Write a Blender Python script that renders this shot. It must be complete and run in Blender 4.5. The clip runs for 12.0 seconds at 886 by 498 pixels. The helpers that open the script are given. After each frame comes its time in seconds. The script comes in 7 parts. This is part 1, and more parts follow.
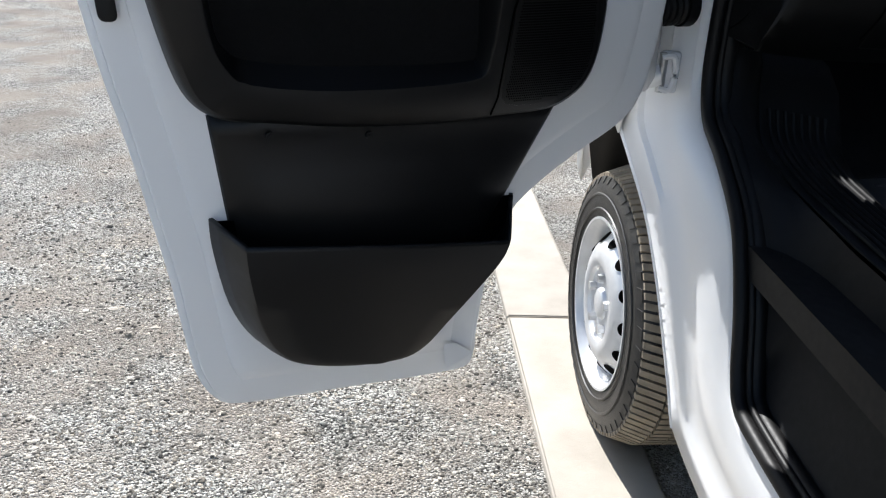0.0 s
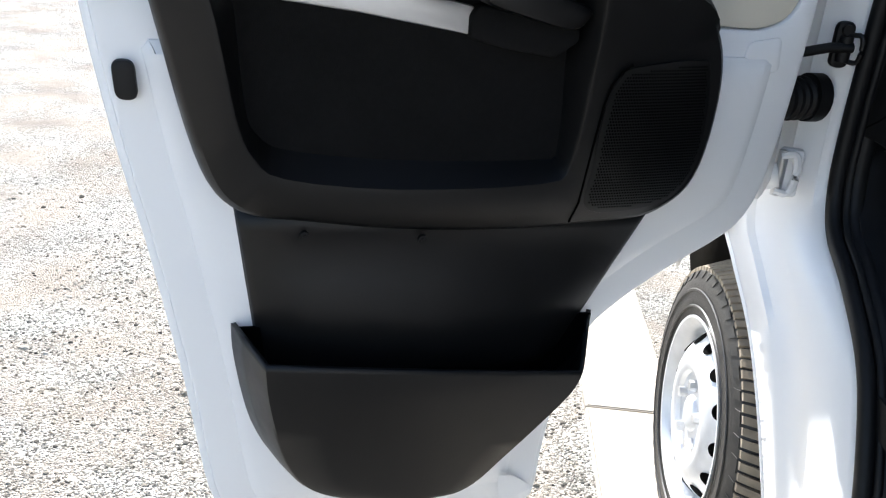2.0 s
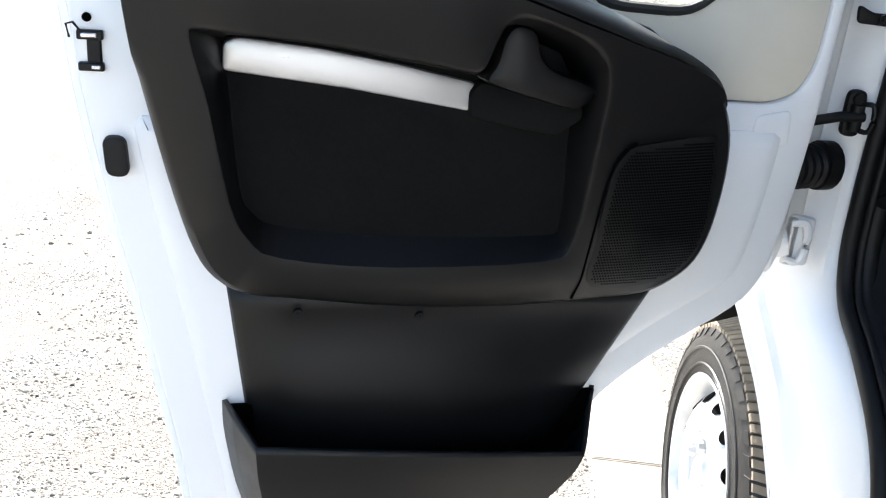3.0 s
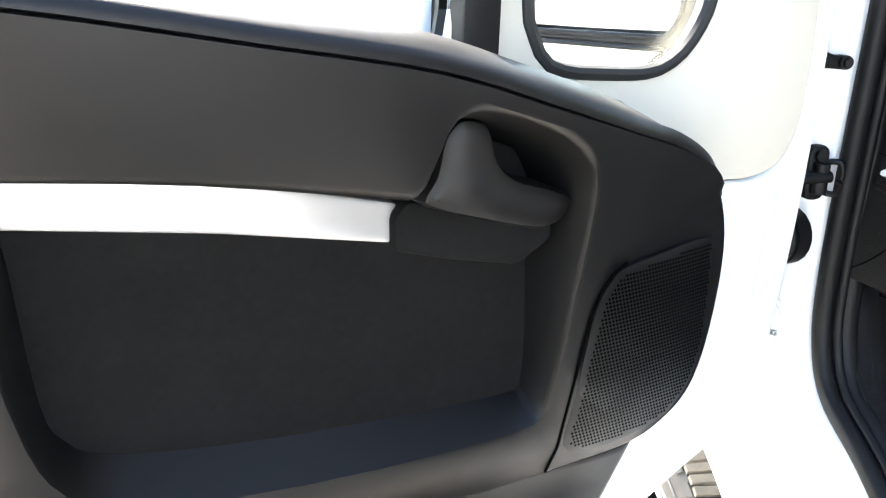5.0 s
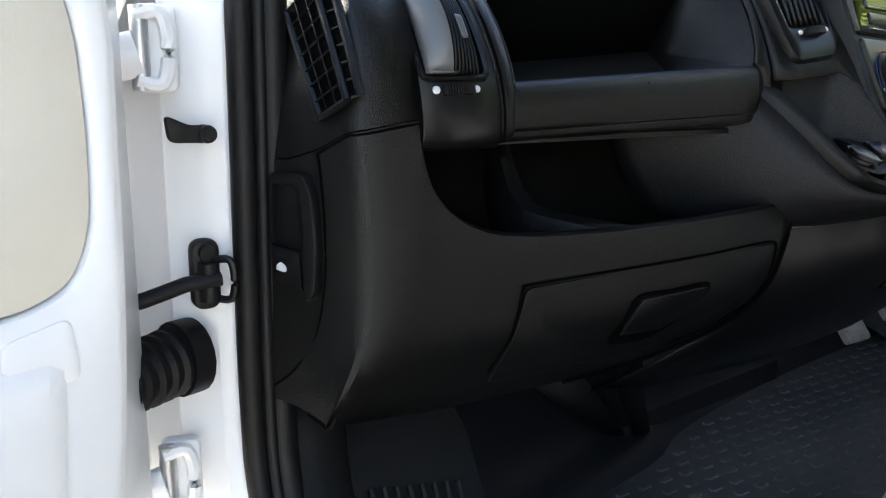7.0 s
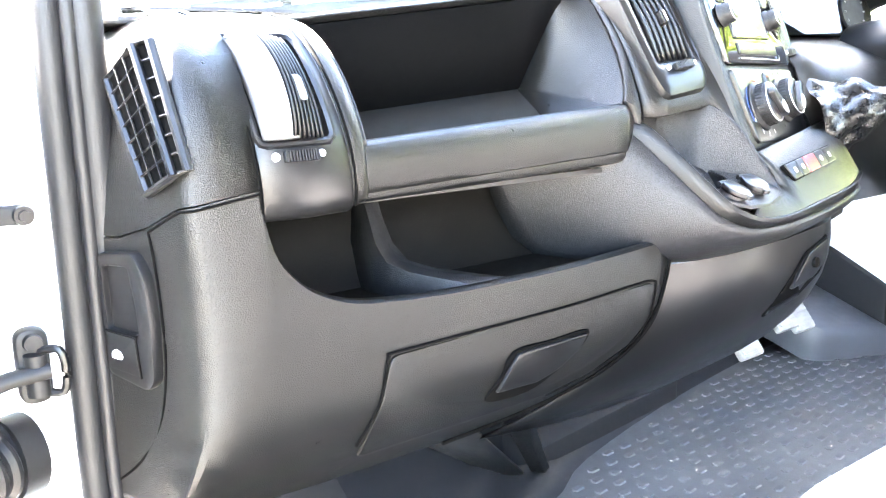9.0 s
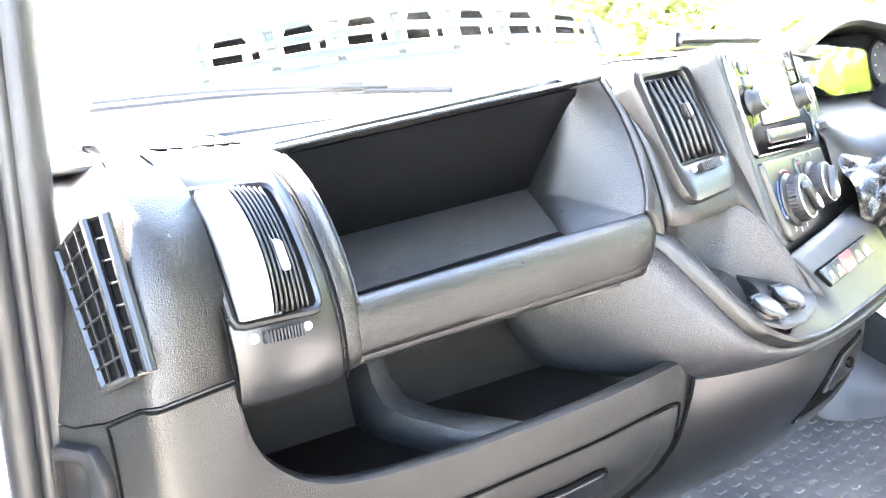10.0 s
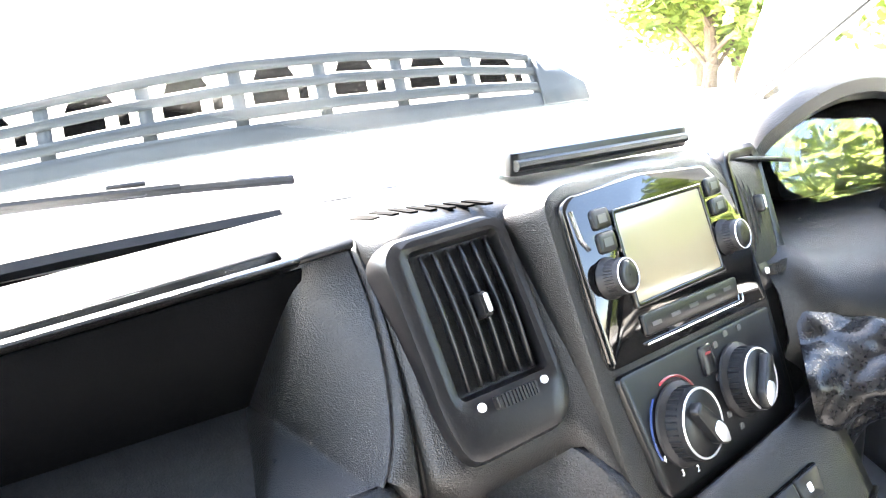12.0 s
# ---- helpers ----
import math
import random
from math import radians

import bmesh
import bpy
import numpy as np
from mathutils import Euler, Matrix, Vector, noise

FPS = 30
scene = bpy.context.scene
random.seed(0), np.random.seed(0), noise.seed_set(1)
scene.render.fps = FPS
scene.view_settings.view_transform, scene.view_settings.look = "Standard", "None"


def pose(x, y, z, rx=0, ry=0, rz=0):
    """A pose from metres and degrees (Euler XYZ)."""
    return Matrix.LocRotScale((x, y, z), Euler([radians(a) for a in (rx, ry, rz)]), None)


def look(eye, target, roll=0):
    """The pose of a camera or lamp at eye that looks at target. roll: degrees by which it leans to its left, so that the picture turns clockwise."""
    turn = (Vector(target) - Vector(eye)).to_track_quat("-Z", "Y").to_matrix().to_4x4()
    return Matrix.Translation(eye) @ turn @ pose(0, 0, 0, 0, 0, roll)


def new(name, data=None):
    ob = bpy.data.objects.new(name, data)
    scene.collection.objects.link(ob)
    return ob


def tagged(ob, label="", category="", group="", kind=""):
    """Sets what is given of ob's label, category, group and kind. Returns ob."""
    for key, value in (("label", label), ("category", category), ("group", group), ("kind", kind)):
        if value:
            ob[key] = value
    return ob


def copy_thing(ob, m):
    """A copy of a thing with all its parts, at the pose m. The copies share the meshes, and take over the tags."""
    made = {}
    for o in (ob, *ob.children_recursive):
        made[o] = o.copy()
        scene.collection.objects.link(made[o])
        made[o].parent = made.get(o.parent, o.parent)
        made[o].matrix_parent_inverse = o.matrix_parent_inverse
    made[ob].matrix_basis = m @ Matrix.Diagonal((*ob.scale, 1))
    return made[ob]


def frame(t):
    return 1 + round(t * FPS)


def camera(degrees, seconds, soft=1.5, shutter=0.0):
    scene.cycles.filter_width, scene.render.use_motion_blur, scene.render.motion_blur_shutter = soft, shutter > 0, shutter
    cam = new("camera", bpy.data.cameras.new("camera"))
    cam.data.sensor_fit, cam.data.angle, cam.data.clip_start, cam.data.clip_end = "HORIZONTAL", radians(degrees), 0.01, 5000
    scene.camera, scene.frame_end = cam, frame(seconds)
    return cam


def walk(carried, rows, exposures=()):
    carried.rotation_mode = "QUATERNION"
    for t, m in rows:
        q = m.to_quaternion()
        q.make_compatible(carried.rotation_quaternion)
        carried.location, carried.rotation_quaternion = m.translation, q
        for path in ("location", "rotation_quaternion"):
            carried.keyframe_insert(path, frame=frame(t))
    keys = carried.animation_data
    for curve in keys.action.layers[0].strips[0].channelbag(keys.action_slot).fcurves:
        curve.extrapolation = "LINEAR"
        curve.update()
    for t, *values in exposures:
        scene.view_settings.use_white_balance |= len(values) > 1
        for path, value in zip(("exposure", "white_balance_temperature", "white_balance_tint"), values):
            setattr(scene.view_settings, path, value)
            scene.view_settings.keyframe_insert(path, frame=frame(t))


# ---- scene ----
cam = camera(54.9, 12.0, soft=1.2)
PATH = [
    (0, (0.007, 0.015, 1.284), (0.147, 1.836, 0.469), 3.2),
    (0.5, (0.034, 0.125, 1.304), (0.116, 1.954, 0.499), 3.9),
    (1, (0.054, 0.186, 1.306), (0.078, 2.02, 0.509), 4.5),
    (1.5, (0.048, 0.216, 1.3), (0.015, 2.051, 0.505), 4.7),
    (2, (0.049, 0.217, 1.305), (-0.033, 2.072, 0.563), 4.7),
    (2.5, (0.053, 0.222, 1.324), (-0.047, 2.083, 0.6), 4.8),
    (3, (0.056, 0.261, 1.348), (-0.058, 2.137, 0.664), 5.0),
    (3.2, (0.05, 0.286, 1.352), (-0.065, 2.162, 0.67), 5.2),
    (4.8, (-0.048, 0.519, 1.355), (0.153, 2.424, 0.781), 2.3),
    (5, (-0.024, 0.562, 1.353), (0.237, 2.458, 0.773), 2.2),
    (5.5, (0.046, 0.668, 1.347), (0.466, 2.542, 0.787), 1.9),
    (6, (0.112, 0.705, 1.345), (0.709, 2.536, 0.808), 2.4),
    (6.5, (0.210, 0.702, 1.344), (1.076, 2.446, 0.885), 0.8),
    (7, (0.318, 0.716, 1.348), (1.336, 2.388, 0.938), 0.2),
    (7.5, (0.415, 0.704, 1.35), (1.449, 2.373, 0.97), -1.4),
    (7.7, (0.431, 0.699, 1.356), (1.465, 2.367, 0.972), -1.5),
    (9.3, (0.394, 0.751, 1.42), (1.575, 2.311, 1.006), -1.6),
    (9.5, (0.394, 0.77, 1.446), (1.575, 2.328, 1.022), -1.6),
    (10, (0.468, 0.819, 1.514), (1.623, 2.39, 1.069), -1.8),
    (10.5, (0.586, 0.874, 1.572), (1.639, 2.497, 1.065), -1.5),
    (11, (0.688, 0.936, 1.599), (1.705, 2.581, 1.087), -1.4),
    (11.5, (0.776, 0.974, 1.607), (1.775, 2.63, 1.096), -1.6),
    (12, (0.929, 0.944, 1.627), (1.879, 2.627, 1.113), -2.0),
]
EXPOSURES = [(0.0, 1.15, 6300, 10), (1.0, 1.3, 6300, 10), (1.7, 1.75, 6350, 10), (2.1, 2.1, 6400, 10), (2.5, 2.25, 6450, 10), (3.2, 2.75, 6550, 10), (4.8, 4.0, 6700, 10), (6.0, 3.9, 6750, 10), (6.6, 3.4, 6800, 10),
             (7.0, 3.35, 6850, 10), (7.7, 4.35, 6900, 10), (9.3, 7.6, 7150, 13), (10.0, 7.6, 7200, 13), (11.0, 7.0, 7150, 13), (12.0, 6.05, 7100, 13)]
walk(cam, [(t, look(eye, target, roll)) for t, eye, target, roll in PATH], EXPOSURES)

# ---- light: clear sky, sun high, ahead and to the left of the van ----
SUN = Vector((-0.26, 0.78, 0.76)).normalized()
world = bpy.data.worlds.new("sky")
scene.world = world
world.use_nodes = True
wn = world.node_tree.nodes
sky = wn.new("ShaderNodeTexSky")
sky.sky_type, sky.sun_disc = "NISHITA", False
sky.sun_elevation = math.asin(SUN.z)
sky.sun_rotation = math.atan2(SUN.x, SUN.y)
wn["Background"].inputs["Strength"].default_value = 0.078
world.node_tree.links.new(sky.outputs["Color"], wn["Background"].inputs["Color"])
sun = new("sun", bpy.data.lights.new("sun", "SUN"))
sun.data.energy, sun.data.angle, sun.data.color = 5.0, radians(0.6), (1.0, 0.97, 0.93)
sun.matrix_world = Matrix.Translation((-4, 4, 8)) @ SUN.to_track_quat("Z", "Y").to_matrix().to_4x4()


# ---- materials ----
def material(name, colour, rough=0.5, metal=0.0, spread=0.15, scale=8.0, grain=0.0, grain_scale=900.0, second=None,
             coat=0.0, spec=0.5, wear=0.0, voronoi=False):
    """Principled surface with blotches at one scale, fine grain as bump at another and uneven gloss."""
    m = bpy.data.materials.new(name)
    m.use_nodes = True
    n, l = m.node_tree.nodes, m.node_tree.links
    b = n["Principled BSDF"]
    b.inputs["Metallic"].default_value = metal
    b.inputs["Specular IOR Level"].default_value = spec
    b.inputs["Coat Weight"].default_value = coat
    b.inputs["Coat Roughness"].default_value = 0.06
    co = n.new("ShaderNodeTexCoord").outputs["Object"]
    big = n.new("ShaderNodeTexNoise")
    big.inputs["Scale"].default_value, big.inputs["Detail"].default_value = scale, 6
    l.new(co, big.inputs["Vector"])
    ramp = n.new("ShaderNodeValToRGB")
    c2 = second or tuple(c * (1 - spread) for c in colour)
    c1 = colour if second else tuple(min(1, c * (1 + spread)) for c in colour)
    ramp.color_ramp.elements[0].position, ramp.color_ramp.elements[1].position = 0.32, 0.68
    ramp.color_ramp.elements[0].color, ramp.color_ramp.elements[1].color = (*c2, 1), (*c1, 1)
    l.new(big.outputs["Fac"], ramp.inputs["Fac"])
    l.new(ramp.outputs["Color"], b.inputs["Base Color"])
    small = n.new("ShaderNodeTexNoise")
    small.inputs["Scale"].default_value, small.inputs["Detail"].default_value = scale * 9, 4
    l.new(co, small.inputs["Vector"])
    rng = n.new("ShaderNodeMapRange")
    rng.inputs["To Min"].default_value, rng.inputs["To Max"].default_value = max(0.02, rough * 0.82), min(1, rough * 1.18)
    l.new(small.outputs["Fac"], rng.inputs["Value"])
    l.new(rng.outputs["Result"], b.inputs["Roughness"])
    if grain:
        if voronoi:
            fine = n.new("ShaderNodeTexVoronoi")
            fine.inputs["Scale"].default_value = grain_scale
            out = fine.outputs["Distance"]
        else:
            fine = n.new("ShaderNodeTexNoise")
            fine.inputs["Scale"].default_value, fine.inputs["Detail"].default_value = grain_scale, 3
            out = fine.outputs["Fac"]
        l.new(co, fine.inputs["Vector"])
        bump = n.new("ShaderNodeBump")
        bump.inputs["Strength"].default_value, bump.inputs["Distance"].default_value = grain, 0.001
        l.new(out, bump.inputs["Height"])
        l.new(bump.outputs["Normal"], b.inputs["Normal"])
    return m


def gravel_material():
    """Crushed stone: pale chips between darker fines, warm dusty patches, one chip a Voronoi cell."""
    m = bpy.data.materials.new("gravel")
    m.use_nodes = True
    n, l = m.node_tree.nodes, m.node_tree.links
    b = n["Principled BSDF"]
    b.inputs["Roughness"].default_value = 0.95
    b.inputs["Specular IOR Level"].default_value = 0.2
    co = n.new("ShaderNodeTexCoord").outputs["Object"]
    cell = n.new("ShaderNodeTexVoronoi")
    cell.inputs["Scale"].default_value = 170
    fine = n.new("ShaderNodeTexVoronoi")
    fine.inputs["Scale"].default_value = 320
    patch = n.new("ShaderNodeTexNoise")
    patch.inputs["Scale"].default_value, patch.inputs["Detail"].default_value = 3.0, 9
    for t in (cell, fine, patch):
        l.new(co, t.inputs["Vector"])
    sep = n.new("ShaderNodeSeparateColor")
    l.new(cell.outputs["Color"], sep.inputs["Color"])
    chips = n.new("ShaderNodeValToRGB")
    e = chips.color_ramp.elements
    e[0].position, e[0].color = 0.0, (0.05, 0.049, 0.046, 1)
    e[1].position, e[1].color = 1.0, (0.76, 0.745, 0.69, 1)
    mid = e.new(0.5)
    mid.color = (0.36, 0.35, 0.32, 1)
    l.new(sep.outputs["Red"], chips.inputs["Fac"])
    dust = n.new("ShaderNodeValToRGB")
    dust.color_ramp.elements[0].position, dust.color_ramp.elements[1].position = 0.40, 0.62
    dust.color_ramp.elements[0].color, dust.color_ramp.elements[1].color = (0, 0, 0, 1), (0.85, 0.85, 0.85, 1)
    l.new(patch.outputs["Fac"], dust.inputs["Fac"])
    mix = n.new("ShaderNodeMix")
    mix.data_type = "RGBA"
    l.new(dust.outputs["Color"], mix.inputs["Factor"])
    l.new(chips.outputs["Color"], mix.inputs[6])
    mix.inputs[7].default_value = (0.37, 0.325, 0.275, 1)
    damp = n.new("ShaderNodeTexNoise")
    damp.inputs["Scale"].default_value, damp.inputs["Detail"].default_value = 2.4, 10
    l.new(co, damp.inputs["Vector"])
    shade = n.new("ShaderNodeMapRange")
    shade.inputs["From Min"].default_value, shade.inputs["From Max"].default_value = 0.36, 0.58
    shade.inputs["To Min"].default_value, shade.inputs["To Max"].default_value = 0.84, 1.12
    l.new(damp.outputs["Fac"], shade.inputs["Value"])
    tone = n.new("ShaderNodeMix")
    tone.data_type, tone.blend_type = "RGBA", "MULTIPLY"
    tone.inputs["Factor"].default_value = 1.0
    l.new(mix.outputs[2], tone.inputs[6])
    l.new(shade.outputs["Result"], tone.inputs[7])
    l.new(tone.outputs[2], b.inputs["Base Color"])
    add = n.new("ShaderNodeMath")
    add.operation = "ADD"
    l.new(cell.outputs["Distance"], add.inputs[0])
    half = n.new("ShaderNodeMath")
    half.operation = "MULTIPLY"
    half.inputs[1].default_value = 0.45
    l.new(fine.outputs["Distance"], half.inputs[0])
    l.new(half.outputs[0], add.inputs[1])
    bump = n.new("ShaderNodeBump")
    bump.invert = True
    bump.inputs["Strength"].default_value, bump.inputs["Distance"].default_value = 1.0, 0.02
    l.new(add.outputs[0], bump.inputs["Height"])
    l.new(bump.outputs["Normal"], b.inputs["Normal"])
    return m


def glass_material(name, tint=(0.96, 0.98, 0.97), gloss=0.08):
    m = bpy.data.materials.new(name)
    m.use_nodes = True
    n, l = m.node_tree.nodes, m.node_tree.links
    n.remove(n["Principled BSDF"])
    clear, shine, mix = n.new("ShaderNodeBsdfTransparent"), n.new("ShaderNodeBsdfGlossy"), n.new("ShaderNodeMixShader")
    clear.inputs["Color"].default_value = (*tint, 1)
    shine.inputs["Roughness"].default_value = 0.01
    facing = n.new("ShaderNodeLayerWeight")
    facing.inputs["Blend"].default_value = 0.5
    power, rng = n.new("ShaderNodeMath"), n.new("ShaderNodeMapRange")
    power.operation, power.inputs[1].default_value = "POWER", 5.0
    rng.inputs["To Min"].default_value, rng.inputs["To Max"].default_value = gloss * 0.6, 0.8
    l.new(facing.outputs["Facing"], power.inputs[0])
    l.new(power.outputs[0], rng.inputs["Value"])
    l.new(rng.outputs["Result"], mix.inputs["Fac"])
    l.new(clear.outputs["BSDF"], mix.inputs[1])
    l.new(shine.outputs["BSDF"], mix.inputs[2])
    l.new(mix.outputs["Shader"], n["Material Output"].inputs["Surface"])
    return m


WHITE = material("white_paint", (0.77, 0.78, 0.79), 0.30, spread=0.004, scale=1.2, coat=0.3)
# grey stands in for sky and door reflected by the black vent barrel
BARREL = material("barrel_sheen_grey", (0.075, 0.078, 0.082), 0.3, spread=0.05)
DASH = material("grained_dash_plastic", (0.0038, 0.0038, 0.0037), 0.30, spec=0.24, spread=0.22, scale=9, grain=0.36, grain_scale=950, voronoi=True)
DASH_DARK = material("smooth_dark_plastic", (0.0036, 0.0036, 0.0039), 0.31, spec=0.23, spread=0.15, scale=9, grain=0.10, grain_scale=900)
DOOR_PLASTIC = material("door_trim_plastic", (0.0042, 0.0042, 0.0045), 0.42, spec=0.27, spread=0.2, scale=5, grain=0.10, grain_scale=1200)
CONSOLE = material("speckled_console_plastic", (0.016, 0.016, 0.0175), 0.36, spec=0.26, second=(0.0004, 0.0004, 0.0006), scale=480, grain=0.9, grain_scale=750)
FABRIC = material("black_woven_insert", (0.004, 0.004, 0.0042), 0.85, spec=0.15, spread=0.2, scale=20, grain=0.4, grain_scale=1500)
SEAT = material("grey_seat_fabric", (0.16, 0.16, 0.165), 0.9, spread=0.2, scale=90, grain=0.6, grain_scale=1300)
SEAT_RED = material("red_thread", (0.45, 0.08, 0.08), 0.9)
# black put in for the shade inside holes; also draws dark joints
PIT = material("hole_shade_and_joints", (0.0008, 0.0008, 0.0008), 0.9, spec=0.03)
SILVER = material("silver_trim", (0.5, 0.5, 0.5), 0.3, metal=0.7, spread=0.05, scale=5, grain=0.05)
CHROME = material("bright_chrome", (0.8, 0.8, 0.8), 0.12, metal=1.0)
STEEL = material("zinc_steel", (0.55, 0.56, 0.57), 0.35, metal=0.8, spread=0.15, scale=40)
RUBBER = material("black_rubber", (0.0042, 0.0042, 0.0046), 0.5, spec=0.24, spread=0.2, scale=20, grain=0.15, grain_scale=600)
CREAM = material("cream_panel_plastic", (0.60, 0.57, 0.49), 0.6, spread=0.05, scale=6, grain=0.1)
TYRE = material("dusty_tyre_rubber", (0.013, 0.013, 0.013), 0.45, second=(0.030, 0.028, 0.025), scale=30, grain=0.4, grain_scale=500)
TREAD = material("brown_dusty_tread", (0.33, 0.275, 0.20), 0.9, second=(0.21, 0.175, 0.13), scale=26, grain=0.5, grain_scale=500)
WHEEL = material("silver_wheel_paint", (0.62, 0.63, 0.64), 0.32, metal=0.35, spread=0.08, scale=20)
CONCRETE = material("pale_concrete", (0.34, 0.31, 0.265), 0.9, second=(0.275, 0.25, 0.212), scale=7, grain=0.7, grain_scale=300)
GRAVEL = gravel_material()
STONE = material("pale_stone", (0.56, 0.54, 0.5), 0.9, second=(0.30, 0.28, 0.26), scale=30, grain=0.5, grain_scale=300)
MAT = material("ribbed_floor_rubber", (0.045, 0.046, 0.048), 0.5, second=(0.065, 0.064, 0.063), scale=5, spec=0.3, grain=0.25, grain_scale=500)
FOOTWELL = material("footwell_lining", (0.006, 0.0062, 0.007), 0.6, spec=0.2, spread=0.2, scale=10, grain=0.3, grain_scale=600)
GLOSS = material("piano_black", (0.003, 0.003, 0.003), 0.045, spread=0.0, spec=0.32)
DIAL = material("blue_grey_dial", (0.0022, 0.0024, 0.0034), 0.7, spec=0.1)
# screen is off; the cream base colour imitates light reflected on it
SCREEN = material("cream_glare_screen", (0.17, 0.152, 0.10), 0.16, spread=0.05)
STONE_PAD = material("worn_pedal_rubber", (0.30, 0.28, 0.25), 0.8, spread=0.2, scale=30)
LEATHER = material("black_leather", (0.0030, 0.0030, 0.0032), 0.28, spec=0.22, spread=0.2, scale=30, grain=0.3, grain_scale=350)
MARK = material("white_print", (0.55, 0.55, 0.55), 0.5)
GREYMARK = material("grey_print", (0.035, 0.035, 0.035), 0.5)
RED = material("red_button", (0.20, 0.010, 0.014), 0.35)
BLUE = material("blue_print", (0.006, 0.022, 0.085), 0.5)
COWL = material("weathered_grille_plastic", (0.018, 0.0225, 0.025), 0.6, spec=0.25, spread=0.15, scale=10, grain=0.3)
# matt black with the shelf's shade put into it; the dial housing shares it
SHADED_LINING = material("matt_shaded_lining", (0.0008, 0.0008, 0.0009), 0.8, spec=0.03, spread=0.2, scale=12, grain=0.3, grain_scale=700)
SHELF_MAT = material("rubber_shelf_mat", (0.0085, 0.0083, 0.0078), 0.8, spec=0.15, second=(0.0050, 0.0049, 0.0046), scale=160, grain=0.6, grain_scale=600)
# bin plastic with the recess's shade mixed into its colour
BIN_LINING = material("shade_darkened_bin_plastic", (0.0042, 0.0039, 0.0034), 0.6, spec=0.08, second=(0.0012, 0.0011, 0.0010), scale=14, grain=0.3, grain_scale=700)
PAINTED = material("pale_floor_paint", (0.05, 0.053, 0.06), 0.5, spread=0.15, scale=8)
GLASS = glass_material("clear_glass")
MIRROR = material("mirror_silver", (0.86, 0.89, 0.88), 0.01, metal=1.0, spread=0.0)
LEAF = material("leaf_green", (0.34, 0.40, 0.09), 0.6, second=(0.16, 0.23, 0.05), scale=3)
BARK = material("brown_bark", (0.14, 0.10, 0.07), 0.9, spread=0.3, scale=12, grain=0.8, grain_scale=60)
HEADLINING = material("grey_headlining", (0.22, 0.22, 0.22), 0.9, spread=0.05, scale=20, grain=0.3)
TINT = material("dark_window", (0.03, 0.04, 0.045), 0.06, spread=0.1, scale=2)


# ---- mesh helpers ----
def mesh_of(name, bm, mats, smooth=35.0):
    bmesh.ops.recalc_face_normals(bm, faces=bm.faces)
    me = bpy.data.meshes.new(name)
    bm.to_mesh(me)
    bm.free()
    for m in mats if isinstance(mats, (list, tuple)) else [mats]:
        me.materials.append(m)
    if smooth:
        for p in me.polygons:
            p.use_smooth = True
        me.set_sharp_from_angle(angle=radians(smooth))
    return me


def part(name, bm, mats, parent=None, label="", smooth=35.0, bevel=0.0, seg=2, m=None):
    """One mesh object, under a thing or a part."""
    ob = new(name, mesh_of(name, bm, mats, smooth))
    if parent:
        ob.parent = parent
    if m is not None:
        ob.matrix_basis = m
    if bevel:
        b = ob.modifiers.new("edge", "BEVEL")
        b.width, b.segments, b.limit_method, b.angle_limit = bevel, seg, "ANGLE", radians(40)
        b.harden_normals = False
    if label:
        tagged(ob, label)
    return ob


def thing(name, label, category, m=None, kind="", group=""):
    e = new(name)
    e.empty_display_size = 0.05
    if m is not None:
        e.matrix_basis = m
    return tagged(e, label, category, group, kind)


def smooth_line(pts, n=6, closed=False):
    """Catmull-Rom through the points, n steps a span."""
    p = [Vector(q) for q in pts]
    out, k = [], len(p)
    for i in range(k if closed else k - 1):
        if closed:
            a, b, c, d = p[i - 1], p[i], p[(i + 1) % k], p[(i + 2) % k]
        else:
            a, b, c, d = p[max(i - 1, 0)], p[i], p[i + 1], p[min(i + 2, k - 1)]
        for j in range(n):
            t = j / n
            out.append(0.5 * (2 * b + (c - a) * t + (2 * a - 5 * b + 4 * c - d) * t * t + (3 * b - a - 3 * c + d) * t ** 3))
    if not closed:
        out.append(p[-1].copy())
    return out


def rounded(pts, r, n=4):
    """A closed 2D outline with its corners rounded."""
    p = [Vector(q) for q in pts]
    out = []
    for i, b in enumerate(p):
        u, v = p[i - 1] - b, p[(i + 1) % len(p)] - b
        k = min(r, u.length * 0.45, v.length * 0.45)
        s, e = b + u.normalized() * k, b + v.normalized() * k
        for j in range(n + 1):
            t = j / n
            out.append((1 - t) ** 2 * s + 2 * t * (1 - t) * b + t * t * e)
    return out


def resample(pts, n, closed=True):
    p = [Vector(q) for q in pts] + ([Vector(pts[0])] if closed else [])
    run = [0.0]
    for a, b in zip(p, p[1:]):
        run.append(run[-1] + (b - a).length)
    out, i = [], 0
    for k in range(n):
        s = run[-1] * k / (n if closed else n - 1)
        while i < len(p) - 2 and run[i + 1] < s:
            i += 1
        t = (s - run[i]) / max(1e-9, run[i + 1] - run[i])
        out.append(p[i].lerp(p[i + 1], min(1, t)))
    return out


def inset(pts, d):
    """A closed 2D outline moved inwards by d."""
    p = [Vector(q) for q in pts]
    area = sum(a.x * b.y - b.x * a.y for a, b in zip(p, p[1:] + p[:1]))
    s = 1 if area > 0 else -1
    out = []
    for i, b in enumerate(p):
        t = (p[(i + 1) % len(p)] - p[i - 1]).normalized()
        out.append(b + Vector((-t.y, t.x)) * d * s)
    return out


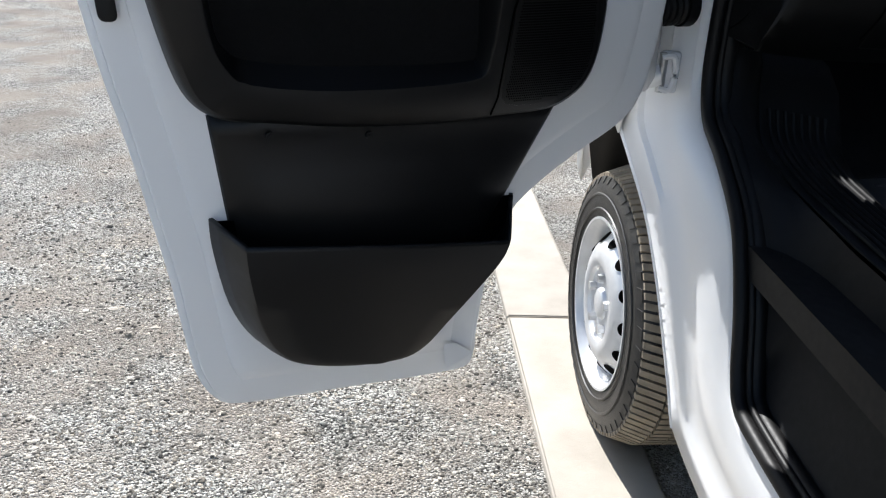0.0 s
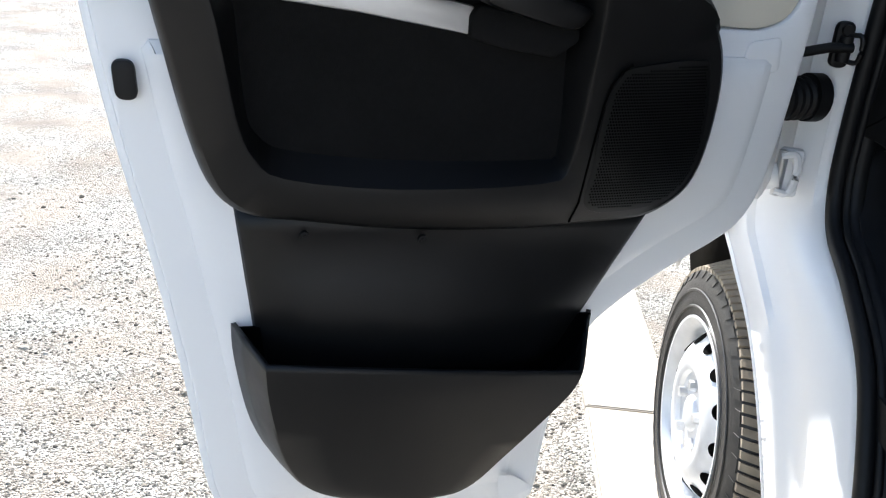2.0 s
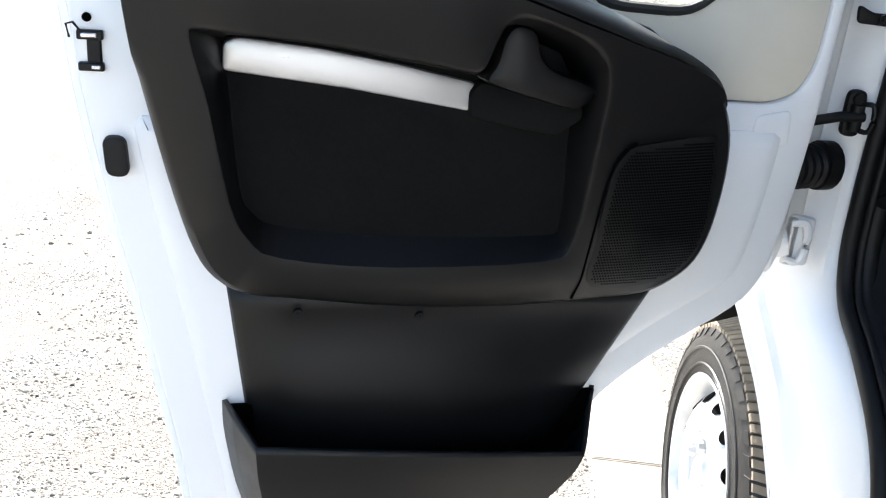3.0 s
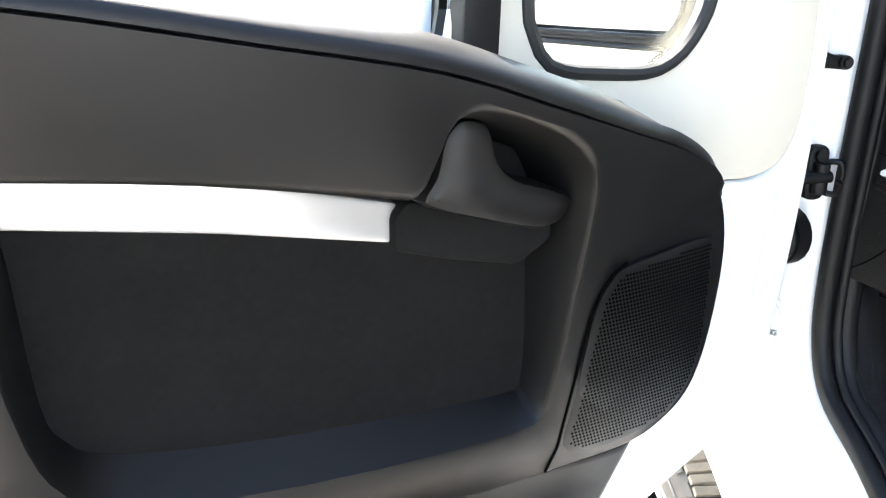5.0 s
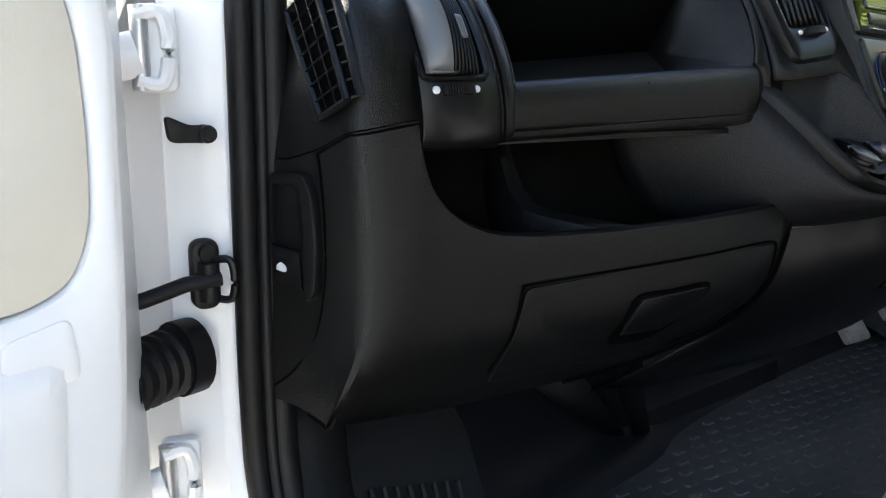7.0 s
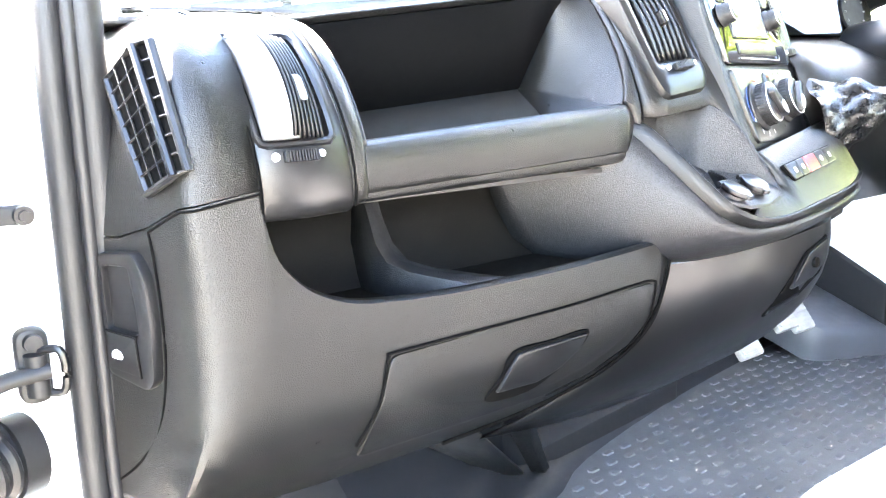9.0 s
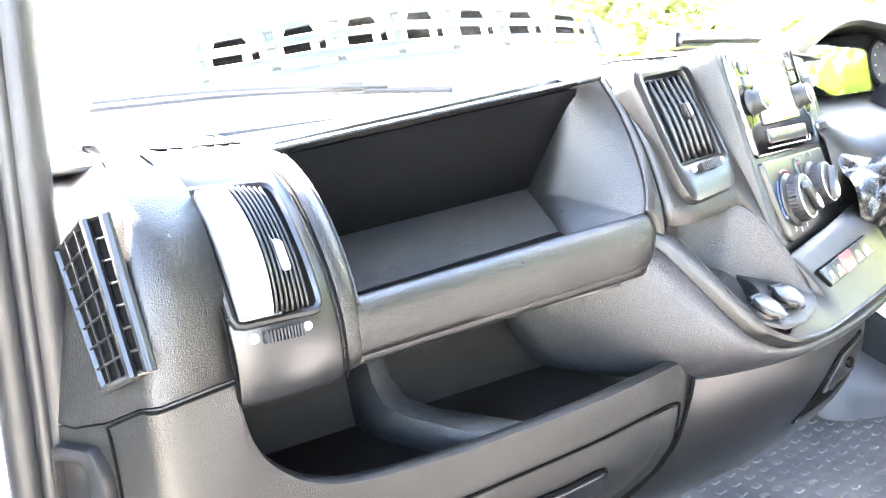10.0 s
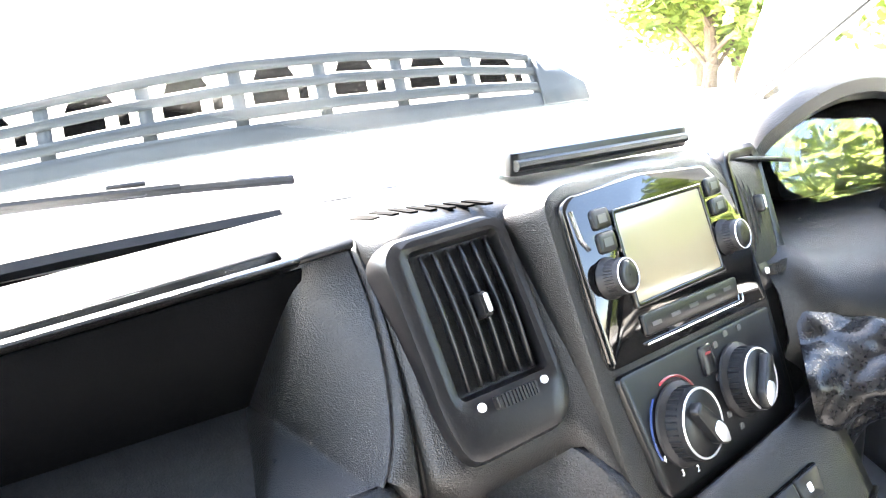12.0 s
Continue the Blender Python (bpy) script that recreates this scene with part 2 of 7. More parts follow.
def fill(bm, loops):
    """Fill the area between closed vertex loops (the first round the rest)."""
    edges = []
    for vs in loops:
        for a, b in zip(vs, vs[1:] + vs[:1]):
            edges.append(bm.edges.get((a, b)) or bm.edges.new((a, b)))
    return bmesh.ops.triangle_fill(bm, use_beauty=True, edges=edges)


def strip(bm, a, b, closed=True):
    for i in range(len(a) if closed else len(a) - 1):
        j = (i + 1) % len(a)
        try:
            bm.faces.new((a[i], a[j], b[j], b[i]))
        except ValueError:
            pass


def plate(outline, holes, to3d, d0, d1, edge=0.0):
    """A slab between depths d0 (front) and d1 along to3d(x, z, depth), with holes through it and a softened front edge."""
    bm = bmesh.new()
    e = edge * (1 if d1 > d0 else -1)
    front, back = [], []
    for k, loop in enumerate([outline] + list(holes)):
        loop = [Vector(q) for q in loop]
        inner = inset(loop, edge if k == 0 else -edge) if edge else loop
        f = [bm.verts.new(to3d(q.x, q.y, d0)) for q in inner]
        b = [bm.verts.new(to3d(q.x, q.y, d1)) for q in loop]
        if edge:
            half = inset(loop, edge * 0.3 if k == 0 else -edge * 0.3)
            m1 = [bm.verts.new(to3d(q.x, q.y, d0 + e * 0.3)) for q in half]
            m2 = [bm.verts.new(to3d(q.x, q.y, d0 + e)) for q in loop]
            strip(bm, f, m1), strip(bm, m1, m2), strip(bm, m2, b)
        else:
            strip(bm, f, b)
        front.append(f), back.append(b)
    fill(bm, front), fill(bm, back)
    return bm


def grid(rows, closed=False):
    """A sheet from rows of 3D points."""
    bm = bmesh.new()
    vs = [[bm.verts.new(p) for p in r] for r in rows]
    for a, b in zip(vs, vs[1:]):
        strip(bm, a, b, closed)
    return bm


def sheet(name, rows, mats, parent, label="", thick=0.004, smooth=40.0, offset=-1.0):
    ob = part(name, grid(rows), mats, parent, label, smooth)
    s = ob.modifiers.new("thickness", "SOLIDIFY")
    s.thickness, s.offset = thick, offset
    return ob


def tube(path, r, n=10, caps=True, flat=1.0, up=(0, 0, 1)):
    """A round or flattened rod along a path; r is one number or one a point."""
    bm = bmesh.new()
    p = [Vector(q) for q in path]
    rings = []
    for i, c in enumerate(p):
        t = (p[min(i + 1, len(p) - 1)] - p[max(i - 1, 0)]).normalized()
        s = t.cross(Vector(up))
        s = s.normalized() if s.length > 1e-4 else t.orthogonal().normalized()
        w = s.cross(t)
        k = r[i] if isinstance(r, (list, tuple)) else r
        rings.append([bm.verts.new(c + (s * math.cos(a) + w * math.sin(a) * flat) * k) for a in (2 * math.pi * j / n for j in range(n))])
    for a, b in zip(rings, rings[1:]):
        strip(bm, a, b)
    if caps:
        bm.faces.new(rings[0]), bm.faces.new(rings[-1])
    return bm


def lathe(profile, n=48, turn=2 * math.pi):
    """Turned about local x: profile of (x, radius)."""
    bm = bmesh.new()
    rings = [[bm.verts.new((x, r * math.cos(turn * j / n), r * math.sin(turn * j / n))) for j in range(n)] for x, r in profile]
    for a, b in zip(rings, rings[1:]):
        strip(bm, a, b)
    return bm


def box(x0, x1, y0, y1, z0, z1):
    bm = bmesh.new()
    bmesh.ops.create_cube(bm, size=1)
    for v in bm.verts:
        v.co = ((x0 + x1) / 2 + v.co.x * (x1 - x0), (y0 + y1) / 2 + v.co.y * (y1 - y0), (z0 + z1) / 2 + v.co.z * (z1 - z0))
    return bm


def joined(*bms):
    out = bmesh.new()
    for b in bms:
        me = bpy.data.meshes.new("t")
        b.to_mesh(me)
        b.free()
        out.from_mesh(me)
        bpy.data.meshes.remove(me)
    return out


def disc(c, r, normal, n=16, depth=0.002):
    """A thin round button at c, facing along normal."""
    q = Vector(normal).to_track_quat("Z", "Y").to_matrix().to_4x4()
    bm = bmesh.new()
    bmesh.ops.create_cone(bm, cap_ends=True, segments=n, radius1=r, radius2=r * 0.92, depth=depth, matrix=Matrix.Translation(c) @ q)
    return bm


# ---- ground ----
def ground_sheet():
    bm = bmesh.new()
    xs = [-150, -40, -12, -5, -3, -2, -1.2, -0.6, 0, 0.398, 0.66, 1.4, 2.5, 5, 12, 40, 150]
    ys = [-150, -40, -10, -3, 0, 1, 1.6, 2.2, 3, 4, 6, 10, 20, 50, 150]
    vs = [[bm.verts.new((x, y, 0)) for x in xs] for y in ys]
    for a, b in zip(vs, vs[1:]):
        strip(bm, a, b, False)
    return bm


ground = tagged(part("ground", ground_sheet(), GRAVEL), "pale crushed stone ground with dusty patches", "ground", kind="structure")


def stones(n, x0, x1, y0, y1, lo, hi, seed):
    """Loose chips lying on the ground, faceted and half sunk."""
    rnd = random.Random(seed)
    verts, faces = [], []
    for _ in range(n):
        x, y = rnd.uniform(x0, x1), rnd.uniform(y0, y1)
        if 0.385 < x < 0.675:
            continue
        r = lo * (hi / lo) ** (rnd.random() ** 3)
        a0, base = rnd.uniform(0, 6.3), len(verts)
        k = 5
        sx, sy, h = rnd.uniform(0.7, 1.3), rnd.uniform(0.7, 1.1), rnd.uniform(0.5, 0.95)
        for ring, (f, z) in enumerate(((1.0, -0.1), (0.85, 0.45), (0.35, 0.8))):
            for j in range(k):
                a = a0 + 6.283 * j / k + ring * 0.4
                q = r * f * rnd.uniform(0.8, 1.2)
                verts.append((x + math.cos(a) * q * sx, y + math.sin(a) * q * sy, r * z * h))
        for ring in range(2):
            for j in range(k):
                p, q = base + ring * k + j, base + ring * k + (j + 1) % k
                faces.append((p, q, q + k, p + k))
        faces.append(tuple(base + 2 * k + j for j in range(k)))
    me = bpy.data.meshes.new("loose_stones")
    me.from_pydata(verts, [], faces)
    return me


for n, lo, hi, x0, x1, y0, y1 in ((34000, 0.0012, 0.0048, -1.1, 0.40, 1.15, 2.9), (16000, 0.002, 0.0065, -2.6, 1.2, 1.2, 4.4), (7000, 0.0042, 0.0085, -1.4, 0.40, 1.15, 3.3), (420, 0.007, 0.015, -2.0, 0.40, 1.2, 3.8)):
    me = stones(n, x0, x1, y0, y1, lo, hi, 11 + n % 7)
    me.materials.append(STONE)
    tagged(new("loose_stones", me), "loose pale stone chips on the ground", "gravel", kind="stuff")
# chips take their tone one by one, in darker and dustier drifts
sn, sl = STONE.node_tree.nodes, STONE.node_tree.links
geo = sn.new("ShaderNodeNewGeometry")
tone = sn.new("ShaderNodeValToRGB")
tone.color_ramp.elements[0].color, tone.color_ramp.elements[1].color = (0.035, 0.034, 0.032, 1), (0.78, 0.765, 0.71, 1)
half_tone = tone.color_ramp.elements.new(0.55)
half_tone.color = (0.29, 0.283, 0.258, 1)
drift = sn.new("ShaderNodeTexNoise")
drift.inputs["Scale"].default_value, drift.inputs["Detail"].default_value = 3.2, 3
drift_tone = sn.new("ShaderNodeValToRGB")
e = drift_tone.color_ramp.elements
e[0].position, e[0].color, e[1].position, e[1].color = 0.36, (0.50, 0.50, 0.48, 1), 0.62, (1.0, 0.985, 0.94, 1)
brown = e.new(0.47)
brown.color = (0.95, 0.86, 0.76, 1)
mult = sn.new("ShaderNodeMix")
mult.data_type, mult.blend_type = "RGBA", "MULTIPLY"
mult.inputs["Factor"].default_value = 1.0
sl.new(sn.new("ShaderNodeTexCoord").outputs["Object"], drift.inputs["Vector"])
sl.new(drift.outputs["Fac"], drift_tone.inputs["Fac"])
sl.new(geo.outputs["Random Per Island"], tone.inputs["Fac"])
sl.new(tone.outputs["Color"], mult.inputs[6])
sl.new(drift_tone.outputs["Color"], mult.inputs[7])
sl.new(mult.outputs[2], sn["Principled BSDF"].inputs["Base Color"])

kerb = thing("kerb", "pale flush concrete kerb edging with joints", "kerb", kind="structure")
y = -3.75
while y < 14:
    bm = plate(rounded([(0.398, y + 0.0015), (0.66, y + 0.0015), (0.66, y + 1.5235), (0.398, y + 1.5235)], 0.006), [],
               lambda a, b, d: Vector((a, b, d)), 0.014, -0.1, 0.008)
    part("kerb_block", bm, CONCRETE, kerb)
    y += 1.525

# ---- van body: jamb, sill, wheel arch, cab shell ----
VAN = thing("van_cab", "white panel van cab with its passenger door open", "van")

SEAL = [(0.60, 1.60, 1.95), (0.570, 1.475, 1.70), (0.558, 1.444, 1.46), (0.557, 1.445, 1.32), (0.557, 1.451, 1.16), (0.557, 1.452, 1.05), (0.557, 1.443, 0.97),
        (0.557, 1.405, 0.908), (0.557, 1.315, 0.864), (0.556, 1.212, 0.798), (0.554, 1.145, 0.70), (0.552, 1.10, 0.60), (0.55, 1.062, 0.56), (0.55, 0.99, 0.548),
        (0.55, 0.80, 0.545), (0.55, 0.40, 0.545), (0.55, 0.14, 0.55)]
LIP = [(0.53, 1.72, 1.95), (0.47, 1.60, 1.70), (0.445, 1.56, 1.46), (0.44, 1.56, 1.32), (0.44, 1.56, 1.16), (0.445, 1.57, 1.05), (0.45, 1.58, 0.95),
       (0.458, 1.60, 0.86), (0.475, 1.56, 0.80), (0.502, 1.49, 0.71), (0.528, 1.45, 0.60), (0.555, 1.43, 0.48), (0.58, 1.42, 0.37), (0.595, 1.40, 0.285),
       (0.585, 1.10, 0.27), (0.57, 0.50, 0.27), (0.57, 0.14, 0.27)]


def jamb_rows():
    s, q = smooth_line(SEAL, 4), smooth_line(LIP, 4)
    rows = []
    for a, b in zip(s, q):
        low = max(0.0, min(1.0, (0.62 - a.z) / 0.06))        # the sill turns into a flat step
        row = []
        for f, out in ((0, 0), (0.10, 0.004), (0.16, 0.012), (0.42, 0.014), (0.47, 0.004), (0.70, 0.0), (0.76, 0.010), (1, 0.0)):
            p = a.lerp(b, f)
            step = Vector((b.x - 0.12 * f, a.y + (b.y - a.y) * f * 0.4, a.z - 0.01)) if f > 0 else a
            p = p + Vector((-0.55, -0.8, 0.2)) * out
            row.append(p)
        rows.append(row)
    return rows


sheet("door_jamb", jamb_rows(), WHITE, VAN, "white painted door jamb with pressed ridges", 0.003)
# rolled edge round the wheel opening
part("arch_flange", tube(smooth_line(LIP[6:14], 5), 0.006, 8), WHITE, VAN)


def seal_path(dx, d):
    """The opening's edge moved by dx across the van and by d into the opening."""
    line = smooth_line(SEAL, 6)
    out = []
    for k, p in enumerate(line):
        t = line[min(k + 1, len(line) - 1)] - line[max(k - 1, 0)]
        n = Vector((0, t.z, -t.y)).normalized()
        out.append(p + Vector((dx, 0, 0)) + n * d)
    return out


part("door_seal", tube(seal_path(-0.002, 0.008), 0.012, 18, up=(1, 0, 0)), RUBBER, VAN, "black rubber door seal")
part("seal_lip", tube(seal_path(0.011, 0.019), 0.006, 14, up=(1, 0, 0)), RUBBER, VAN)
part("seal_trim", tube(seal_path(0.024, 0.014), 0.0135, 18, up=(1, 0, 0)), RUBBER, VAN, "black trim along the door seal")

# wheel arch liner: half a drum over the wheel
HUB = Vector((0.545, 1.835, 0.335))
rows = []
for j in range(25):
    a = math.pi * (0.05 + 1.01 * j / 24)
    rows.append([(x, HUB.y + r * math.cos(a), HUB.z + 0.02 + 1.18 * r * math.sin(a)) for x, r in ((0.47 + 0.16 * max(0, (a - 1.9) / 1.2) + 0.13 * max(0, 1.2 - a), 0.425), (0.64, 0.432), (0.75, 0.432), (0.88, 0.432))])
sheet("wheel_arch_liner", rows, RUBBER, VAN, "black wheel arch liner", 0.004)
sheet("arch_back", [[(0.88, 1.42, 0.3), (0.88, 2.25, 0.3)], [(0.88, 1.42, 0.78), (0.88, 2.25, 0.78)]], RUBBER, VAN)


def wing_rows():
    """Front wing over the wheel, from the jamb to the nose."""
    rows = []
    for k in range(17):
        f = (k - 2) / 14
        y = 1.585 + f * 0.95 if k > 1 else 1.465 + 0.06 * k
        f = max(0.0, f)
        d = abs(y - HUB.y)
        low = HUB.z + 0.02 + 0.52 * max(0.0, 1 - (d / 0.42) ** 3) ** (1 / 3) if d < 0.42 else 0.50
        low = 0.96 if k < 2 else low
        top = 1.44 - 0.30 * f ** 1.2
        nose = 0.10 * max(0.0, (y - 1.98) / 0.27)
        rows.append([(0.452 + nose, y, low), (0.436 + nose, y, low + 0.05), (0.43 + nose, y, (low + top) / 2),
                     (0.44 + nose, y, top - 0.10), (0.475 + nose, y, top - 0.02), (0.56 + nose, y, top + 0.02)])
    return rows


sheet("front_wing", wing_rows(), WHITE, VAN, "white front wing", 0.004)

MID = 1.385                                                   # the van's middle, across
bonnet = []
for k in range(9):
    f = k / 8
    y = 2.06 + 0.46 * f
    z = 1.505 - 0.16 * f - 0.20 * f * f
    bonnet.append([(MID + s * (0.86 - 0.10 * f), y - 0.16 * abs(s) ** 2.5, z - 0.07 * abs(s) ** 3) for s in (-1, -0.8, -0.5, -0.2, 0.2, 0.5, 0.8, 1)])
sheet("bonnet", bonnet, WHITE, VAN, "white bonnet ahead of the windscreen", 0.006)
sheet("nose", [[(0.70, 2.40, 1.16), (1.0, 2.52, 1.14), (1.8, 2.52, 1.14), (2.2, 2.40, 1.16)],
               [(0.68, 2.46, 0.8), (1.0, 2.62, 0.8), (1.8, 2.62, 0.8), (2.3, 2.50, 0.8)],
               [(0.68, 2.44, 0.3), (1.0, 2.62, 0.3), (1.8, 2.62, 0.3), (2.3, 2.48, 0.3)]], WHITE, VAN, "", 0.006)

# roof, rear wall, far side and lower body close the cab behind the camera
part("roof", plate(rounded([(0.60, 0.05), (2.17, 0.05), (2.10, 1.30), (0.67, 1.30)], 0.12), [], lambda a, b, d: Vector((a, b, d)), 2.04, 2.08), [WHITE], VAN)
# headlining and rear wall are unseen, kept dark to lower bounced light
tagged(part("ceiling", plate(rounded([(0.62, 0.07), (2.15, 0.07), (2.08, 1.24), (0.69, 1.24)], 0.12), [], lambda a, b, d: Vector((a, b, d)), 2.00, 2.03), HEADLINING),
       "grey cloth headlining", "ceiling", kind="structure")
part("rear_wall", box(0.56, 2.21, -0.02, 0.04, 0.30, 2.06), FOOTWELL, VAN)
part("load_body_side", box(0.50, 0.56, -2.2, 0.13, 0.35, 2.2), WHITE, VAN, "", bevel=0.02)
part("far_jamb", box(2.175, 2.21, 1.55, 2.0, 0.6, 1.45), WHITE, VAN)
part("far_kick_panel", plate(rounded([(1.56, 0.60), (2.0, 0.60), (2.0, 1.02), (1.70, 1.00), (1.56, 0.93)], 0.02), [], lambda a, b, d: Vector((d, a, b)), 2.155, 2.174, 0.006), FOOTWELL, VAN, "dark kick panel")
# unseen wall and dark trim added to keep driver-side light off the dash
part("far_side_blocker", box(2.170, 2.21, 0.42, 1.548, 0.30, 1.33), WHITE, VAN)
part("far_trim_blocker", box(2.150, 2.168, 0.46, 1.54, 0.84, 1.30), DOOR_PLASTIC, VAN, "", bevel=0.006)
# unseen side wall, added to block light from behind the driver
part("far_rear_blocker", box(2.165, 2.21, 0.04, 0.42, 0.30, 2.03), WHITE, VAN)
part("front_pillar", tube([(2.19, 1.66, 1.36), (2.02, 1.20, 2.03)], 0.045, 10), WHITE, VAN)
part("front_pillar", tube([(0.585, 1.66, 1.36), (0.74, 1.20, 2.03)], 0.045, 10), WHITE, VAN)

# driver-side corner frame between windscreen and door, with a thin dark seal
part("corner_frame", plate([Vector(p) for p in ((1.955, 1.40), (1.948, 1.485), (1.875, 1.68), (1.78, 1.90), (1.30, 1.95), (1.723, 1.627), (1.90, 1.494), (1.93, 1.40))], [], lambda a, b, d: Vector((d, a, b)), 2.05, 2.075, 0.004), WHITE, VAN, "white corner frame of the windscreen")
part("corner_seal", tube([(2.048, 1.925, 1.476), (2.048, 1.896, 1.497), (2.048, 1.723, 1.627), (2.048, 1.50, 1.797)], 0.0035, 6), RUBBER, VAN)

# windscreen and what lies under its foot
ws = []
for k in range(9):
    f = k / 8
    ws.append([(MID + s * (0.84 - 0.13 * f), 1.80 - 0.56 * f + 0.045 * (1 - s * s) * (1 - f * 0.5) - 0.15 * s * s * (1 - f), 1.425 + 0.60 * f) for s in (-1, -0.75, -0.4, 0, 0.4, 0.75, 1)])
ob = part("windscreen", grid(ws), GLASS, VAN, "clear raked windscreen")
ob.visible_shadow = False


# ---- the wheel ----
def front_wheel():
    w = thing("front_wheel", "dusty black tyre on a silver steel wheel resting on the kerb", "wheel", pose(HUB.x, HUB.y, HUB.z, 0, 0, 2))
    prof = [(-0.004, 0.205), (-0.012, 0.215), (-0.016, 0.25), (-0.014, 0.285), (-0.004, 0.310), (0.008, 0.316), (0.03, 0.321), (0.11, 0.323),
            (0.19, 0.321), (0.212, 0.316), (0.224, 0.310), (0.234, 0.285), (0.236, 0.25), (0.232, 0.215), (0.224, 0.205)]
    bm = lathe(prof, 96)
    for f in bm.faces:
        c = f.calc_center_median()
        f.material_index = 0
    tyre = part("tyre", bm, [TYRE, TREAD], w, "black tyre with brown dust on its tread")
    bm = bmesh.new()
    rnd = random.Random(4)
    # tread bars: sipes between two long grooves
    k = 96
    for j in range(k):
        a = 2 * math.pi * j / k
        for x0, x1, skew in ((-0.004, 0.054, 0.5), (0.060, 0.107, 0.15), (0.113, 0.160, -0.15), (0.166, 0.224, -0.5)):
            b = bmesh.new()
            bmesh.ops.create_cube(b, size=1)
            for v in b.verts:
                x = (x0 + x1) / 2 + v.co.x * (x1 - x0)
                r = (0.318 if v.co.z < 0 else 0.3385) - (0.013 * (abs(x - 0.11) / 0.106) ** 6)
                t = a + v.co.y * 2 * math.pi / k * 0.70 + skew * (x - 0.11) * 1.3
                v.co = (x, r * math.cos(t), r * math.sin(t))
            me = bpy.data.meshes.new("t")
            b.to_mesh(me), b.free()
            bm.from_mesh(me)
            bpy.data.meshes.remove(me)
    tagged(part("tread", bm, TREAD, tyre, "worn tread blocks", 25), kind="stuff")
    bm = bmesh.new()
    for j in range(46):                                       # shoulder lugs on the sidewall
        t0 = 2 * math.pi * j / 46
        b = bmesh.new()
        bmesh.ops.create_cube(b, size=1)
        for v in b.verts:
            r = 0.301 + v.co.z * 0.016
            sx = -0.013 + 0.36 * (r - 0.289)
            t = t0 + v.co.y * (0.085 if j % 2 else 0.06) + 1.5 * (r - 0.30)
            v.co = (sx - 0.0011 if v.co.x < 0 else sx + 0.004, r * math.cos(t), r * math.sin(t))
        me = bpy.data.meshes.new("t")
        b.to_mesh(me), b.free()
        bm.from_mesh(me)
        bpy.data.meshes.remove(me)
    tagged(part("sidewall_relief", bm, TYRE, tyre, "", 20), kind="stuff")
    part("sidewall_ring", lathe([(-0.0155, 0.228), (-0.0185, 0.230), (-0.0185, 0.233), (-0.0155, 0.235)], 72), TYRE, tyre)
    ring = lathe([(-0.0165, 0.262), (-0.0185, 0.264), (-0.0185, 0.268), (-0.0165, 0.270)], 72)
    part("sidewall_ring", ring, TYRE, tyre)
    rim = part("rim", lathe([(0.05, 0.196), (0.012, 0.199), (-0.006, 0.203), (-0.012, 0.212), (-0.015, 0.212), (-0.015, 0.206), (-0.004, 0.196), (0.006, 0.188),
                             (0.030, 0.180)], 72), WHEEL, w, "silver painted steel rim")
    # dished centre with round holes near its edge
    n, bm = 13, bmesh.new()
    seg = 120
    prof = [(0.034, 0.182), (0.024, 0.177), (0.010, 0.165), (-0.002, 0.152), (-0.011, 0.136), (-0.016, 0.118), (-0.017, 0.102), (-0.013, 0.093), (-0.004, 0.088), (-0.003, 0.040), (-0.010, 0.036), (-0.013, 0.030), (-0.013, 0.001)]
    rings = [[bm.verts.new((x, r * math.cos(2 * math.pi * j / seg), r * math.sin(2 * math.pi * j / seg))) for j in range(seg)] for x, r in prof]
    for a, b in zip(rings, rings[1:]):
        strip(bm, a, b)
    part("wheel_disc", bm, WHEEL, rim, "silver dished wheel centre")
    for j in range(n):
        a = 2 * math.pi * (j + 0.3) / n
        b = bmesh.new()
        bmesh.ops.create_cone(b, cap_ends=True, segments=18, radius1=0.017, radius2=0.017, depth=0.002)
        for v in b.verts:
            p = Vector((v.co.z + 0.0075 + v.co.x * 0.84, 0.163 + v.co.x * 0.80, v.co.y * 1.05))
            v.co = (p.x, p.y * math.cos(a) - p.z * math.sin(a), p.y * math.sin(a) + p.z * math.cos(a))
        # flat black disc painted as the shade of a hole
        part("hand_hole", b, PIT, rim)
        if j < 5:
            a = 2 * math.pi * (j + 0.2) / 5
            b = bmesh.new()
            bmesh.ops.create_cone(b, cap_ends=True, segments=6, radius1=0.0125, radius2=0.011, depth=0.02)
            for v in b.verts:
                p = Vector((-v.co.z - 0.010, 0.065 + v.co.x, v.co.y))
                v.co = (p.x, p.y * math.cos(a) - p.z * math.sin(a), p.y * math.sin(a) + p.z * math.cos(a))
            part("wheel_nut", b, STEEL, rim)
    return w


front_wheel()


# ---- the open passenger door; local x along the door towards the hinges, -y into the cab side, z up ----
DOOR = thing("door_1", "white open passenger door with black trim panel", "door", pose(0.54, 1.329, 0, 0, 0, 18.7), kind="structure")


def D(u, z, w):
    return Vector((u, -w, z))


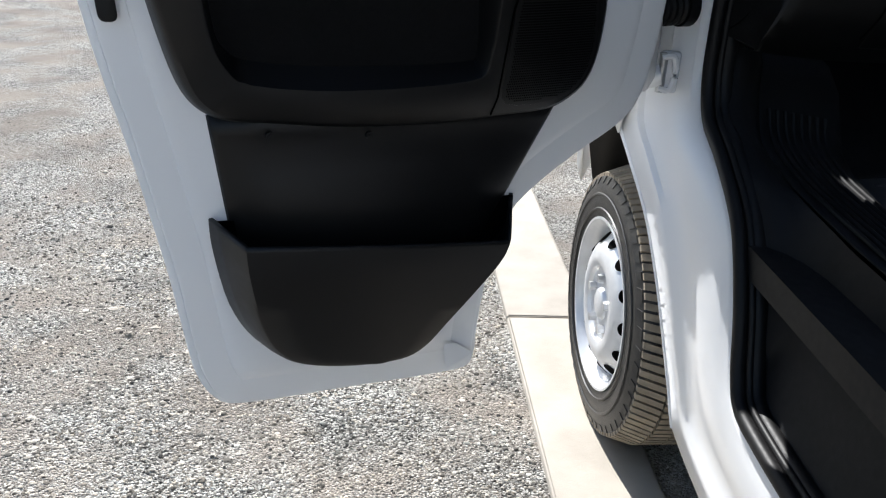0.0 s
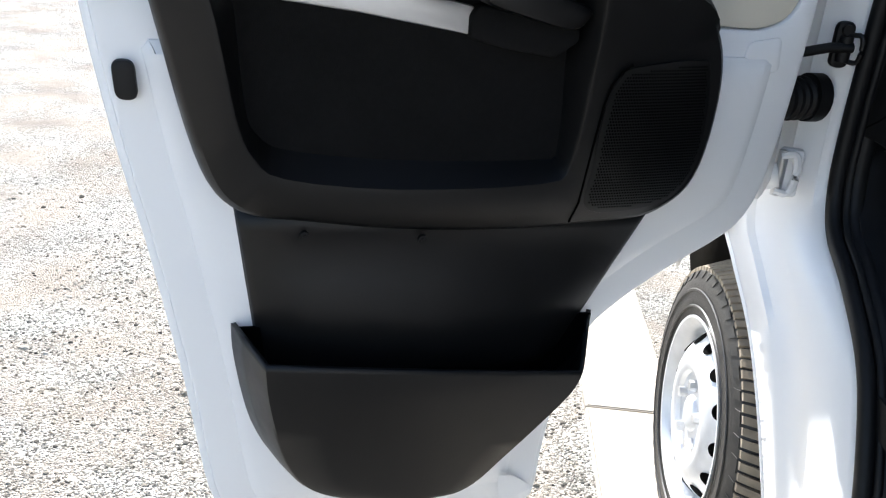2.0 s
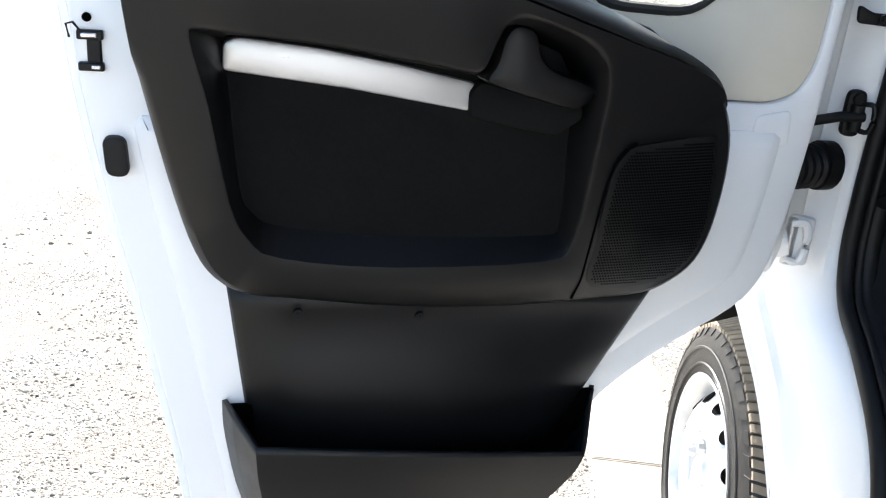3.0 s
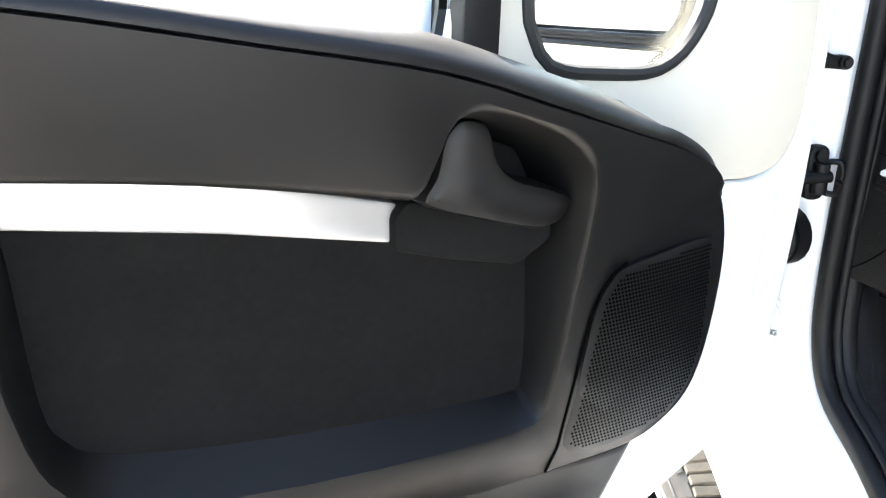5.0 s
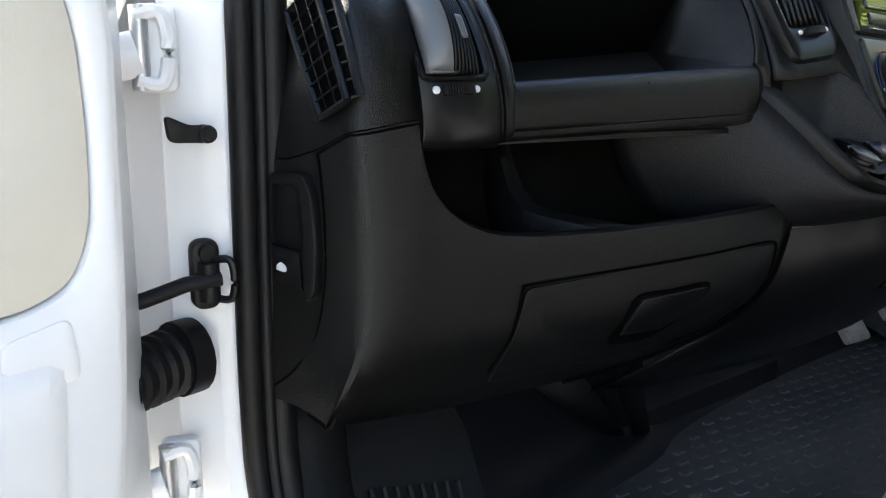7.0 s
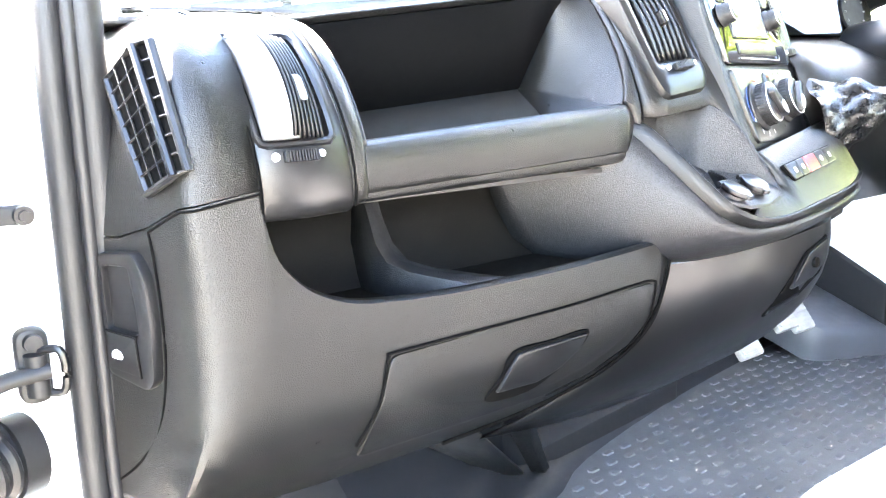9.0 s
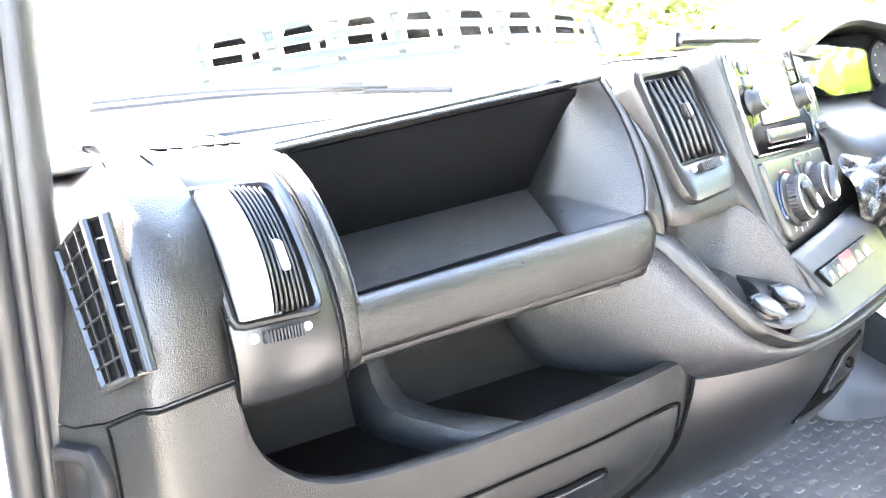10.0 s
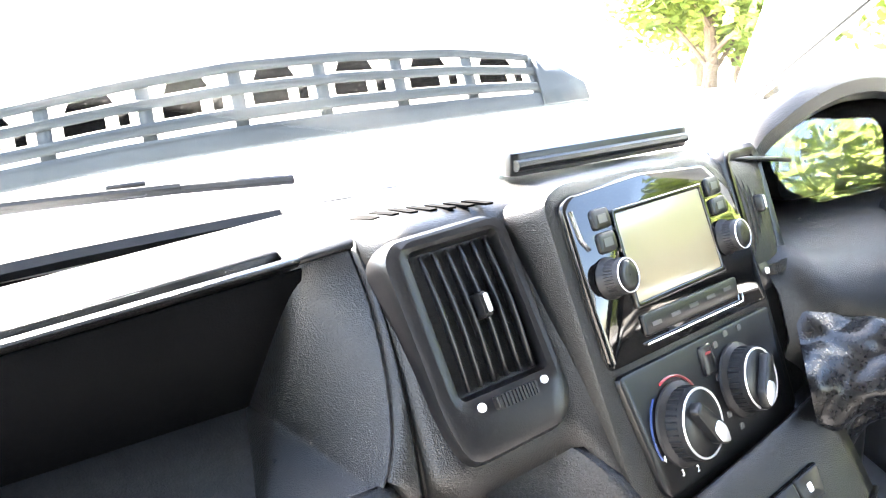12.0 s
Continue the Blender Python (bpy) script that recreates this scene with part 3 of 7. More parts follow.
def door_shell():
    outline = [(-0.963, 1.42), (-0.953, 1.35), (-0.944, 1.273), (-0.935, 1.189), (-0.921, 1.104), (-0.906, 1.029), (-0.886, 0.942), (-0.868, 0.85), (-0.850, 0.755), (-0.835, 0.65),
               (-0.824, 0.595), (-0.803, 0.556), (-0.765, 0.541), (-0.60, 0.538), (-0.43, 0.536), (-0.402, 0.55), (-0.398, 0.61), (-0.384, 0.715), (-0.357, 0.80), (-0.309, 0.851), (-0.246, 0.896),
               (-0.175, 0.94), (-0.145, 0.98), (-0.132, 1.04), (-0.124, 1.11), (-0.118, 1.20), (-0.116, 1.29), (-0.117, 1.40)]
    upper = [(-0.15, 1.55), (-0.24, 1.74), (-0.36, 1.90), (-0.50, 1.965), (-0.80, 1.985), (-0.93, 1.95), (-0.965, 1.85), (-0.972, 1.6)]
    line = smooth_line(outline + upper, 3, True)
    main = rounded([(-0.905, 1.33), (-0.50, 1.30), (-0.50, 1.92), (-0.80, 1.935), (-0.905, 1.91)], 0.04)
    quarter = rounded([(-0.465, 1.285), (-0.30, 1.215), (-0.255, 1.198), (-0.185, 1.197), (-0.150, 1.210), (-0.134, 1.245), (-0.131, 1.30), (-0.134, 1.38), (-0.225, 1.62), (-0.36, 1.83), (-0.465, 1.90)], 0.03)
    part("inner_panel", plate(line, [main, quarter], D, -0.014, -0.032, 0.005), WHITE, DOOR, "white painted inner door steel")
    outer = inset(line, -0.008)
    part("outer_skin", plate(outer, [inset(main, 0.01), inset(quarter, 0.01)], D, -0.05, -0.135, 0.004), WHITE, DOOR, "white outer door skin")
    part("edge_flange", plate(inset(line, -0.010), [inset(line, 0.006)], D, -0.026, -0.045, 0.004), WHITE, DOOR)
    # raised pressing inside the flange
    low = [p for p in inset(line, 0.036) if p.y < 1.172]
    k = max(range(len(low)), key=lambda i: (low[i] - low[i - 1]).length)
    low = low[k:] + low[:k]
    inner = resample(rounded(low, 0.015, 2), 120)
    part("raised_pressing", plate(inner, [], D, -0.006, -0.018, 0.020), WHITE, DOOR, "raised pressing of the door steel")
    for name, hole, w in (("door_glass", main, -0.055), ("quarter_glass", quarter, -0.04)):
        g = part(name, plate(inset(hole, -0.012), [], D, w, w - 0.004), GLASS, DOOR, "clear side window")
        g.visible_shadow = False
    cut = smooth_line([(-0.4375, 1.36), (-0.4330, 1.332), (-0.4265, 1.314), (-0.4150, 1.3015), (-0.396, 1.2960), (-0.37, 1.2945), (-0.320, 1.2945), (-0.292, 1.305), (-0.271, 1.328), (-0.259, 1.360), (-0.262, 1.41), (-0.31, 1.58), (-0.385, 1.75), (-0.436, 1.81), (-0.4375, 1.58)], 5, True)
    part("quarter_surround", plate(inset(quarter, 0.0015), [cut], D, -0.0165, -0.034, 0.003), CREAM, DOOR, "cream panel round the quarter window")
    seal_ = [D(p.x, p.y, -0.0185) for p in resample(cut, 90)]
    part("quarter_seal", tube(seal_ + seal_[:1], 0.0062, 8), material("grey_window_rubber", (0.020, 0.0205, 0.021), 0.55, spec=0.3, spread=0.1), DOOR, "dark grey rubber round the quarter window")
    part("glass_channel", plate(rounded([(-0.500, 1.28), (-0.470, 1.28), (-0.470, 1.92), (-0.500, 1.92)], 0.004), [], D, 0.004, -0.05, 0.003), RUBBER, DOOR, "black window channel")
    part("glass_seal", tube([D(p.x, p.y, -0.03) for p in main] + [D(main[0].x, main[0].y, -0.03)], 0.006, 6), RUBBER, DOOR)


door_shell()
rows = []
for z in (0.98, 1.05, 1.15, 1.25, 1.35, 1.45):
    rows.append([D(-0.128, z, -0.030), D(-0.112, z, -0.045), D(-0.085, z, -0.075), D(-0.05, z, -0.115), D(-0.035, z, -0.150), D(-0.06, z, -0.155)])
sheet("front_return", rows, WHITE, DOOR, "", 0.003)

PANEL = smooth_line([(-0.890, 1.31), (-0.887, 1.285), (-0.880, 1.231), (-0.865, 1.161), (-0.848, 1.088), (-0.831, 1.032), (-0.812, 1.001), (-0.782, 0.983), (-0.731, 0.976), (-0.623, 0.964),
                     (-0.496, 0.961), (-0.40, 0.967), (-0.325, 0.971), (-0.287, 0.986), (-0.259, 1.012), (-0.246, 1.055), (-0.245, 1.12), (-0.255, 1.170), (-0.276, 1.206),
                     (-0.305, 1.232), (-0.360, 1.252), (-0.414, 1.267), (-0.486, 1.287), (-0.568, 1.309), (-0.67, 1.323), (-0.787, 1.338), (-0.85, 1.34), (-0.882, 1.333)], 3, True)
RECESS = smooth_line([(-0.829, 1.250), (-0.814, 1.190), (-0.796, 1.094), (-0.779, 1.055), (-0.748, 1.033), (-0.63, 1.021), (-0.465, 1.027), (-0.436, 1.052), (-0.436, 1.15), (-0.438, 1.205), (-0.446, 1.243), (-0.474, 1.268),
                      (-0.525, 1.285), (-0.552, 1.282), (-0.562, 1.258), (-0.572, 1.234), (-0.60, 1.236), (-0.70, 1.250), (-0.795, 1.2575), (-0.822, 1.2585)], 3, True)
WELL = smooth_line([(-0.803, 1.237), (-0.797, 1.19), (-0.788, 1.10), (-0.776, 1.072), (-0.745, 1.056), (-0.637, 1.046), (-0.465, 1.046), (-0.440, 1.062), (-0.443, 1.15), (-0.444, 1.195), (-0.450, 1.225), (-0.474, 1.245),
                    (-0.518, 1.262), (-0.542, 1.260), (-0.554, 1.242), (-0.564, 1.226), (-0.60, 1.226), (-0.70, 1.240), (-0.785, 1.246), (-0.80, 1.244)], 3, True)


def panel_w(u, z):
    """How far the moulding stands off the steel."""
    edge = min(1, max(0, (u + 0.90) / 0.10))
    fall = max(0.0, (u + 0.46) / 0.24)
    return max(0.015, (0.022 + 0.25 * (z - 0.96)) * (0.55 + 0.45 * edge ** 0.6) * (1 - 0.72 * min(1, fall) ** 1.5) + 0.005 * math.sin((u + 0.9) * 4.3))


def upper_panel():
    bm = bmesh.new()

    def ring(line, f):
        return [bm.verts.new(f(p)) for p in line]
    base = ring(inset(PANEL, -0.004), lambda p: D(p.x, p.y, -0.004))
    mid = ring(PANEL, lambda p: D(p.x, p.y, panel_w(p.x, p.y) - (0.016 if p.y < 1.21 else 0.0030)))
    crisp = [q if p.y > 1.21 else r for p, q, r in zip(PANEL, inset(PANEL, 0.0010), inset(PANEL, 0.004))]
    mid2 = ring(crisp, lambda p: D(p.x, p.y, panel_w(p.x, p.y) - (0.005 if p.y < 1.21 else 0.0003)))
    top = ring(inset(PANEL, 0.010), lambda p: D(p.x, p.y, panel_w(p.x, p.y)))
    r0 = ring(inset(RECESS, -0.005), lambda p: D(p.x, p.y, panel_w(p.x, p.y)))
    r1 = ring(inset(RECESS, -0.0015), lambda p: D(p.x, p.y, panel_w(p.x, p.y) - 0.0012))
    r2 = ring(inset(RECESS, 0.001), lambda p: D(p.x, p.y, panel_w(p.x, p.y) - 0.0050))
    r3 = ring(WELL, lambda p: D(p.x, p.y, 0.012))
    strip(bm, base, mid), strip(bm, mid, mid2), strip(bm, mid2, top), strip(bm, r0, r1), strip(bm, r1, r2), strip(bm, r2, r3)
    fill(bm, [top, r0])
    return part("upper_trim", bm, DOOR_PLASTIC, DOOR, "black moulded upper trim with a deep recess", 34)


upper = upper_panel()
part("recess_lining", plate(inset(WELL, -0.004), [], D, 0.013, 0.006), FABRIC, upper, "black cloth recess lining")
# belt capping along the window
cap = []
seamline = [p for p in smooth_line([(-0.89, 1.333), (-0.85, 1.34), (-0.787, 1.339), (-0.67, 1.324), (-0.568, 1.310), (-0.486, 1.288), (-0.414, 1.267), (-0.360, 1.252), (-0.312, 1.231), (-0.288, 1.214), (-0.276, 1.200)], 4)]
for p in seamline:
    w = panel_w(p.x, p.y) - 0.005 * max(0.0, min(1.0, (p.x + 0.325) / 0.045))
    e = max(0.0, 1 - max(0, p.x + 0.42) / 0.13)
    cap.append([D(p.x, p.y - 0.0010, w - 0.0050), D(p.x, p.y + 0.0004, w - 0.0008), D(p.x + 0.001, p.y + 0.0040, w - 0.0010), D(p.x + 0.002, p.y + 0.010, w - 0.006), D(p.x + 0.004, p.y + 0.015 * (0.15 + 0.85 * e), w - 0.022),
                D(p.x + 0.006, p.y + 0.020 * (0.15 + 0.85 * e), w * 0.55), D(p.x + 0.008, p.y + 0.016 * (0.15 + 0.85 * e), 0.012), D(p.x + 0.008, p.y - 0.01, -0.012)])
sheet("belt_capping", cap, DOOR_PLASTIC, DOOR, "black padded capping under the window", 0.004)
part("capping_clip", tube([D(-0.400, 1.276, 0.018), D(-0.392, 1.280, 0.018), D(-0.372, 1.274, 0.018), D(-0.352, 1.262, 0.018)], 0.004, 8), RUBBER, DOOR)

# bright strip along the top of the recess
strip_line = [(-0.804, 1.214), (-0.68, 1.201), (-0.556, 1.183), (-0.553, 1.212), (-0.64, 1.229), (-0.716, 1.240), (-0.79, 1.246), (-0.803, 1.240)]
part("silver_strip", plate(rounded(strip_line, 0.006), [], D, 0.022, 0.010, 0.003), SILVER, upper, "satin silver insert strip")

# inner handle: lever and liner in the scoop, block under it
part("scoop_liner", plate(rounded([(-0.512, 1.262), (-0.474, 1.250), (-0.460, 1.226), (-0.485, 1.226), (-0.503, 1.240)], 0.006), [], D, 0.040, 0.010, 0.003), FABRIC, upper)
lever = smooth_line([(-0.556, 1.227), (-0.549, 1.240), (-0.544, 1.264), (-0.534, 1.276), (-0.521, 1.276), (-0.511, 1.268), (-0.504, 1.248), (-0.490, 1.236), (-0.463, 1.228), (-0.443, 1.220), (-0.442, 1.211), (-0.462, 1.198), (-0.517, 1.209), (-0.553, 1.219)], 4, True)
part("door_lever", plate(lever, [], lambda u, z, d: D(u, z, d + 0.008 * math.cos((u + 0.50) * 22)), 0.066, 0.030, 0.008), DOOR_PLASTIC, DOOR, "black inner door handle")
part("handle_block", plate(rounded([(-0.560, 1.180), (-0.561, 1.204), (-0.552, 1.216), (-0.50, 1.206), (-0.447, 1.198), (-0.446, 1.185), (-0.470, 1.166), (-0.52, 1.172)], 0.005), [], lambda u, z, d: D(u, z, d + 0.18 * max(0, u + 0.56)), 0.032, 0.004, 0.004), FABRIC, upper)

# loudspeaker grille
grille = smooth_line([(-0.4105, 1.120), (-0.4075, 1.140), (-0.400, 1.154), (-0.384, 1.163), (-0.295, 1.170), (-0.278, 1.155), (-0.265, 1.10), (-0.262, 1.050), (-0.276, 1.014), (-0.310, 0.992), (-0.400, 0.990), (-0.408, 1.05)], 4, True)
spk = part("speaker_grille", plate(grille, [], lambda u, z, d: D(u, z, panel_w(u, z) + d), 0.0006, -0.004, 0.0004), DOOR_PLASTIC, DOOR, "black perforated speaker grille")
bm = bmesh.new()
gi = inset(grille, 0.006)


def inside(u, z, line):
    hit = False
    for a, b in zip(line, line[1:] + line[:1]):
        if (a.y > z) != (b.y > z) and u < (b.x - a.x) * (z - a.y) / (b.y - a.y) + a.x:
            hit = not hit
    return hit


# tiny black discs laid on the grille for the shade in its holes
for i in range(46):
    for j in range(54):
        u, z = -0.41 + i * 0.0036 + (0.0018 if j % 2 else 0), 0.990 + j * 0.0036
        if inside(u, z, gi):
            w = panel_w(u, z) + 0.0022
            vs = [bm.verts.new(D(u + 0.00125 * math.cos(a), z + 0.00125 * math.sin(a), w)) for a in (0.0, 1.26, 2.51, 3.77, 5.03)]
            bm.faces.new(vs)
tagged(part("speaker_holes", bm, PIT, spk, "", 0), kind="stuff")
part("trim_seam", tube([D(u, z, panel_w(u, z) + 0.0004) for u, z in ((-0.42, 0.975), (-0.414, 1.0), (-0.414, 1.06), (-0.4135, 1.12), (-0.410, 1.144), (-0.402, 1.158), (-0.390, 1.166))], 0.0014, 6), PIT, upper)

# lower trim and map pocket
mid = []
for j in range(9):
    f = j / 8
    z = 0.985 - 0.22 * f
    l, r = -0.797 + 0.030 * f, -0.300 - 0.115 * f
    bow = 0.020 - 0.014 * math.sin(min(1, f * 2.2) * math.pi)
    mid.append([D(l - 0.004, z, -0.004), D(l, z, 0.002), D(l + 0.008, z, 0.006), D(l + 0.06, z, bow), D((l + r) / 2, z, bow + 0.004), D(r - 0.06, z, bow), D(r - 0.008, z, 0.006), D(r, z, 0.002), D(r + 0.004, z, -0.004)])
sheet("lower_trim", mid, DOOR_PLASTIC, DOOR, "black lower door trim", 0.003)
for u, z in ((-0.727, 0.962), (-0.594, 0.955)):
    part("trim_screw", joined(disc(D(u, z, 0.024), 0.0055, (0, -1, 0), 12, 0.005), disc(D(u, z, 0.027), 0.0025, (0, -1, 0), 6, 0.003)), RUBBER, DOOR)


def map_pocket():
    back = smooth_line([(-0.806, 0.846), (-0.803, 0.80), (-0.785, 0.715), (-0.752, 0.655), (-0.705, 0.622), (-0.62, 0.606), (-0.55, 0.606), (-0.50, 0.625), (-0.462, 0.668), (-0.40, 0.745), (-0.362, 0.795), (-0.358, 0.842)], 4)
    front = smooth_line([(-0.772, 0.836), (-0.768, 0.79), (-0.752, 0.715), (-0.728, 0.665), (-0.69, 0.638), (-0.62, 0.622), (-0.55, 0.620), (-0.515, 0.636), (-0.482, 0.675), (-0.435, 0.735), (-0.408, 0.775), (-0.400, 0.803)], 4)
    rows = []
    for a, b in zip(back, front):
        row = []
        for f, d in ((0, 0), (0.35, 0.36), (0.7, 0.72), (0.9, 0.92), (1.0, 1.0)):
            p = a.lerp(b, f)
            row.append(D(p.x, p.y, -0.002 + 0.086 * d - 0.03 * (d ** 3) * max(0, (0.80 - p.y) / 0.2)))
        rows.append(row)
    bm = grid(rows)
    bm.verts.ensure_lookup_table()
    ends = [bm.verts[i * 5 + 4] for i in range(len(rows))]
    c = [bm.verts.new(e.co * 0.999) for e in ends]
    # front wall, ruled from left to right
    n = len(ends)
    cols = []
    for i in range(n // 2):
        a, b = ends[i], ends[n - 1 - i]
        cols.append([a] + [bm.verts.new(a.co.lerp(b.co, k / 6) + Vector((0, -0.004 * math.sin(math.pi * k / 6), 0))) for k in range(1, 6)] + [b])
    for a, b in zip(cols, cols[1:]):
        for k in range(6):
            try:
                bm.faces.new((a[k], a[k + 1], b[k + 1], b[k]))
            except ValueError:
                pass
    bmesh.ops.delete(bm, geom=c, context="VERTS")
    ob = part("map_pocket", bm, DOOR_PLASTIC, DOOR, "black moulded map pocket", 50)
    s = ob.modifiers.new("thickness", "SOLIDIFY")
    s.thickness, s.offset = 0.006, -1
    return ob


pocket = map_pocket()
# black sheet inside the pocket, painted in for its shade
part("pocket_shade", plate([(-0.70, 0.64), (-0.53, 0.64), (-0.45, 0.70), (-0.362, 0.80), (-0.360, 0.84), (-0.80, 0.842), (-0.775, 0.72)], [], D, 0.004, -0.001), PIT, pocket)
# finger slot is only a black patch standing in for shade
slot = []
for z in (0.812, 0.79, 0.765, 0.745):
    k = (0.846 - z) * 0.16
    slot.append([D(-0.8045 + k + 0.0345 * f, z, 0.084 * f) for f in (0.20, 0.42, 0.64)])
part("pocket_slot_shade", grid(slot), PIT, pocket, "black patch for the shade in the finger slot", 0)

# fittings on the steel
part("rubber_plug", plate(rounded([(-0.917, 1.141), (-0.895, 1.141), (-0.892, 1.101), (-0.914, 1.101)], 0.0108, 6), [], D, -0.003, -0.016, 0.002), RUBBER, DOOR, "black oval rubber plug")
latch = part("latch", box(-0.926, -0.913, 0.010, 0.05, 1.206, 1.238), RUBBER, DOOR, "black door latch with a bright hook", bevel=0.002)
for z0, z1 in ((1.232, 1.241), (1.203, 1.211)):
    part("latch_jaw", box(-0.934, -0.911, 0.006, 0.04, z0, z1), RUBBER, latch, bevel=0.0015)
part("hook", box(-0.922, -0.914, 0.0035, 0.02, 1.2055, 1.2090), CHROME, latch, "bright steel hook", bevel=0.0008)
part("hook", box(-0.930, -0.916, 0.0035, 0.02, 1.2345, 1.2385), CHROME, latch, "bright steel hook", bevel=0.0008)
part("latch_wire", tube([D(-0.930, 1.240, -0.006), D(-0.936, 1.248, -0.004), D(-0.942, 1.246, -0.004), D(-0.940, 1.234, -0.006)], 0.0013, 6), RUBBER, latch)
# black disc in place of a shaded hole
part("plug_hole", disc(D(-0.925, 1.252, -0.013), 0.0045, (0, -1, 0), 12, 0.004), PIT, DOOR)
emb = rounded([(-0.202, 1.184), (-0.204, 1.146), (-0.150, 1.148), (-0.155, 1.193)], 0.010)
part("pressed_boss", plate(emb, [], D, -0.0115, -0.016, 0.0045), WHITE, DOOR)
part("boss_face", plate(inset(emb, 0.009), [], D, -0.0123, -0.015, 0.002), WHITE, DOOR)


# ---- hinges, check strap and cable boot between door and pillar ----
def link(name, bm, mat, label, category):
    t = thing(name, label, category)
    part("body", bm, mat, t)
    return t


def hinge(z):
    h = new("hinge")
    h.parent, h.matrix_parent_inverse = DOOR, DOOR.matrix_basis.inverted()
    h.matrix_basis = pose(0.478, 1.462, z)
    part("pillar_leaf", plate(rounded([(-0.005, -0.036), (0.03, -0.036), (0.03, 0.036), (-0.005, 0.036)], 0.008), [], lambda a, b, d: Vector((a, d, b)), 0.0, 0.012, 0.003), WHITE, h, "", m=pose(0, 0, 0, 0, 0, -20))
    part("door_leaf", tube([(-0.075, 0.01, -0.012), (-0.03, 0.0, -0.012), (-0.002, -0.006, -0.004)], 0.014, 10, flat=1.4), WHITE, h)
    part("loop", tube(smooth_line([(-0.004, -0.008, -0.026), (0.016, -0.010, -0.028), (0.022, -0.011, 0.0), (0.016, -0.010, 0.028), (-0.004, -0.008, 0.026)], 4), 0.0065, 8), WHITE, h)
    part("pin", tube([(0, -0.006, -0.034), (0, -0.006, 0.034)], 0.0075, 12), STEEL, h, "bare steel pin")
    return h


hinge(0.982)
hinge(1.365)

chk = thing("check_strap", "black steel door check strap with its bracket", "door check")
part("bracket", plate(rounded([(0.514, 1.140), (0.539, 1.140), (0.539, 1.203), (0.514, 1.203)], 0.012, 5), [], lambda a, b, d: Vector((a, d, b)), 1.462, 1.474, 0.004), RUBBER, chk)
part("strap", tube([(0.535, 1.452, 1.170), (0.505, 1.452, 1.168), (0.47, 1.455, 1.158), (0.42, 1.45, 1.152), (0.36, 1.42, 1.148)], 0.0085, 14, flat=0.8), RUBBER, chk)
part("fork", tube(smooth_line([(0.53, 1.458, 1.185), (0.543, 1.449, 1.186), (0.546, 1.447, 1.168), (0.543, 1.449, 1.151), (0.53, 1.458, 1.152)], 4), 0.0036, 8), DASH_DARK, chk, "dark steel fork")
part("rivet", joined(disc((0.5265, 1.459, 1.192), 0.0075, (0, -1, 0), 14, 0.006), tube([(0.5265, 1.456, 1.150), (0.5265, 1.456, 1.184)], 0.009, 18)), RUBBER, chk)

arm = thing("earth_strap", "black bolted strap between door and pillar", "strap")
part("arm", plate(rounded([(0.51, 1.302), (0.525, 1.303), (0.532, 1.298), (0.531, 1.291), (0.524, 1.287), (0.508, 1.288), (0.492, 1.288), (0.489, 1.312)], 0.007), [], lambda a, b, d: Vector((a, d, b)), 1.456, 1.464, 0.002), RUBBER, arm)
part("bolt", joined(disc((0.523, 1.453, 1.295), 0.008, (0, -1, 0), 16, 0.004), disc((0.523, 1.450, 1.295), 0.005, (0, -1, 0), 6, 0.004)), DASH_DARK, arm, "bolt head")

for ob_ in (chk, arm):
    ob_.location.y -= 0.014
chk.location.x -= 0.007
arm.location.y -= 0.008
chk.location.y -= 0.004

boot = thing("cable_boot", "black corrugated rubber cable boot", "cable boot", pose(-0.010, -0.016, 0))
path, radii = [], []
for i in range(49):
    f = i / 48
    path.append((0.504 - 0.134 * f, 1.478 - 0.048 * f - 0.012 * math.sin(f * 3.1), 1.094 - 0.006 * f))
    radii.append(0.0285 + (0.003 if i % 4 < 2 else -0.001) - 0.004 * f)
part("bellows", tube(path, radii, 20), RUBBER, boot)
part("collar", tube([(0.520, 1.483, 1.094), (0.501, 1.476, 1.094)], 0.033, 20, flat=1.05), RUBBER, boot)


# ---- door mirror, outside the quarter window ----
MIR = thing("door_mirror", "grey door mirror with a main and a wide-angle glass", "door mirror", pose(0.281, 1.512, 1.257, 5, 0, -51))


def M(a, b, d):
    return Vector((a, d, b))


case = smooth_line([(-0.165, 0.06), (-0.158, 0.02), (-0.138, -0.004), (-0.10, -0.010), (0.0, -0.003), (0.058, 0.014), (0.095, 0.043), (0.112, 0.080), (0.118, 0.14), (0.119, 0.30), (0.10, 0.345), (0.05, 0.36), (-0.11, 0.362), (-0.15, 0.345), (-0.165, 0.30), (-0.167, 0.15)], 3, True)
part("housing", plate(inset(case, 0.026), [], M, 0.014, 0.06, 0.02), WHITE, MIR, "white mirror housing")
main_hole = rounded([(-0.128, 0.056), (0.084, 0.058), (0.098, 0.085), (0.101, 0.31), (0.07, 0.33), (-0.125, 0.335)], 0.015)
wide_hole = rounded([(-0.128, 0.001), (0.0, 0.005), (0.052, 0.020), (0.082, 0.045), (-0.130, 0.045)], 0.008)
frame_ = part("bezel", plate(case, [main_hole, wide_hole], M, -0.004, 0.03, 0.006), material("grey_bezel", (0.006, 0.0062, 0.0065), 0.45, spec=0.3), MIR, "dark grey plastic bezel")
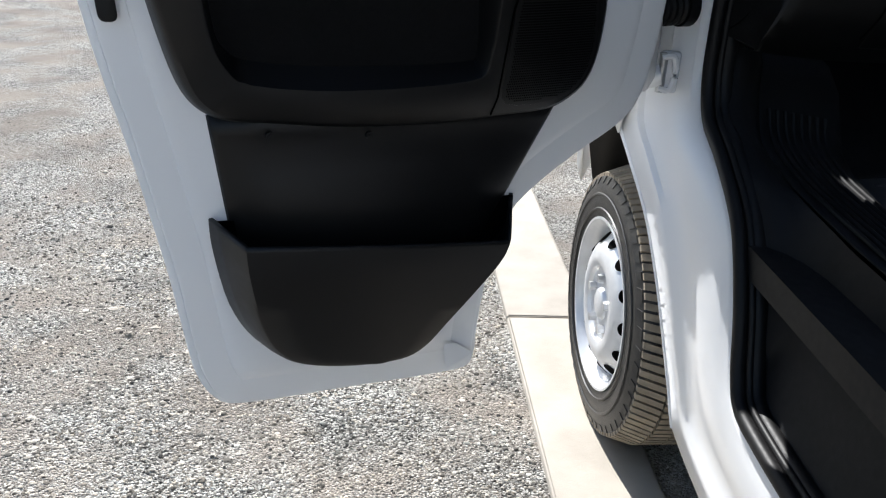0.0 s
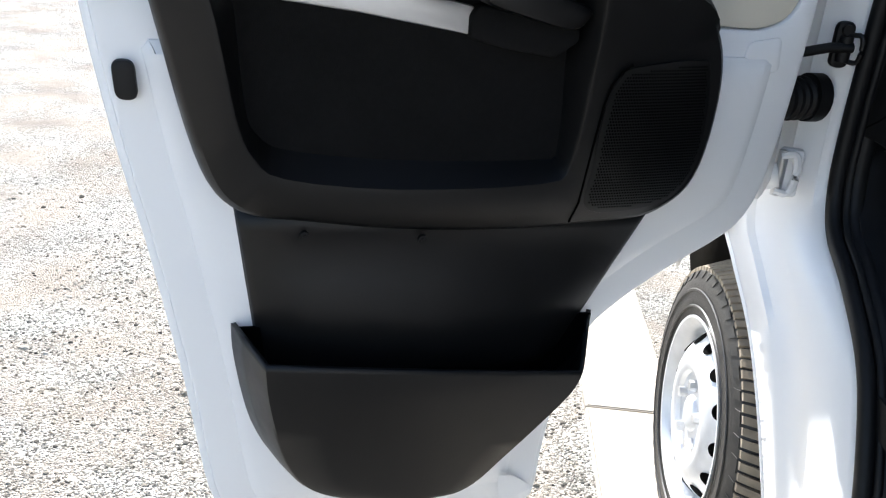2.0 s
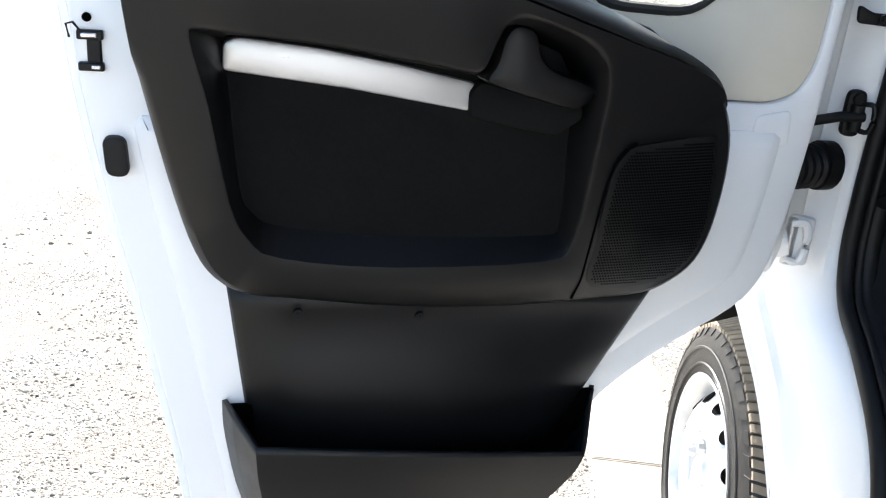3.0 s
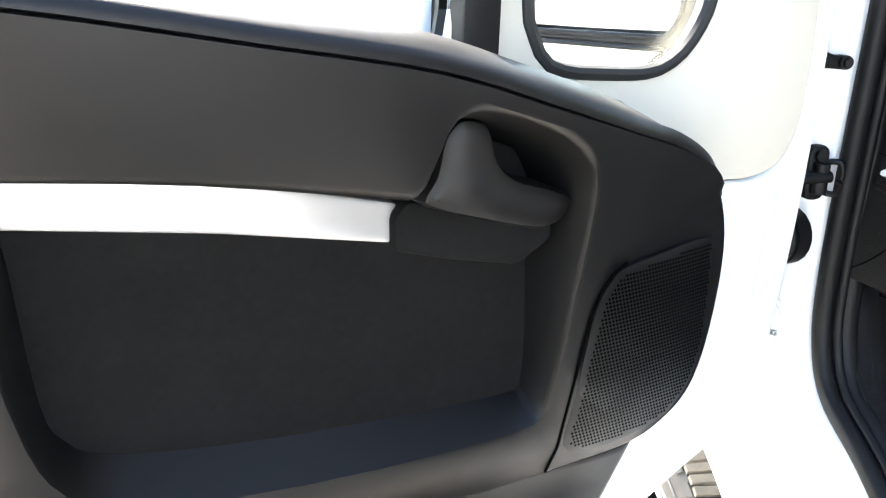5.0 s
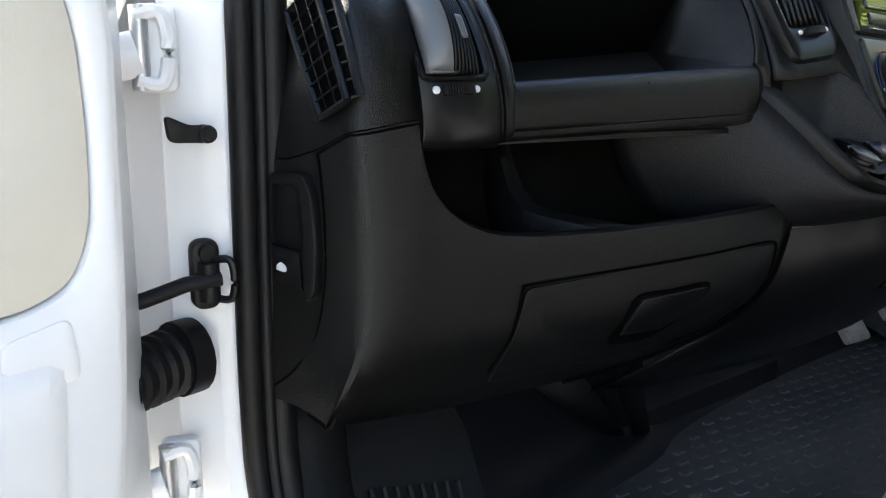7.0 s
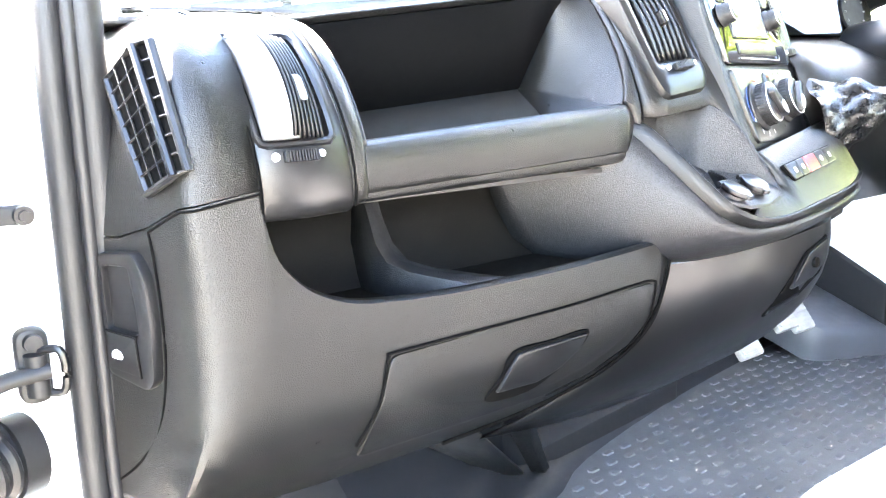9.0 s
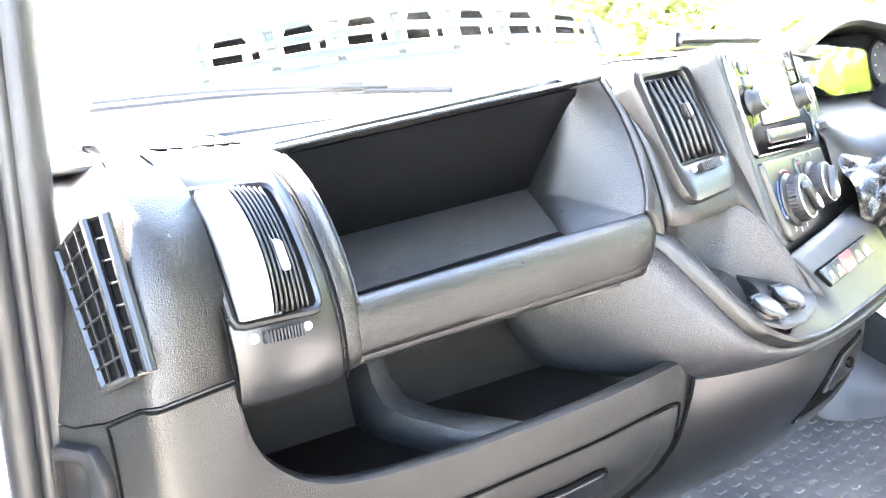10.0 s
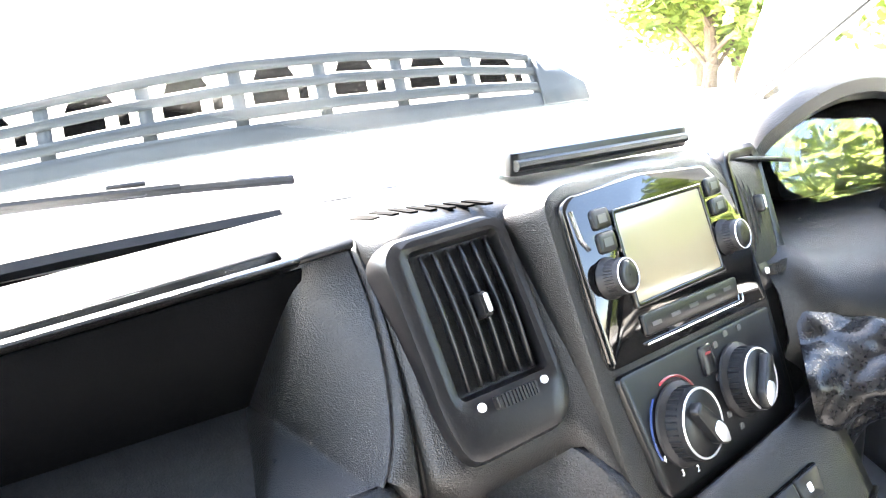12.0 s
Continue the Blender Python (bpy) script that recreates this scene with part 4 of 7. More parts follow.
curved = grid([[M(-0.136 + 0.242 * i / 20, 0.050 + 0.29 * k / 20, 0.006 + ((-0.116 + 0.242 * i / 20) ** 2 + (-0.05 + 0.29 * k / 20) ** 2) / 2.6) for i in range(21)] for k in range(21)])
part("main_glass", curved, MIRROR, MIR, "main mirror glass", 180)
wide = grid([[M(a, -0.004 + 0.054 * k / 4, 0.010 + 0.05 * a * a + 0.4 * (0.042 * (k / 4 - 0.5)) ** 2) for a in (-0.136, -0.07, -0.03, 0.0, 0.03, 0.07, 0.09)] for k in range(5)])
part("wide_glass", wide, MIRROR, MIR, "small wide-angle glass")
for a, b in ((main_hole, -0.006), (wide_hole, -0.006)):
    loop_ = [M(p.x, p.y, b + 0.001) for p in a]
    part("bezel_lip", tube(loop_ + loop_[:1], 0.003, 6), RUBBER, frame_)


# ---- dashboard ----
DASHBOARD = thing("dashboard", "black grained plastic dashboard with open shelves", "dashboard")


def lerp_at(pts, x):
    """Value at x of a line through (x, value) pairs."""
    for (a, p), (b, q) in zip(pts, pts[1:]):
        if x <= b:
            return p + (q - p) * max(0.0, (x - a) / (b - a))
    return pts[-1][1]


CORNER = [(0.530, 1.53), (0.552, 1.470), (0.568, 1.436), (0.583, 1.406), (0.5975, 1.377), (0.6115, 1.3475), (0.6150, 1.3405), (0.6215, 1.3360), (0.672, 1.334)]
CAP = [(0.572, 1.62), (0.576, 1.52), (0.582, 1.455), (0.590, 1.415), (0.6005, 1.380), (0.6135, 1.3495), (0.6175, 1.3415), (0.6245, 1.3365), (0.672, 1.334)]
BIN_EDGE = [(0.672, 1.305), (0.677, 1.276), (0.684, 1.254), (0.695, 1.238), (0.713, 1.222), (0.735, 1.211), (0.765, 1.203), (0.83, 1.197), (0.90, 1.195), (1.0, 1.195), (1.10, 1.197), (1.175, 1.199)]
UNDER = [(0.55, 1.056), (0.60, 1.047), (0.64, 1.037), (0.73, 1.028), (0.87, 1.028), (0.97, 1.036), (1.06, 1.054), (1.11, 1.077), (1.145, 1.105), (1.162, 1.135), (1.175, 1.168)]


CREASE = [(1.045, 0.582), (1.07, 0.592), (1.094, 0.602), (1.12, 0.612), (1.157, 0.6185), (1.20, 0.6195), (1.23, 0.6180), (1.297, 0.6115)]


def front_fall(z):
    """How far the lower front curves back under itself."""
    return 0.042 * max(0.0, (1.135 - z) / 0.105) ** 2.2


def lower_front():
    """Side face, slanted face up to a crisp upright crease, then the broad front with the bin's rolled edge."""
    tops = [1.270, 1.270, 1.270, 1.270, 1.2795, 1.2950, 1.2965, 1.2975, 1.3005, 1.3035, 1.305]
    heads = [(x, y, z) for (x, y), z in zip(CORNER[:8] + [(0.640, 1.3348), (0.660, 1.3342), (0.672, 1.334)], tops)]
    edge = smooth_line([(x, z, 0) for x, z in BIN_EDGE], 3)[1:]
    heads += [(p.x, 1.334 + 0.012 * max(0, (p.x - 0.95) / 0.22) ** 2, p.y) for p in edge]
    rows = []
    for i, (x, y, top) in enumerate(heads):
        low = lerp_at(UNDER, x)
        if i > 10:
            row = [(x, y + 0.030, top - 0.040), (x, y + 0.017, top - 0.010), (x, y + 0.0145, top - 0.0015), (x, y + 0.011, top + 0.0005), (x, y + 0.005, top), (x, y + 0.001, top - 0.0025)]
        else:
            row = [(x, y, top + 0.0005 * j) for j in (5, 4, 3, 2, 1, 0)]
        for k in range(1, 17):
            z = top - 0.006 + (low - top + 0.006) * k / 16
            shift = lerp_at(CREASE, z) - 0.6115
            fall = front_fall(z)
            if i < 4:
                row.append((x, y, z))
            elif i < 8:
                g = (i - 3) / 4
                row.append((x + shift * min(1.0, g * 1.1) + (0.012 * (1 - g) if i == 4 else 0.0) * fall, y + fall * g * 0.8, z))
            else:
                g = max(0.0, 1 - (x - 0.63) / 0.10) if x < 0.73 else 0.0
                row.append((x + shift * g * 0.8, y - 0.0022 * math.sin(math.pi * k / 16) + fall, z))
        row.append((row[-1][0], row[-1][1] + 0.04, low - 0.002))
        rows.append(row)
    return rows


front = sheet("lower_front", lower_front(), DASH, DASHBOARD, "grained black lower dash panel", 0.004, 32)


def groove(name, pts, r=0.0016, parent=None, mat=PIT, n=5):
    return part(name, tube(smooth_line(pts, n), r, 6), mat, parent or DASHBOARD)


groove("panel_seam", [(0.5975, 1.3765, 1.2795), (0.6112, 1.3472, 1.2955), (0.6150, 1.3398, 1.2968), (0.6215, 1.3352, 1.2978), (0.645, 1.3338, 1.3012), (0.672, 1.3330, 1.305)], 0.0011)
groove("side_seam", [(0.5975, 1.3765, 1.2795), (0.5990, 1.3745, 1.262), (0.6010, 1.3735, 1.22), (0.6005, 1.3745, 1.17), (0.595, 1.384, 1.12), (0.583, 1.406, 1.085), (0.570, 1.432, 1.062)], 0.0012)


CAP_FOOT = [1.2745, 1.2745, 1.2745, 1.2745, 1.2835, 1.2990, 1.3005, 1.3015, 1.3085]


def upper_cap():
    rows = []
    for z, d in ((1.2965, 0.006), (1.2985, 0.0), (1.33, 0.002), (1.36, 0.008), (1.385, 0.019), (1.405, 0.034), (1.422, 0.055), (1.436, 0.085), (1.445, 0.13), (1.450, 0.20)):
        row = []
        k = max(0.0, min(1.0, (z - 1.2985) / 0.07))
        for i, ((x, y), (cx, cy)) in enumerate(zip(CAP, CORNER)):
            x, y = cx + (x - cx) * k, cy + (y - cy) * k
            f = i / (len(CAP) - 1)
            zz = CAP_FOOT[i] + (z - 1.2985) if z < 1.30 else z - 0.0108 * (1 - f) + 0.006 * f
            row.append((x + d * 0.45 * (1 - f), y + d * f, zz))
        rows.append(row)
    return rows


sheet("side_cap", upper_cap(), DASH, DASHBOARD, "grained black end cap", 0.004)


def lattice(name, corners, cols, rows_, parent, mat, r=0.0013, lift=0.0, label=""):
    """Bars across a four-cornered opening: BL, BR, TR, TL."""
    bl, br, tr, tl = [Vector(c) for c in corners]
    n = (br - bl).cross(tl - bl).normalized() * lift
    for i in range(cols + 1):
        f = i / cols
        part("vane", tube([bl.lerp(br, f) + n, tl.lerp(tr, f) + n], r * (1.5 if i in (0, cols) else 1), 6), mat, parent)
    for j in range(rows_ + 1):
        f = j / rows_
        part("vane", tube([bl.lerp(tl, f) + n, br.lerp(tr, f) + n], r, 6), mat, parent)


SV = dict(BL=(0.5970, 1.3665, 1.3095), MB=(0.6080, 1.3375, 1.3250), BR=(0.6165, 1.3300, 1.3285), TL=(0.5905, 1.4150, 1.3945), MT=(0.6030, 1.3860, 1.4185), TR=(0.6110, 1.3730, 1.4220))
# flat black backing stands in for the shade deep in the grille
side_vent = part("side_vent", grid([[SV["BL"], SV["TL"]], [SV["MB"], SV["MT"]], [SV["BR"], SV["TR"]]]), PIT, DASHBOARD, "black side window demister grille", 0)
lattice("left", (SV["BL"], SV["MB"], SV["MT"], SV["TL"]), 3, 7, side_vent, DASH_DARK, 0.0009, 0.0020)
lattice("right", (SV["MB"], SV["BR"], SV["TR"], SV["MT"]), 1, 7, side_vent, DASH_DARK, 0.0010, 0.0020)
part("vent_rib", tube([Vector(SV["MB"]) + Vector((-0.002, -0.003, 0)), Vector(SV["MT"]) + Vector((-0.002, -0.003, 0))], 0.0035, 8), DASH_DARK, side_vent)
loop = [SV[k] for k in ("BL", "MB", "BR", "TR", "MT", "TL", "BL")]
part("vent_frame", tube(loop, 0.0042, 8, flat=0.8), DASH_DARK, side_vent, "raised frame")

# hood release in the end of the dash
def R(a, b, d):
    """On the slanted end face of the dash: a along y, b up, d outwards."""
    return Vector((0.596 - 0.52 * (a - 1.380) - d * 0.88, a - d * 0.46, b))


rel = part("release_recess", plate(rounded([(1.420, 1.262), (1.386, 1.264), (1.377, 1.245), (1.375, 1.20), (1.377, 1.160), (1.384, 1.152), (1.420, 1.163)], 0.006),
           [rounded([(1.416, 1.252), (1.393, 1.252), (1.389, 1.22), (1.388, 1.198), (1.416, 1.201)], 0.004)], R, 0.009, -0.004, 0.003), DASH_DARK, DASHBOARD, "moulded hand recess")
part("recess_back", plate(rounded([(1.418, 1.256), (1.390, 1.256), (1.386, 1.20), (1.385, 1.166), (1.418, 1.170)], 0.004), [], R, 0.0025, -0.003), DASH_DARK, rel)
part("release_lever", plate(rounded([(1.416, 1.199), (1.390, 1.196), (1.388, 1.164), (1.416, 1.169)], 0.002), [], R, 0.0105, 0.006, 0.001), DASH_DARK, rel, "black release lever")
part("lever_seam", tube([R(1.4165, 1.2005, 0.0102), R(1.389, 1.1975, 0.0102), R(1.387, 1.1635, 0.0102)], 0.0008, 5), PIT, rel)
icon = rounded([(1.4125, 1.1785), (1.4115, 1.183), (1.408, 1.1855), (1.404, 1.1835), (1.402, 1.180), (1.403, 1.177), (1.408, 1.1775)], 0.001)
part("release_mark", plate(icon, [], R, 0.0112, 0.009), MARK, rel, "small white car mark")

# passenger air vent pod
PROF = [(1.366, 1.280), (1.344, 1.281), (1.335, 1.290), (1.3325, 1.312), (1.336, 1.338), (1.347, 1.367), (1.366, 1.397), (1.388, 1.420), (1.415, 1.437), (1.45, 1.447), (1.52, 1.452)]


def pod(x0, x1, prof, name, mat, parent, label, edge=0.006, lean=0.0):
    rows = []
    pl = smooth_line([(0, y, z) for y, z in prof], 3)
    for x, d in ((x0, 0.03), (x0, 0.008), (x0 + edge * 0.35, 0.002), (x0 + edge, 0), ((x0 + x1) / 2, -0.001), (x1 - edge, 0), (x1 - edge * 0.35, 0.002), (x1, 0.008), (x1, 0.03)):
        row = []
        for i, p in enumerate(pl):
            t = (pl[min(i + 1, len(pl) - 1)] - pl[max(i - 1, 0)]).normalized()
            q = p + Vector((0, t.z, -t.y)) * d
            row.append((x + lean * (p.z - 1.30), q.y, q.z))
        rows.append(row)
    return sheet(name, rows, mat, parent, label, 0.003)


vent = pod(0.672, 0.757, PROF, "vent_pod", DASH_DARK, DASHBOARD, "smooth black air vent pod", 0.004, lean=-0.07)


def on_prof(z, out=0.0, prof=PROF):
    pl = smooth_line([(0, y, zz) for y, zz in prof], 6)
    for a, b in zip(pl, pl[1:]):
        if a.z <= z <= b.z and b.z > a.z:
            f = (z - a.z) / (b.z - a.z)
            p, t = a.lerp(b, f), (b - a).normalized()
            return p.y - t.z * out, p.z + t.y * out
    return pl[-1].y, pl[-1].z


VZ0, VZ1, VX0, VX1, LEAN = 1.3445, 1.4225, 0.6800, 0.7405, -0.07
zs = [VZ0 + (VZ1 - VZ0) * k / 14 for k in range(15)]


def on_pod(x, z, out):
    y, zz = on_prof(z, out)
    return Vector((x + LEAN * (z - 1.30), y, zz))


for x_ in (0.6722, 0.7568):
    line_ = [p for p in smooth_line([(0, y, z) for y, z in PROF], 3) if p.z > 1.283]
    part("pod_gap", tube([(x_ + LEAN * (p.z - 1.30), p.y - 0.0006, p.z + 0.0006) for p in line_], 0.0013, 6), PIT, vent)
# black sheet laid over the pod, painted as the opening's shade
cavity_shade = part("vent_cavity_shade", grid([[on_pod(x, z, 0.0012) for x in (VX0, VX1)] for z in zs]), PIT, vent, "", 0)
# raised rim round the opening, with its slanted inner faces
rim_line = [(VX0, VZ0), (VX1, VZ0), (VX1, VZ1), (VX0, VZ1)]
rim_pts = [p for p in resample(rounded(rim_line, 0.004), 72)]
outer_pts = inset(rim_pts, -0.0065)
rows = []
for q, o in zip(rim_pts, outer_pts):
    rows.append([on_pod(o.x, o.y, 0.0002), on_pod(o.x + (q.x - o.x) * 0.25, o.y + (q.y - o.y) * 0.25, 0.0030), on_pod(o.x + (q.x - o.x) * 0.6, o.y + (q.y - o.y) * 0.6, 0.0034), on_pod(q.x, q.y, 0.0014)])
rows.append(rows[0])
part("vent_rim", grid(rows), DASH_DARK, vent, "raised rim", 30)
plate_rows = []
for z in zs:
    e = 0.45 + 0.55 * math.sin(math.pi * (z - VZ0) / (VZ1 - VZ0)) ** 0.8
    plate_rows.append([on_pod(x, z, o * e) for x, o in ((0.6815, 0.001), (0.6840, 0.009), (0.6900, 0.0165), (0.6985, 0.0215), (0.7030, 0.0225), (0.7036, 0.0215), (0.7036, 0.012))])
sheet("barrel_side", plate_rows, BARREL, vent, "satin side of the swivelled vane barrel, its sheen put into the grey", 0.0015, 30)
for k in range(7):
    x, o = 0.7068 + 0.0045 * k, 0.0222 - 0.0026 * k
    rows = []
    for z in zs:
        e = 0.45 + 0.55 * math.sin(math.pi * (z - VZ0) / (VZ1 - VZ0)) ** 0.8
        rows.append([on_pod(x, z, o * e), on_pod(x + 0.003, z, o * e - 0.012)])
    sheet("vane", rows, DASH_DARK, vent, "", 0.0018)
for z in (VZ0 + 0.001, VZ1 - 0.001):
    rows = [[on_pod(x, z, d) for d in (0.0, 0.0088)] for x in (0.6835, 0.69, 0.70, 0.71)]
    sheet("barrel_end", rows, BARREL, vent, "", 0.0015)
ty = on_prof(1.384, 0.016)[0]
part("vane_tab", plate(rounded([(0.7160, 1.3745), (0.7240, 1.3745), (0.7240, 1.3945), (0.7160, 1.3945)], 0.0035), [], lambda a, b, d: Vector((a - 0.07 * (b - 1.30), ty + d - (1.384 - b) * 0.55, b)), -0.007, 0.006, 0.0025), BARREL, vent, "grey vane tab")


RIBS = {}


def thumbwheel(m, parent, w=0.03):
    wheel_ = part("thumbwheel", box(-w / 2, w / 2, -0.0035, 0.004, -0.0040, 0.0040), RUBBER, parent, "ribbed black thumbwheel", 30, bevel=0.001, m=m)
    for i in range(12):
        g = (i + 0.5) / 12 * 2 - 1
        if w not in RIBS:
            RIBS[w] = mesh_of("rib", box(-0.3 * w / 12, 0.3 * w / 12, -0.0062, 0.0, -0.0043, 0.0043), RUBBER, 0)
        rib = new("rib", RIBS[w])
        rib.parent, rib.matrix_basis = wheel_, pose(g * w / 2, 0.0022 * g * g, 0)
    return wheel_


thumbwheel(pose(0.7085, 1.3330, 1.3315, -14, 0, 0), vent, 0.030)
part("open_mark", disc((0.6872, 1.3338, 1.3320), 0.0036, (0, -1, 0.2), 14), MARK, vent)
part("closed_mark", disc((0.7275, 1.3338, 1.3325), 0.0032, (0, -1, 0.2), 14), MARK, vent)


# long open shelf with its rolled lip
def shelf():
    rows = []
    for i in range(17):
        f = i / 15.2
        x = 0.7585 + 0.363 * f
        lip, yb = 0.018 * f, 0.014 * f
        end = max(0.0, (x - 1.118) / 0.0255)
        yb += 0.014 * end ** 2
        top = -0.006 * end ** 2
        rows.append([(x, 1.39, 1.283 + 0.3 * lip), (x, 1.362 + yb, 1.283 + 0.3 * lip), (x, 1.3515 + yb, 1.2850 + 0.4 * lip), (x, 1.3485 + yb, 1.2885 + 0.5 * lip), (x, 1.3485 + yb, 1.2925 + 0.5 * lip), (x, 1.3462 + yb, 1.2940 + 0.5 * lip), (x, 1.3445 + yb, 1.299 + 0.6 * lip),
                     (x, 1.3425 + yb, 1.312 + 0.8 * lip), (x, 1.3432 + yb, 1.324 + lip + top), (x, 1.3465 + yb, 1.3320 + lip + top), (x, 1.3505 + yb, 1.3358 + lip + top), (x, 1.3560 + yb, 1.3370 + lip + top), (x, 1.3590 + yb, 1.3362 + lip + top),
                     (x, 1.3650 + yb, 1.328 + lip), (x, 1.374 + yb, 1.3175 + 0.95 * lip)])
    return rows


sheet("shelf_lip", shelf(), DASH, DASHBOARD, "black rolled shelf lip", 0.003, 40)


def back_z(x):
    """Height of the line where the shelf's floor meets its back."""
    return 1.373 + 0.0746 * (x - 1.076)


rows, floor_rows, dip_rows = [], [], []
for i in range(9):
    x = 0.760 + 0.350 * i / 8
    b = back_z(x)
    floor_rows.append([(x, 1.4245, b - 0.0345), (x, 1.427, b - 0.0330), (x, 1.494, b)])
    dip_rows.append([(x, 1.370 + 0.02 * (x - 0.76), 1.318 + 0.05 * (x - 0.76)), (x, 1.386, b - 0.039), (x, 1.40, b - 0.0395), (x, 1.43, b - 0.0335)])
    rows.append([(x, 1.495, b - 0.003), (x, 1.493, b + 0.001), (x, 1.454, 1.4385 + 0.1120 * (x - 0.775))])
sheet("shelf_floor", floor_rows, SHELF_MAT, DASHBOARD, "matt rubbery shelf floor", 0.003, 25)
# trough and back are coloured blacker than the dash to stand for shade
sheet("shelf_dip", dip_rows, SHADED_LINING, DASHBOARD, "trough behind the lip, darkened for the shade there", 0.003)
sheet("shelf_back", rows, SHADED_LINING, DASHBOARD, "matt shelf back, its shade put into the black", 0.003)
rows = [[(x, y, z + 0.1120 * (x - 0.775)) for y, z in ((1.455, 1.4375), (1.4525, 1.4405), (1.4495, 1.4425), (1.4480, 1.4445), (1.4490, 1.4462), (1.4520, 1.4470), (1.4550, 1.4468), (1.4558, 1.4400), (1.4660, 1.4400), (1.4672, 1.4478), (1.4720, 1.4484))] for x in (0.757, 0.85, 0.94, 1.03, 1.108)]
sheet("shelf_brow", rows, DASH, DASHBOARD, "rounded shelf brow with a paper groove", 0.002)


# band between shelf and centre vent, and the wide top
def top_z(x):
    return lerp_at([(0.0, 1.512), (0.15, 1.502), (0.2, 1.4965), (0.235, 1.491), (0.275, 1.4864), (0.625, 1.446), (0.8, 1.441)], abs(x - MID))


SHELL_HEAD = [(1.115, 1.478), (1.13, 1.484), (1.145, 1.490), (1.163, 1.497), (1.18, 1.500), (1.26, 1.504), (1.30, 1.511), (1.40, 1.513), (1.50, 1.508), (1.578, 1.500)]


def dash_z(x, y):
    """Height of the dash top, falling gently to its far edge."""
    f = max(0.0, min(1.0, (y - 1.468) / (0.292 - 0.33 * abs(x - MID) ** 1.1)))
    return top_z(x) * (1 - f ** 1.4) + (1.446 + 0.2 * (top_z(x) - 1.445)) * f ** 1.4


BAND2 = [(1.39, 1.283), (1.356, 1.284), (1.345, 1.292), (1.342, 1.312), (1.344, 1.335), (1.353, 1.362), (1.371, 1.392), (1.393, 1.416), (1.420, 1.434), (1.452, 1.444), (1.52, 1.449)]
pod(0.7555, 0.778, BAND2, "shelf_band", DASH, DASHBOARD, "grained band beside the shelf", 0.004, lean=-0.05)


def cheek(prof, x0, lean, low, front, foot, head, sgn):
    """Left end wall of the shelf, flush with the band beside it."""
    edge = [p for p in smooth_line([(0, y, z) for y, z in prof], 4) if p.z >= low and p.y <= head.y + 0.004]
    rows = []
    for i, p in enumerate(edge):
        f = i / (len(edge) - 1)
        t = (edge[min(i + 1, len(edge) - 1)] - edge[max(i - 1, 0)]).normalized()
        n = Vector((0, t.z, -t.y))
        x = x0 + lean * (p.z - 1.30)
        tip = Vector((x, p.y, p.z)) + n * 0.005
        back = front.lerp(foot, f / 0.35) if f < 0.35 else foot.lerp(head, (f - 0.35) / 0.65)
        rows.append([tip + n * 0.02 + Vector((sgn * 0.006, 0, 0)), tip + n * 0.006 + Vector((sgn * 0.004, 0, 0)), tip, tip.lerp(back, 0.05), tip.lerp(back, 0.33), tip.lerp(back, 0.66), back])
    return sheet("shelf_end", rows, DASH, DASHBOARD, "", 0.003)


# flared end wall beside the centre vent, the band round its edge and the slope up to the vent
ARC = smooth_line([(1.144, 1.452, 1.4815), (1.146, 1.430, 1.453), (1.143, 1.406, 1.420), (1.137, 1.386, 1.388), (1.128, 1.373, 1.364), (1.119, 1.369, 1.351)], 5)
SEAM = smooth_line([(1.1500, 1.4540, 1.4880), (1.1505, 1.4260, 1.456), (1.1485, 1.3970, 1.418), (1.1460, 1.3770, 1.382), (1.1450, 1.3660, 1.355), (1.1445, 1.3600, 1.330)], 5)
REAR = [Vector((1.1030, 1.4535, 1.4760)).lerp(Vector((1.0765, 1.494, 1.3735)), i / 25) for i in range(26)]
inner = [Vector((1.109, 1.4720, 1.4862)), Vector((1.106, 1.4600, 1.4830))] + REAR + smooth_line([(1.0765, 1.494, 1.3735), (1.0660, 1.462, 1.3555), (1.0580, 1.432, 1.3400), (1.0600, 1.408, 1.3340), (1.0680, 1.388, 1.3310)], 4)[1:]
outer = [Vector((1.150, 1.4740, 1.4915)), Vector((1.147, 1.4620, 1.4885))] + ARC + smooth_line([(1.119, 1.369, 1.351), (1.112, 1.368, 1.3490), (1.104, 1.369, 1.3455), (1.095, 1.371, 1.3410), (1.085, 1.374, 1.3350)], 4)[1:]
sheet("shelf_end", [[a.lerp(b, g) for g in (0, 0.02, 0.06, 0.25, 0.5, 0.75, 1)] for a, b in zip(outer, inner)], DASH, DASHBOARD, "grained end wall of the shelf", 0.002, 180)
lows = [((1.1415, 1.372, 1.325), (1.1450, 1.362, 1.325)), ((1.141, 1.372, 1.305), (1.1445, 1.365, 1.307)), ((1.136, 1.385, 1.286), (1.140, 1.378, 1.286))]
band = list(zip(ARC[:-3], SEAM[:-3])) + [(Vector(b), Vector(c)) for b, c in lows]
sheet("end_band", [[b, b.lerp(c, 0.12) + Vector((0, -0.0015, 0.0005)), b.lerp(c, 0.5) + Vector((0, -0.0030, 0.001)), b.lerp(c, 0.88) + Vector((0, -0.0015, 0.0005)), c, c + Vector((0.002, 0.006, 0))] for b, c in band], DASH, DASHBOARD, "grained band beside the centre vent", 0.002, 50)
groove("end_seam", [tuple(p + Vector((0.0005, -0.0004, 0))) for p in SEAM[::4]], 0.0009)
rows = []
